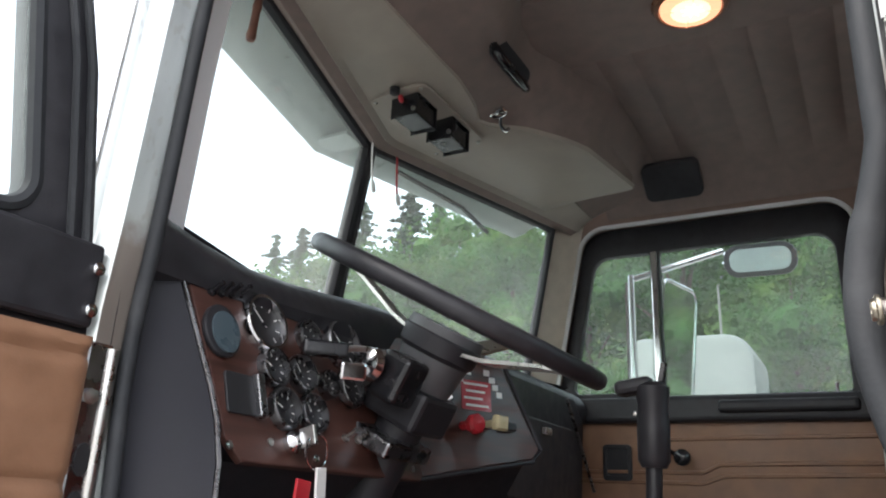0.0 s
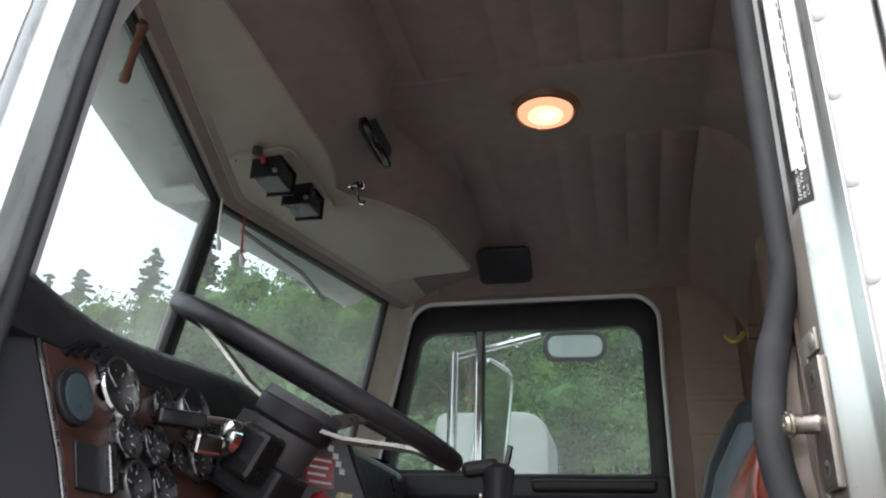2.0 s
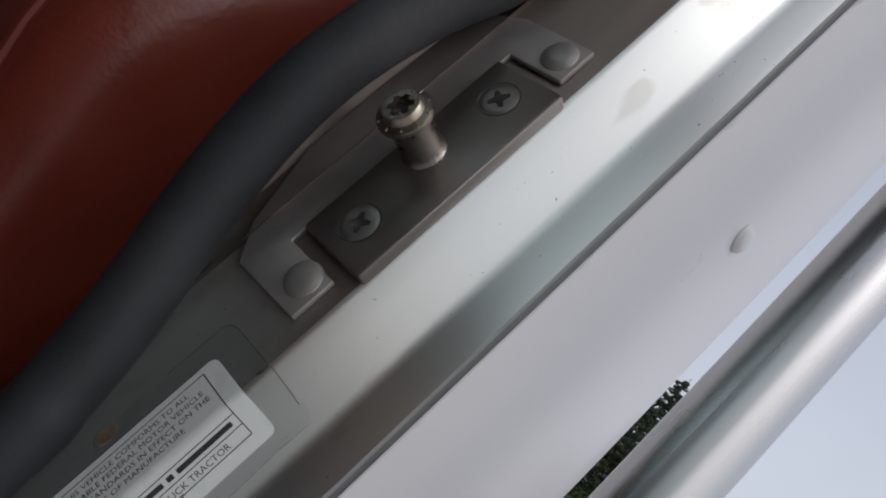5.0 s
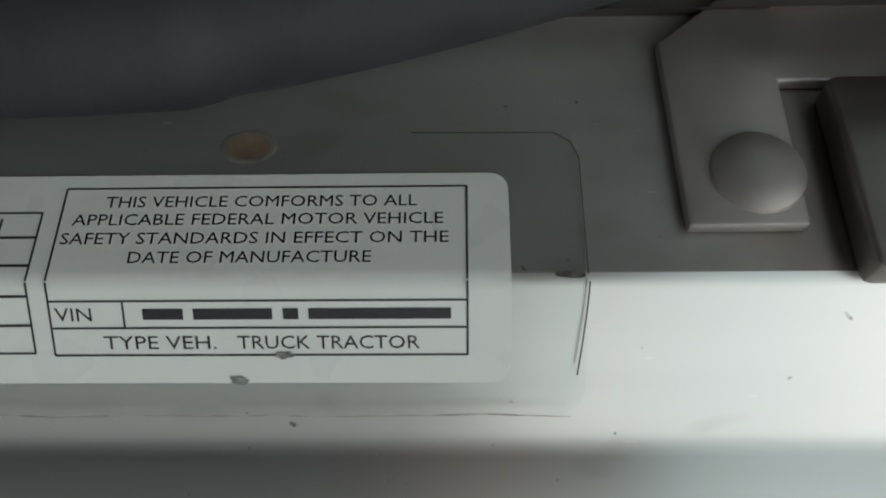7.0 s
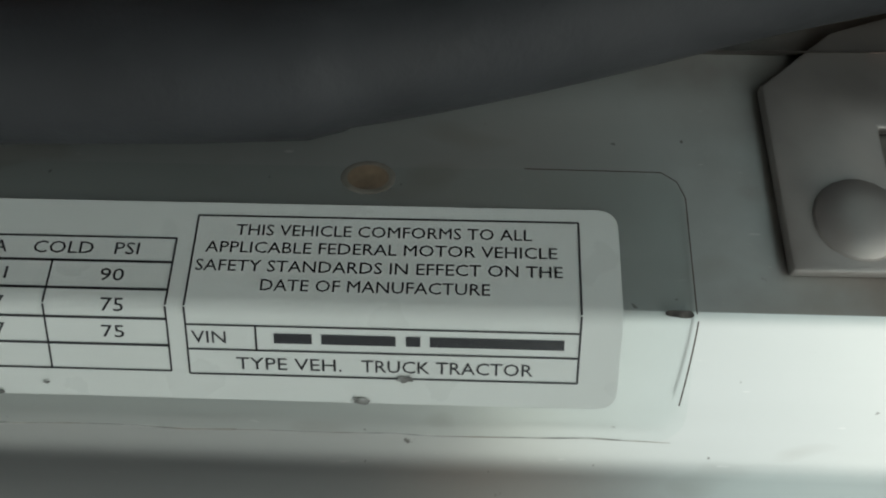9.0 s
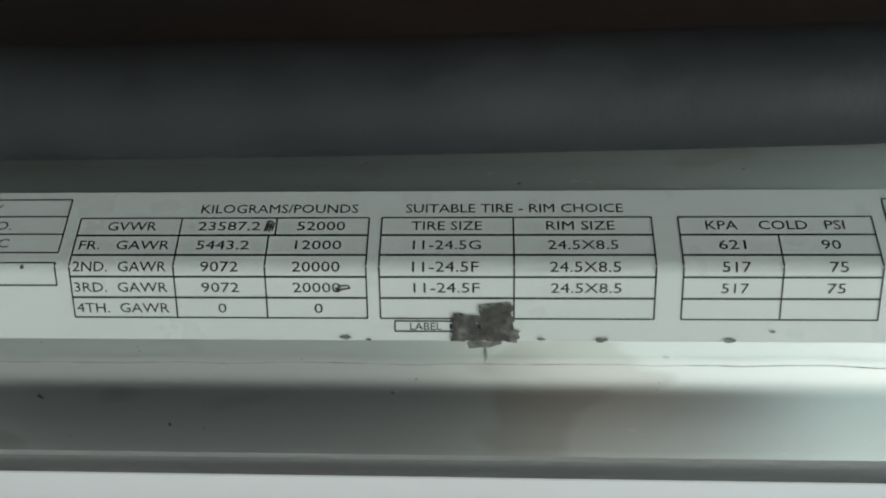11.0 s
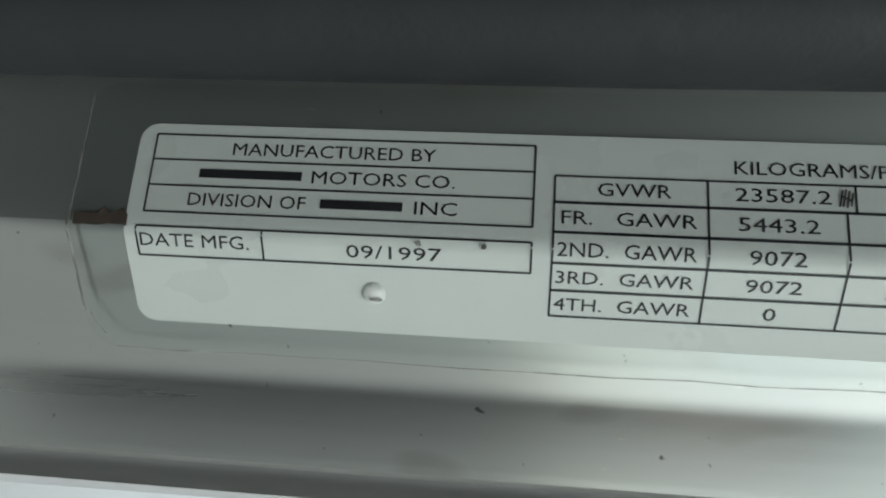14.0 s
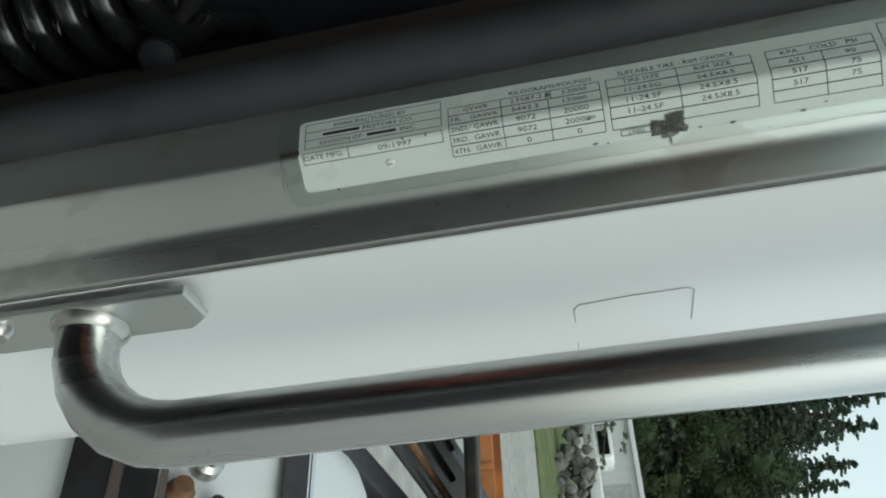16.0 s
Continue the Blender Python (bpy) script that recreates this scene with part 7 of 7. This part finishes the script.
part("plate", slab([(-0.42, -0.36), (0.25, -0.42), (0.42, -0.20), (0.10, -0.06), (0.10, 0.06), (0.42, 0.20), (0.25, 0.42), (-0.42, 0.36)], 0.05, pose(2.72, 0.85, 1.08, 0, 9, 0), bevel=0.012), mat("greasy black steel", (0.03, 0.028, 0.026), 0.35, 0.3, 0.4, 12, 0.002, 30, (1, 1, 1), (0.10, 0.055, 0.03), 3, 0.8), fw, "black plate")
for y in (0.60, 1.10):
    part("pedestal", new_box((2.56, y - 0.05, 0.94), (2.90, y + 0.05, 1.09), None, 0.01), BLACK, fw)
hs = thing("air_hose_bundle", (0.6, 0.75, 0.98), "dark and red air hoses hanging between cab and frame", "hoses")
for k, (mt_, y) in enumerate(((BLACK, 0.62), (RUSTED, 0.70), (BLACK, 0.80), (BLACK, 0.92))):
    part("hose", new_tube(smooth_line([(0.26, y, 1.35), (0.48, y + 0.03, 1.12), (0.85, y + 0.05, 1.0), (1.35, y + 0.02, 1.04), (2.2, y + 0.06, 1.0), (2.65, y, 1.03)], 5), 0.016, 8), mt_, hs, smooth=True)

# ---- ground ----
bm = bmesh.new()
bmesh.ops.create_grid(bm, x_segments=60, y_segments=60, size=900)
for v in bm.verts:
    d = math.hypot(v.co.x, v.co.y)
    v.co.z = 0.0 if d < 90 else min(14.0, (d - 90) * 0.05) + 1.2 * noise.noise(v.co * 0.02)
ground = solo("ground", bm, GRAVEL, "pale worn gravel lot", "ground", True, "structure")
solo("grass_strip", new_box((17, 4.2, 0.0), (33, 45, 0.05), None, 0.02), GRASS, "rough grass strip beyond the lot", "grass", kind="structure")
bm = bmesh.new()
for k in range(110):
    a, r = random.uniform(0, 6.28), random.uniform(0, 1.8)
    s_ = random.uniform(0.08, 0.24)
    vs = bmesh.ops.create_icosphere(bm, subdivisions=1, radius=s_)["verts"]
    o = Vector((24 + r * math.cos(a) * 1.2, 8.0 + r * math.sin(a) * 2.5, 0.1 + max(0, 1.1 - r * 0.6) * random.random()))
    for v in vs:
        v.co = o + v.co * (0.7 + 0.6 * random.random())
solo("rubble_pile", bm, mat("rubble", (0.15, 0.145, 0.13), 0.9, 0, 0.5, 3, 0.01, 20, (1, 1, 1), (0.09, 0.075, 0.065), 1.0, 0.8), "pile of dark rubble at the grass edge", "rubble", kind="stuff")


def pickup(name, x, y, rz, paint, label, long=5.2):
    """A plain light truck, nose towards its own +x."""
    v = thing(name, (x, y, 0), label, "truck")
    M = pose(x, y, 0, 0, 0, rz)
    def P(lo, hi, bev, mt_, nm, lb=""):
        return part(nm, new_box(lo, hi, M, bev, 3), mt_, v, lb, True)
    P((-long / 2, -0.95, 0.55), (long / 2, 0.95, 1.12), 0.10, paint, "body", "painted lower body")
    P((-0.6, -0.88, 1.08), (1.1, 0.88, 1.85), 0.20, paint, "cab_top", "painted cab")
    P((long / 2 - 0.05, -0.8, 0.45), (long / 2 + 0.1, 0.8, 0.70), 0.05, CHROME, "bumper")
    for sy in (-1, 1):
        P((-0.4, sy * 0.885 - 0.01, 1.20), (0.75, sy * 0.885 + 0.01, 1.68), 0.005, BLACK_GLOSS, "side_window", "dark window")
        for wx in (-long * 0.32, long * 0.32):
            w = part("wheel", new_lathe([(0.2, -0.12), (0.36, -0.12), (0.38, -0.08), (0.38, 0.08), (0.36, 0.12), (0.2, 0.12)], M @ Vector((wx, sy * 0.86, 0.38)), M.to_3x3() @ Vector((0, 1, 0)), 24), RUBBER, v, "black tyre", True)
            part("rim", new_lathe([(0.21, -0.05), (0.18, 0.06), (0.0, 0.08)], M @ Vector((wx, sy * 0.90, 0.38)), M.to_3x3() @ Vector((0, sy, 0)), 20), STEEL, w, "steel rim", True)
        part("head_lamp", new_box((long / 2 - 0.02, sy * 0.62 - 0.14, 0.80), (long / 2 + 0.02, sy * 0.62 + 0.14, 0.98), M, 0.03), LABEL_WHITE, v, "clear head lamp")
    P((1.02, -0.75, 1.15), (1.13, 0.75, 1.72), 0.02, BLACK_GLOSS, "windscreen", "dark windscreen")
    return v


WHITE_CAR = mat("white car paint", (0.78, 0.79, 0.79), 0.25, 0, 0.03, 6, 0, 30, (1, 1, 1), (0.7, 0.7, 0.7), 1.5, 0.5, coat=0.5)
pickup("white_pickup", 36.0, 12.6, 88, WHITE_CAR, "white pickup parked beyond the grass strip")
bt = thing("box_truck", (40, 4, 0), "white box truck with an orange lamp parked far behind", "truck")
part("box", new_box((38.5, 0.6, 0.9), (40.5, 5.0, 2.7), None, 0.05), WHITE_CAR, bt, "white cargo box")
part("cab", new_box((38.6, 5.1, 0.7), (40.4, 6.8, 2.1), None, 0.2, 3), WHITE_CAR, bt, "white cab", True)
part("window", new_box((38.57, 5.4, 1.4), (38.60, 6.4, 1.95), None, 0.005), BLACK_GLOSS, bt, "dark window")
part("door", new_box((38.46, 1.2, 1.0), (38.50, 2.6, 2.3), None, 0.01), mat("dark doorway", (0.04, 0.04, 0.045), 0.6), bt, "dark side door")
part("lamp", new_box((38.46, 4.3, 2.35), (38.50, 4.7, 2.6), None, 0.005), mat("orange lamp", (0.7, 0.2, 0.03), 0.4), bt, "orange lamp")
for y in (1.3, 4.0, 6.0):
    part("wheel", new_lathe([(0.2, -0.15), (0.45, -0.15), (0.47, -0.1), (0.47, 0.1), (0.45, 0.15), (0.2, 0.15)], (38.7, y, 0.47), (1, 0, 0), 20), RUBBER, bt, "black tyre", True)
bd = thing("pale_building", (62, 35, 0), "long low pale metal building before the trees", "building")
part("wall", new_box((60, 13, 0), (70, 65, 3.4), None, 0.03), mat("pale siding", (0.62, 0.63, 0.61), 0.6, 0, 0.06, 3, 0, 20, (1, 6, 1), (0.52, 0.53, 0.52), 0.3, 0.5), bd, "pale corrugated wall")
part("roof", new_box((59.6, 12.6, 3.4), (70.4, 65.4, 3.75), None, 0.05), PAINT, bd, "pale roof edge")
for y in (15, 24, 34, 46):
    part("door", new_box((59.94, y, 0.1), (60.0, y + 3.5, 2.9), None, 0.01), mat("grey shutter", (0.42, 0.43, 0.43), 0.6), bd, "grey roller door")
pl = thing("orange_container", (9.2, 3.0, 0), "low weathered orange steel bin in the lot", "bin")
RUSTY = mat("rusty orange paint", (0.42, 0.16, 0.05), 0.6, 0, 0.25, 3, 0.002, 20, (1, 1, 1), (0.22, 0.08, 0.03), 0.9, 0.8)
for lo, hi in (((8.8, 2.2, 0.0), (8.84, 4.4, 0.26)), ((9.5, 2.2, 0.0), (9.54, 4.4, 0.26)), ((8.8, 2.2, 0.0), (9.54, 2.24, 0.26)), ((8.8, 4.36, 0.0), (9.54, 4.4, 0.26))):
    part("side", new_box(lo, hi, None, 0.005), RUSTY, pl, "orange side")
part("bottom", new_box((8.8, 2.2, 0.01), (9.54, 4.4, 0.05)), RUSTY, pl)
for k in range(4):
    part("rib", new_box((8.76, 2.35 + 0.6 * k, 0.0), (8.80, 2.42 + 0.6 * k, 0.24), None, 0.01), RUSTY, pl)

# White camper body standing beside the passenger side.
cp = thing("camper", (-1.2, 4.6, 0), "white camper body parked beyond the passenger door", "camper")
# White gelcoat set dark: the shade it stands in is put into its colour.
part("shell", slab(rounded(-1.135, 0.75, -0.54, 2.655, (0.14, 0.06, 0.05, 0.05), 6), 0.5, plane((0, 3.96, 0), (1, 0, 0), (0, 0, 1)), bevel=0.03), mat("shaded gelcoat", (0.175, 0.197, 0.19), 0.5, 0, 0.04, 3, 0, 30, (1, 1, 1), (0.15, 0.17, 0.163), 0.8, 0.5), cp, "white rounded shell, its colour darkened for shade", True)
part("seam", new_tube([(-0.95, 3.448, 0.8), (-0.95, 3.448, 2.20)], 0.006, 6), STEEL, cp)
part("trim", new_box((-1.10, 3.44, 1.6), (-0.55, 3.455, 1.64)), STEEL, cp)
for x in (-0.82,):
    part("wheel", new_lathe([(0.2, -0.12), (0.36, -0.12), (0.38, -0.08), (0.38, 0.08), (0.36, 0.12), (0.2, 0.12)], (x, 3.75, 0.38), (0, 1, 0), 24), RUBBER, cp, "black tyre", True)
part("floor_frame", new_box((-1.10, 3.6, 0.5), (-0.55, 3.9, 0.76)), BLACK, cp)
solo("utility_pole", new_tube([(-3.49, 21.0, 0), (-3.49, 21.0, 7.98)], [0.055, 0.03], 8), mat("weathered pole", (0.20, 0.205, 0.195), 0.8, 0, 0.15, 6), "pale weathered utility pole among the trees", "pole", True)


# ---- trees ----
def core_shape():
    """A rough twenty-sided lump, for the dense inside of a clump."""
    b = bmesh.new()
    bmesh.ops.create_icosphere(b, subdivisions=2, radius=1)
    out = ([v.co.copy() for v in b.verts], [tuple(v.index for v in f.verts) for f in b.faces])
    b.free()
    return out


CORE_V, CORE_F = core_shape()


def leaf_clumps(rnd, spots, size, n, core=0.0):
    """Many small tilted leaf blades round spots, with a dense knobbly inside, as one mesh."""
    verts, faces = [], []
    for c, r in spots:
        if core:
            k = len(verts)
            o = Vector((rnd.uniform(0, 50), rnd.uniform(0, 50), 0))
            verts += [c + v * r * core * (0.75 + 0.75 * noise.noise(v * 1.6 + o)) for v in CORE_V]
            faces += [tuple(i + k for i in f) for f in CORE_F]
        for _ in range(n):
            d = Vector((rnd.gauss(0, 1), rnd.gauss(0, 1), rnd.gauss(0, 0.8)))
            d = d.normalized() * r * (rnd.uniform(0.50, 1.15) if core else rnd.random() ** 0.4)
            p = c + d
            face = d.normalized() + 0.45 * Vector((rnd.gauss(0, 1), rnd.gauss(0, 1), rnd.gauss(0, 1)))
            a = face.cross(Vector((rnd.gauss(0, 1), rnd.gauss(0, 1), rnd.gauss(0, 1)))).normalized()
            b = face.cross(a).normalized()
            s = size * rnd.uniform(0.6, 1.3)
            k = len(verts)
            verts += [p - a * s, p - b * s * 0.6, p + a * s, p + b * s * 0.6]
            faces.append((k, k + 1, k + 2, k + 3))
    me = bpy.data.meshes.new("crown")
    me.from_pydata([tuple(v) for v in verts], [], faces)
    return me


def broadleaf(seed, h, leaf, label):
    rnd = random.Random(seed)
    t = thing("broadleaf_tree", (0, 0, 0), label, "tree", group="broadleaf trees")
    bm = new_tube([(0, 0, -0.3), (0.05, 0.02, h * 0.3), (-0.1, 0.1, h * 0.65), (0.0, 0.0, h * 0.9)], [0.24, 0.19, 0.12, 0.04], 8)
    spots = []
    for k in range(42):
        z = h * (0.06 + 0.88 * rnd.random())
        w = h * 0.30 * math.sin(math.pi * min(0.97, (z / h) ** 0.75)) ** 0.8
        a = rnd.uniform(0, 6.28)
        q = w * rnd.uniform(0.35, 1.0)
        c = Vector((q * math.cos(a), q * math.sin(a), z))
        spots.append((c, h * rnd.uniform(0.075, 0.125)))
        if k < 14:
            tube(bm, [(0, 0, z * 0.75), c * 0.5 + Vector((0, 0, z * 0.40)), c], [0.07, 0.045, 0.015], 5)
    part("trunk", bm, BARK, t, "tapered trunk with limbs", True)
    me = leaf_clumps(rnd, spots, 0.095, 420, 0.55)
    me.materials.append(leaf)
    cr = new("crown", me)
    cr.parent = t
    return t


def conifer(seed, h):
    rnd = random.Random(seed)
    t = thing("conifer_tree", (0, 0, 0), "dark pointed conifer with drooping ragged branches", "tree", group="conifers")
    bm = new_tube([(0, 0, -0.3), (0, 0, h * 0.5), (0, 0, h)], [0.25, 0.14, 0.015], 8)
    spots, heart = [], [(Vector((0, 0, h * f)), 0.30 * h * 0.17 * (1 - f) ** 0.95 + 0.02) for f in (0.10, 0.14, 0.18, 0.22, 0.26, 0.30, 0.34, 0.38, 0.42, 0.46, 0.50, 0.54, 0.58, 0.62, 0.66, 0.70, 0.74, 0.78)]
    z = h * 0.08
    while z < h * 0.99:
        w = (h * 0.17) * (1 - z / h) ** 0.85 + 0.08
        for _ in range(8):
            a = rnd.uniform(0, 6.28)
            q = w * rnd.uniform(0.30, 1.30) * (0.95 + 0.75 * noise.noise(Vector((2.0 * math.cos(a), 2.0 * math.sin(a) + seed, 9.0 * z / h))))
            lift = rnd.uniform(-0.018, 0.018) * h
            end = Vector((q * math.cos(a), q * math.sin(a), z + lift - q * 0.28))
            if q > 0.5:
                tube(bm, [(0, 0, z + lift), tuple(end)], [0.035, 0.008], 4)
            for f in (0.35, 0.7, 1.0):
                spots.append((Vector((end.x * f, end.y * f, z + lift - q * 0.28 * f)), 0.07 + 0.17 * q * (1.15 - f)))
        z += h * 0.019
    part("trunk", bm, BARK, t, "straight trunk with thin branches", True)
    me = leaf_clumps(rnd, spots, 0.075, 24)
    inner = leaf_clumps(rnd, heart, 0.1, 90, 0.75)
    inner.materials.append(NEEDLES)
    inner.name = "inner_needles"
    me.materials.append(NEEDLES)
    cr = new("crown", me)
    cr.parent = t
    co_ = new("inner_crown", inner)
    co_.parent = t
    return t


rnd = random.Random(7)
kinds_b = [broadleaf(11 + k, 12.0 + k, LEAF, "leafy green broadleaf tree with an uneven crown at the lot's edge") for k in range(3)]
kinds_d = [broadleaf(21, 12.0, SHADED_LEAF, "broadleaf tree with leaves coloured darker for shade behind the yard building")]
kinds_c = [conifer(31 + k, 15.0 + 2 * k) for k in range(3)]


def place(master, az, dist, top, z0=0.0):
    """A tree in a direction (degrees from +y towards +x) whose top stands at that elevation."""
    x, y = dist * math.sin(radians(az)), dist * math.cos(radians(az))
    h = 1.77 + dist * math.tan(radians(top)) - z0
    own = {kinds_b[0]: 12.0, kinds_b[1]: 13.0, kinds_b[2]: 14.0, kinds_d[0]: 12.0, kinds_c[0]: 15.0, kinds_c[1]: 17.0, kinds_c[2]: 19.0}[master]
    s = h / own
    ob = copy_thing(master, pose(x, y, z0, 0, 0, rnd.uniform(0, 360)))
    wide = 1.35 if master in kinds_c else 1.0
    ob.scale = (s * wide * rnd.uniform(0.85, 1.15), s * wide * rnd.uniform(0.85, 1.15), s)
    return ob


def skyline(az):
    return float(np.interp(az, [-75, -60, -45, -40, -36, -32, -28, -20, -10, 0, 10, 16, 20, 30, 45, 57, 63, 67, 70, 74, 77, 84, 96], [10, 13, 18, 20, 21.5, 23.5, 25, 26, 27, 27, 25, 22.5, 23.5, 24, 25.5, 28, 27.5, 20.5, 17.5, 16, 14.5, 11, 10]))


az = -72.0
while az < 52:
    top = skyline(az)
    place(rnd.choice(kinds_b), az + rnd.uniform(-1, 1), rnd.uniform(24, 29), top * rnd.uniform(0.60, 0.86))
    place(rnd.choice(kinds_b), az + rnd.uniform(-1, 1), rnd.uniform(32, 37), top * rnd.uniform(0.78, 0.97))
    if rnd.random() < (0.85 if az < -28 or az > 10 else 0.4):
        place(rnd.choice(kinds_c), az + rnd.uniform(-1.5, 1.5), rnd.uniform(36, 42), top * rnd.uniform(0.92, 1.04))
    az += 3.6
az = 52.0
while az < 98:
    top = skyline(az)
    far = 33 if az < 64 else 82
    place(rnd.choice(kinds_c), az + rnd.uniform(-0.5, 0.5), far + rnd.uniform(0, 6), top * rnd.uniform(0.90, 1.03))
    place(rnd.choice(kinds_c), az + rnd.uniform(-0.5, 0.5), far - rnd.uniform(3, 6), top * rnd.uniform(0.70, 0.88))
    if az > 64:
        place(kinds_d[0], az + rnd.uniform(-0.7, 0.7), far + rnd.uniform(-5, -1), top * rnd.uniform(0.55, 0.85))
    az += 2.2 if az < 66 else 1.7
for master in kinds_b + kinds_c + kinds_d:
    master.matrix_world = Matrix.Translation((rnd.uniform(-30, -60), rnd.uniform(30, 60), 0))
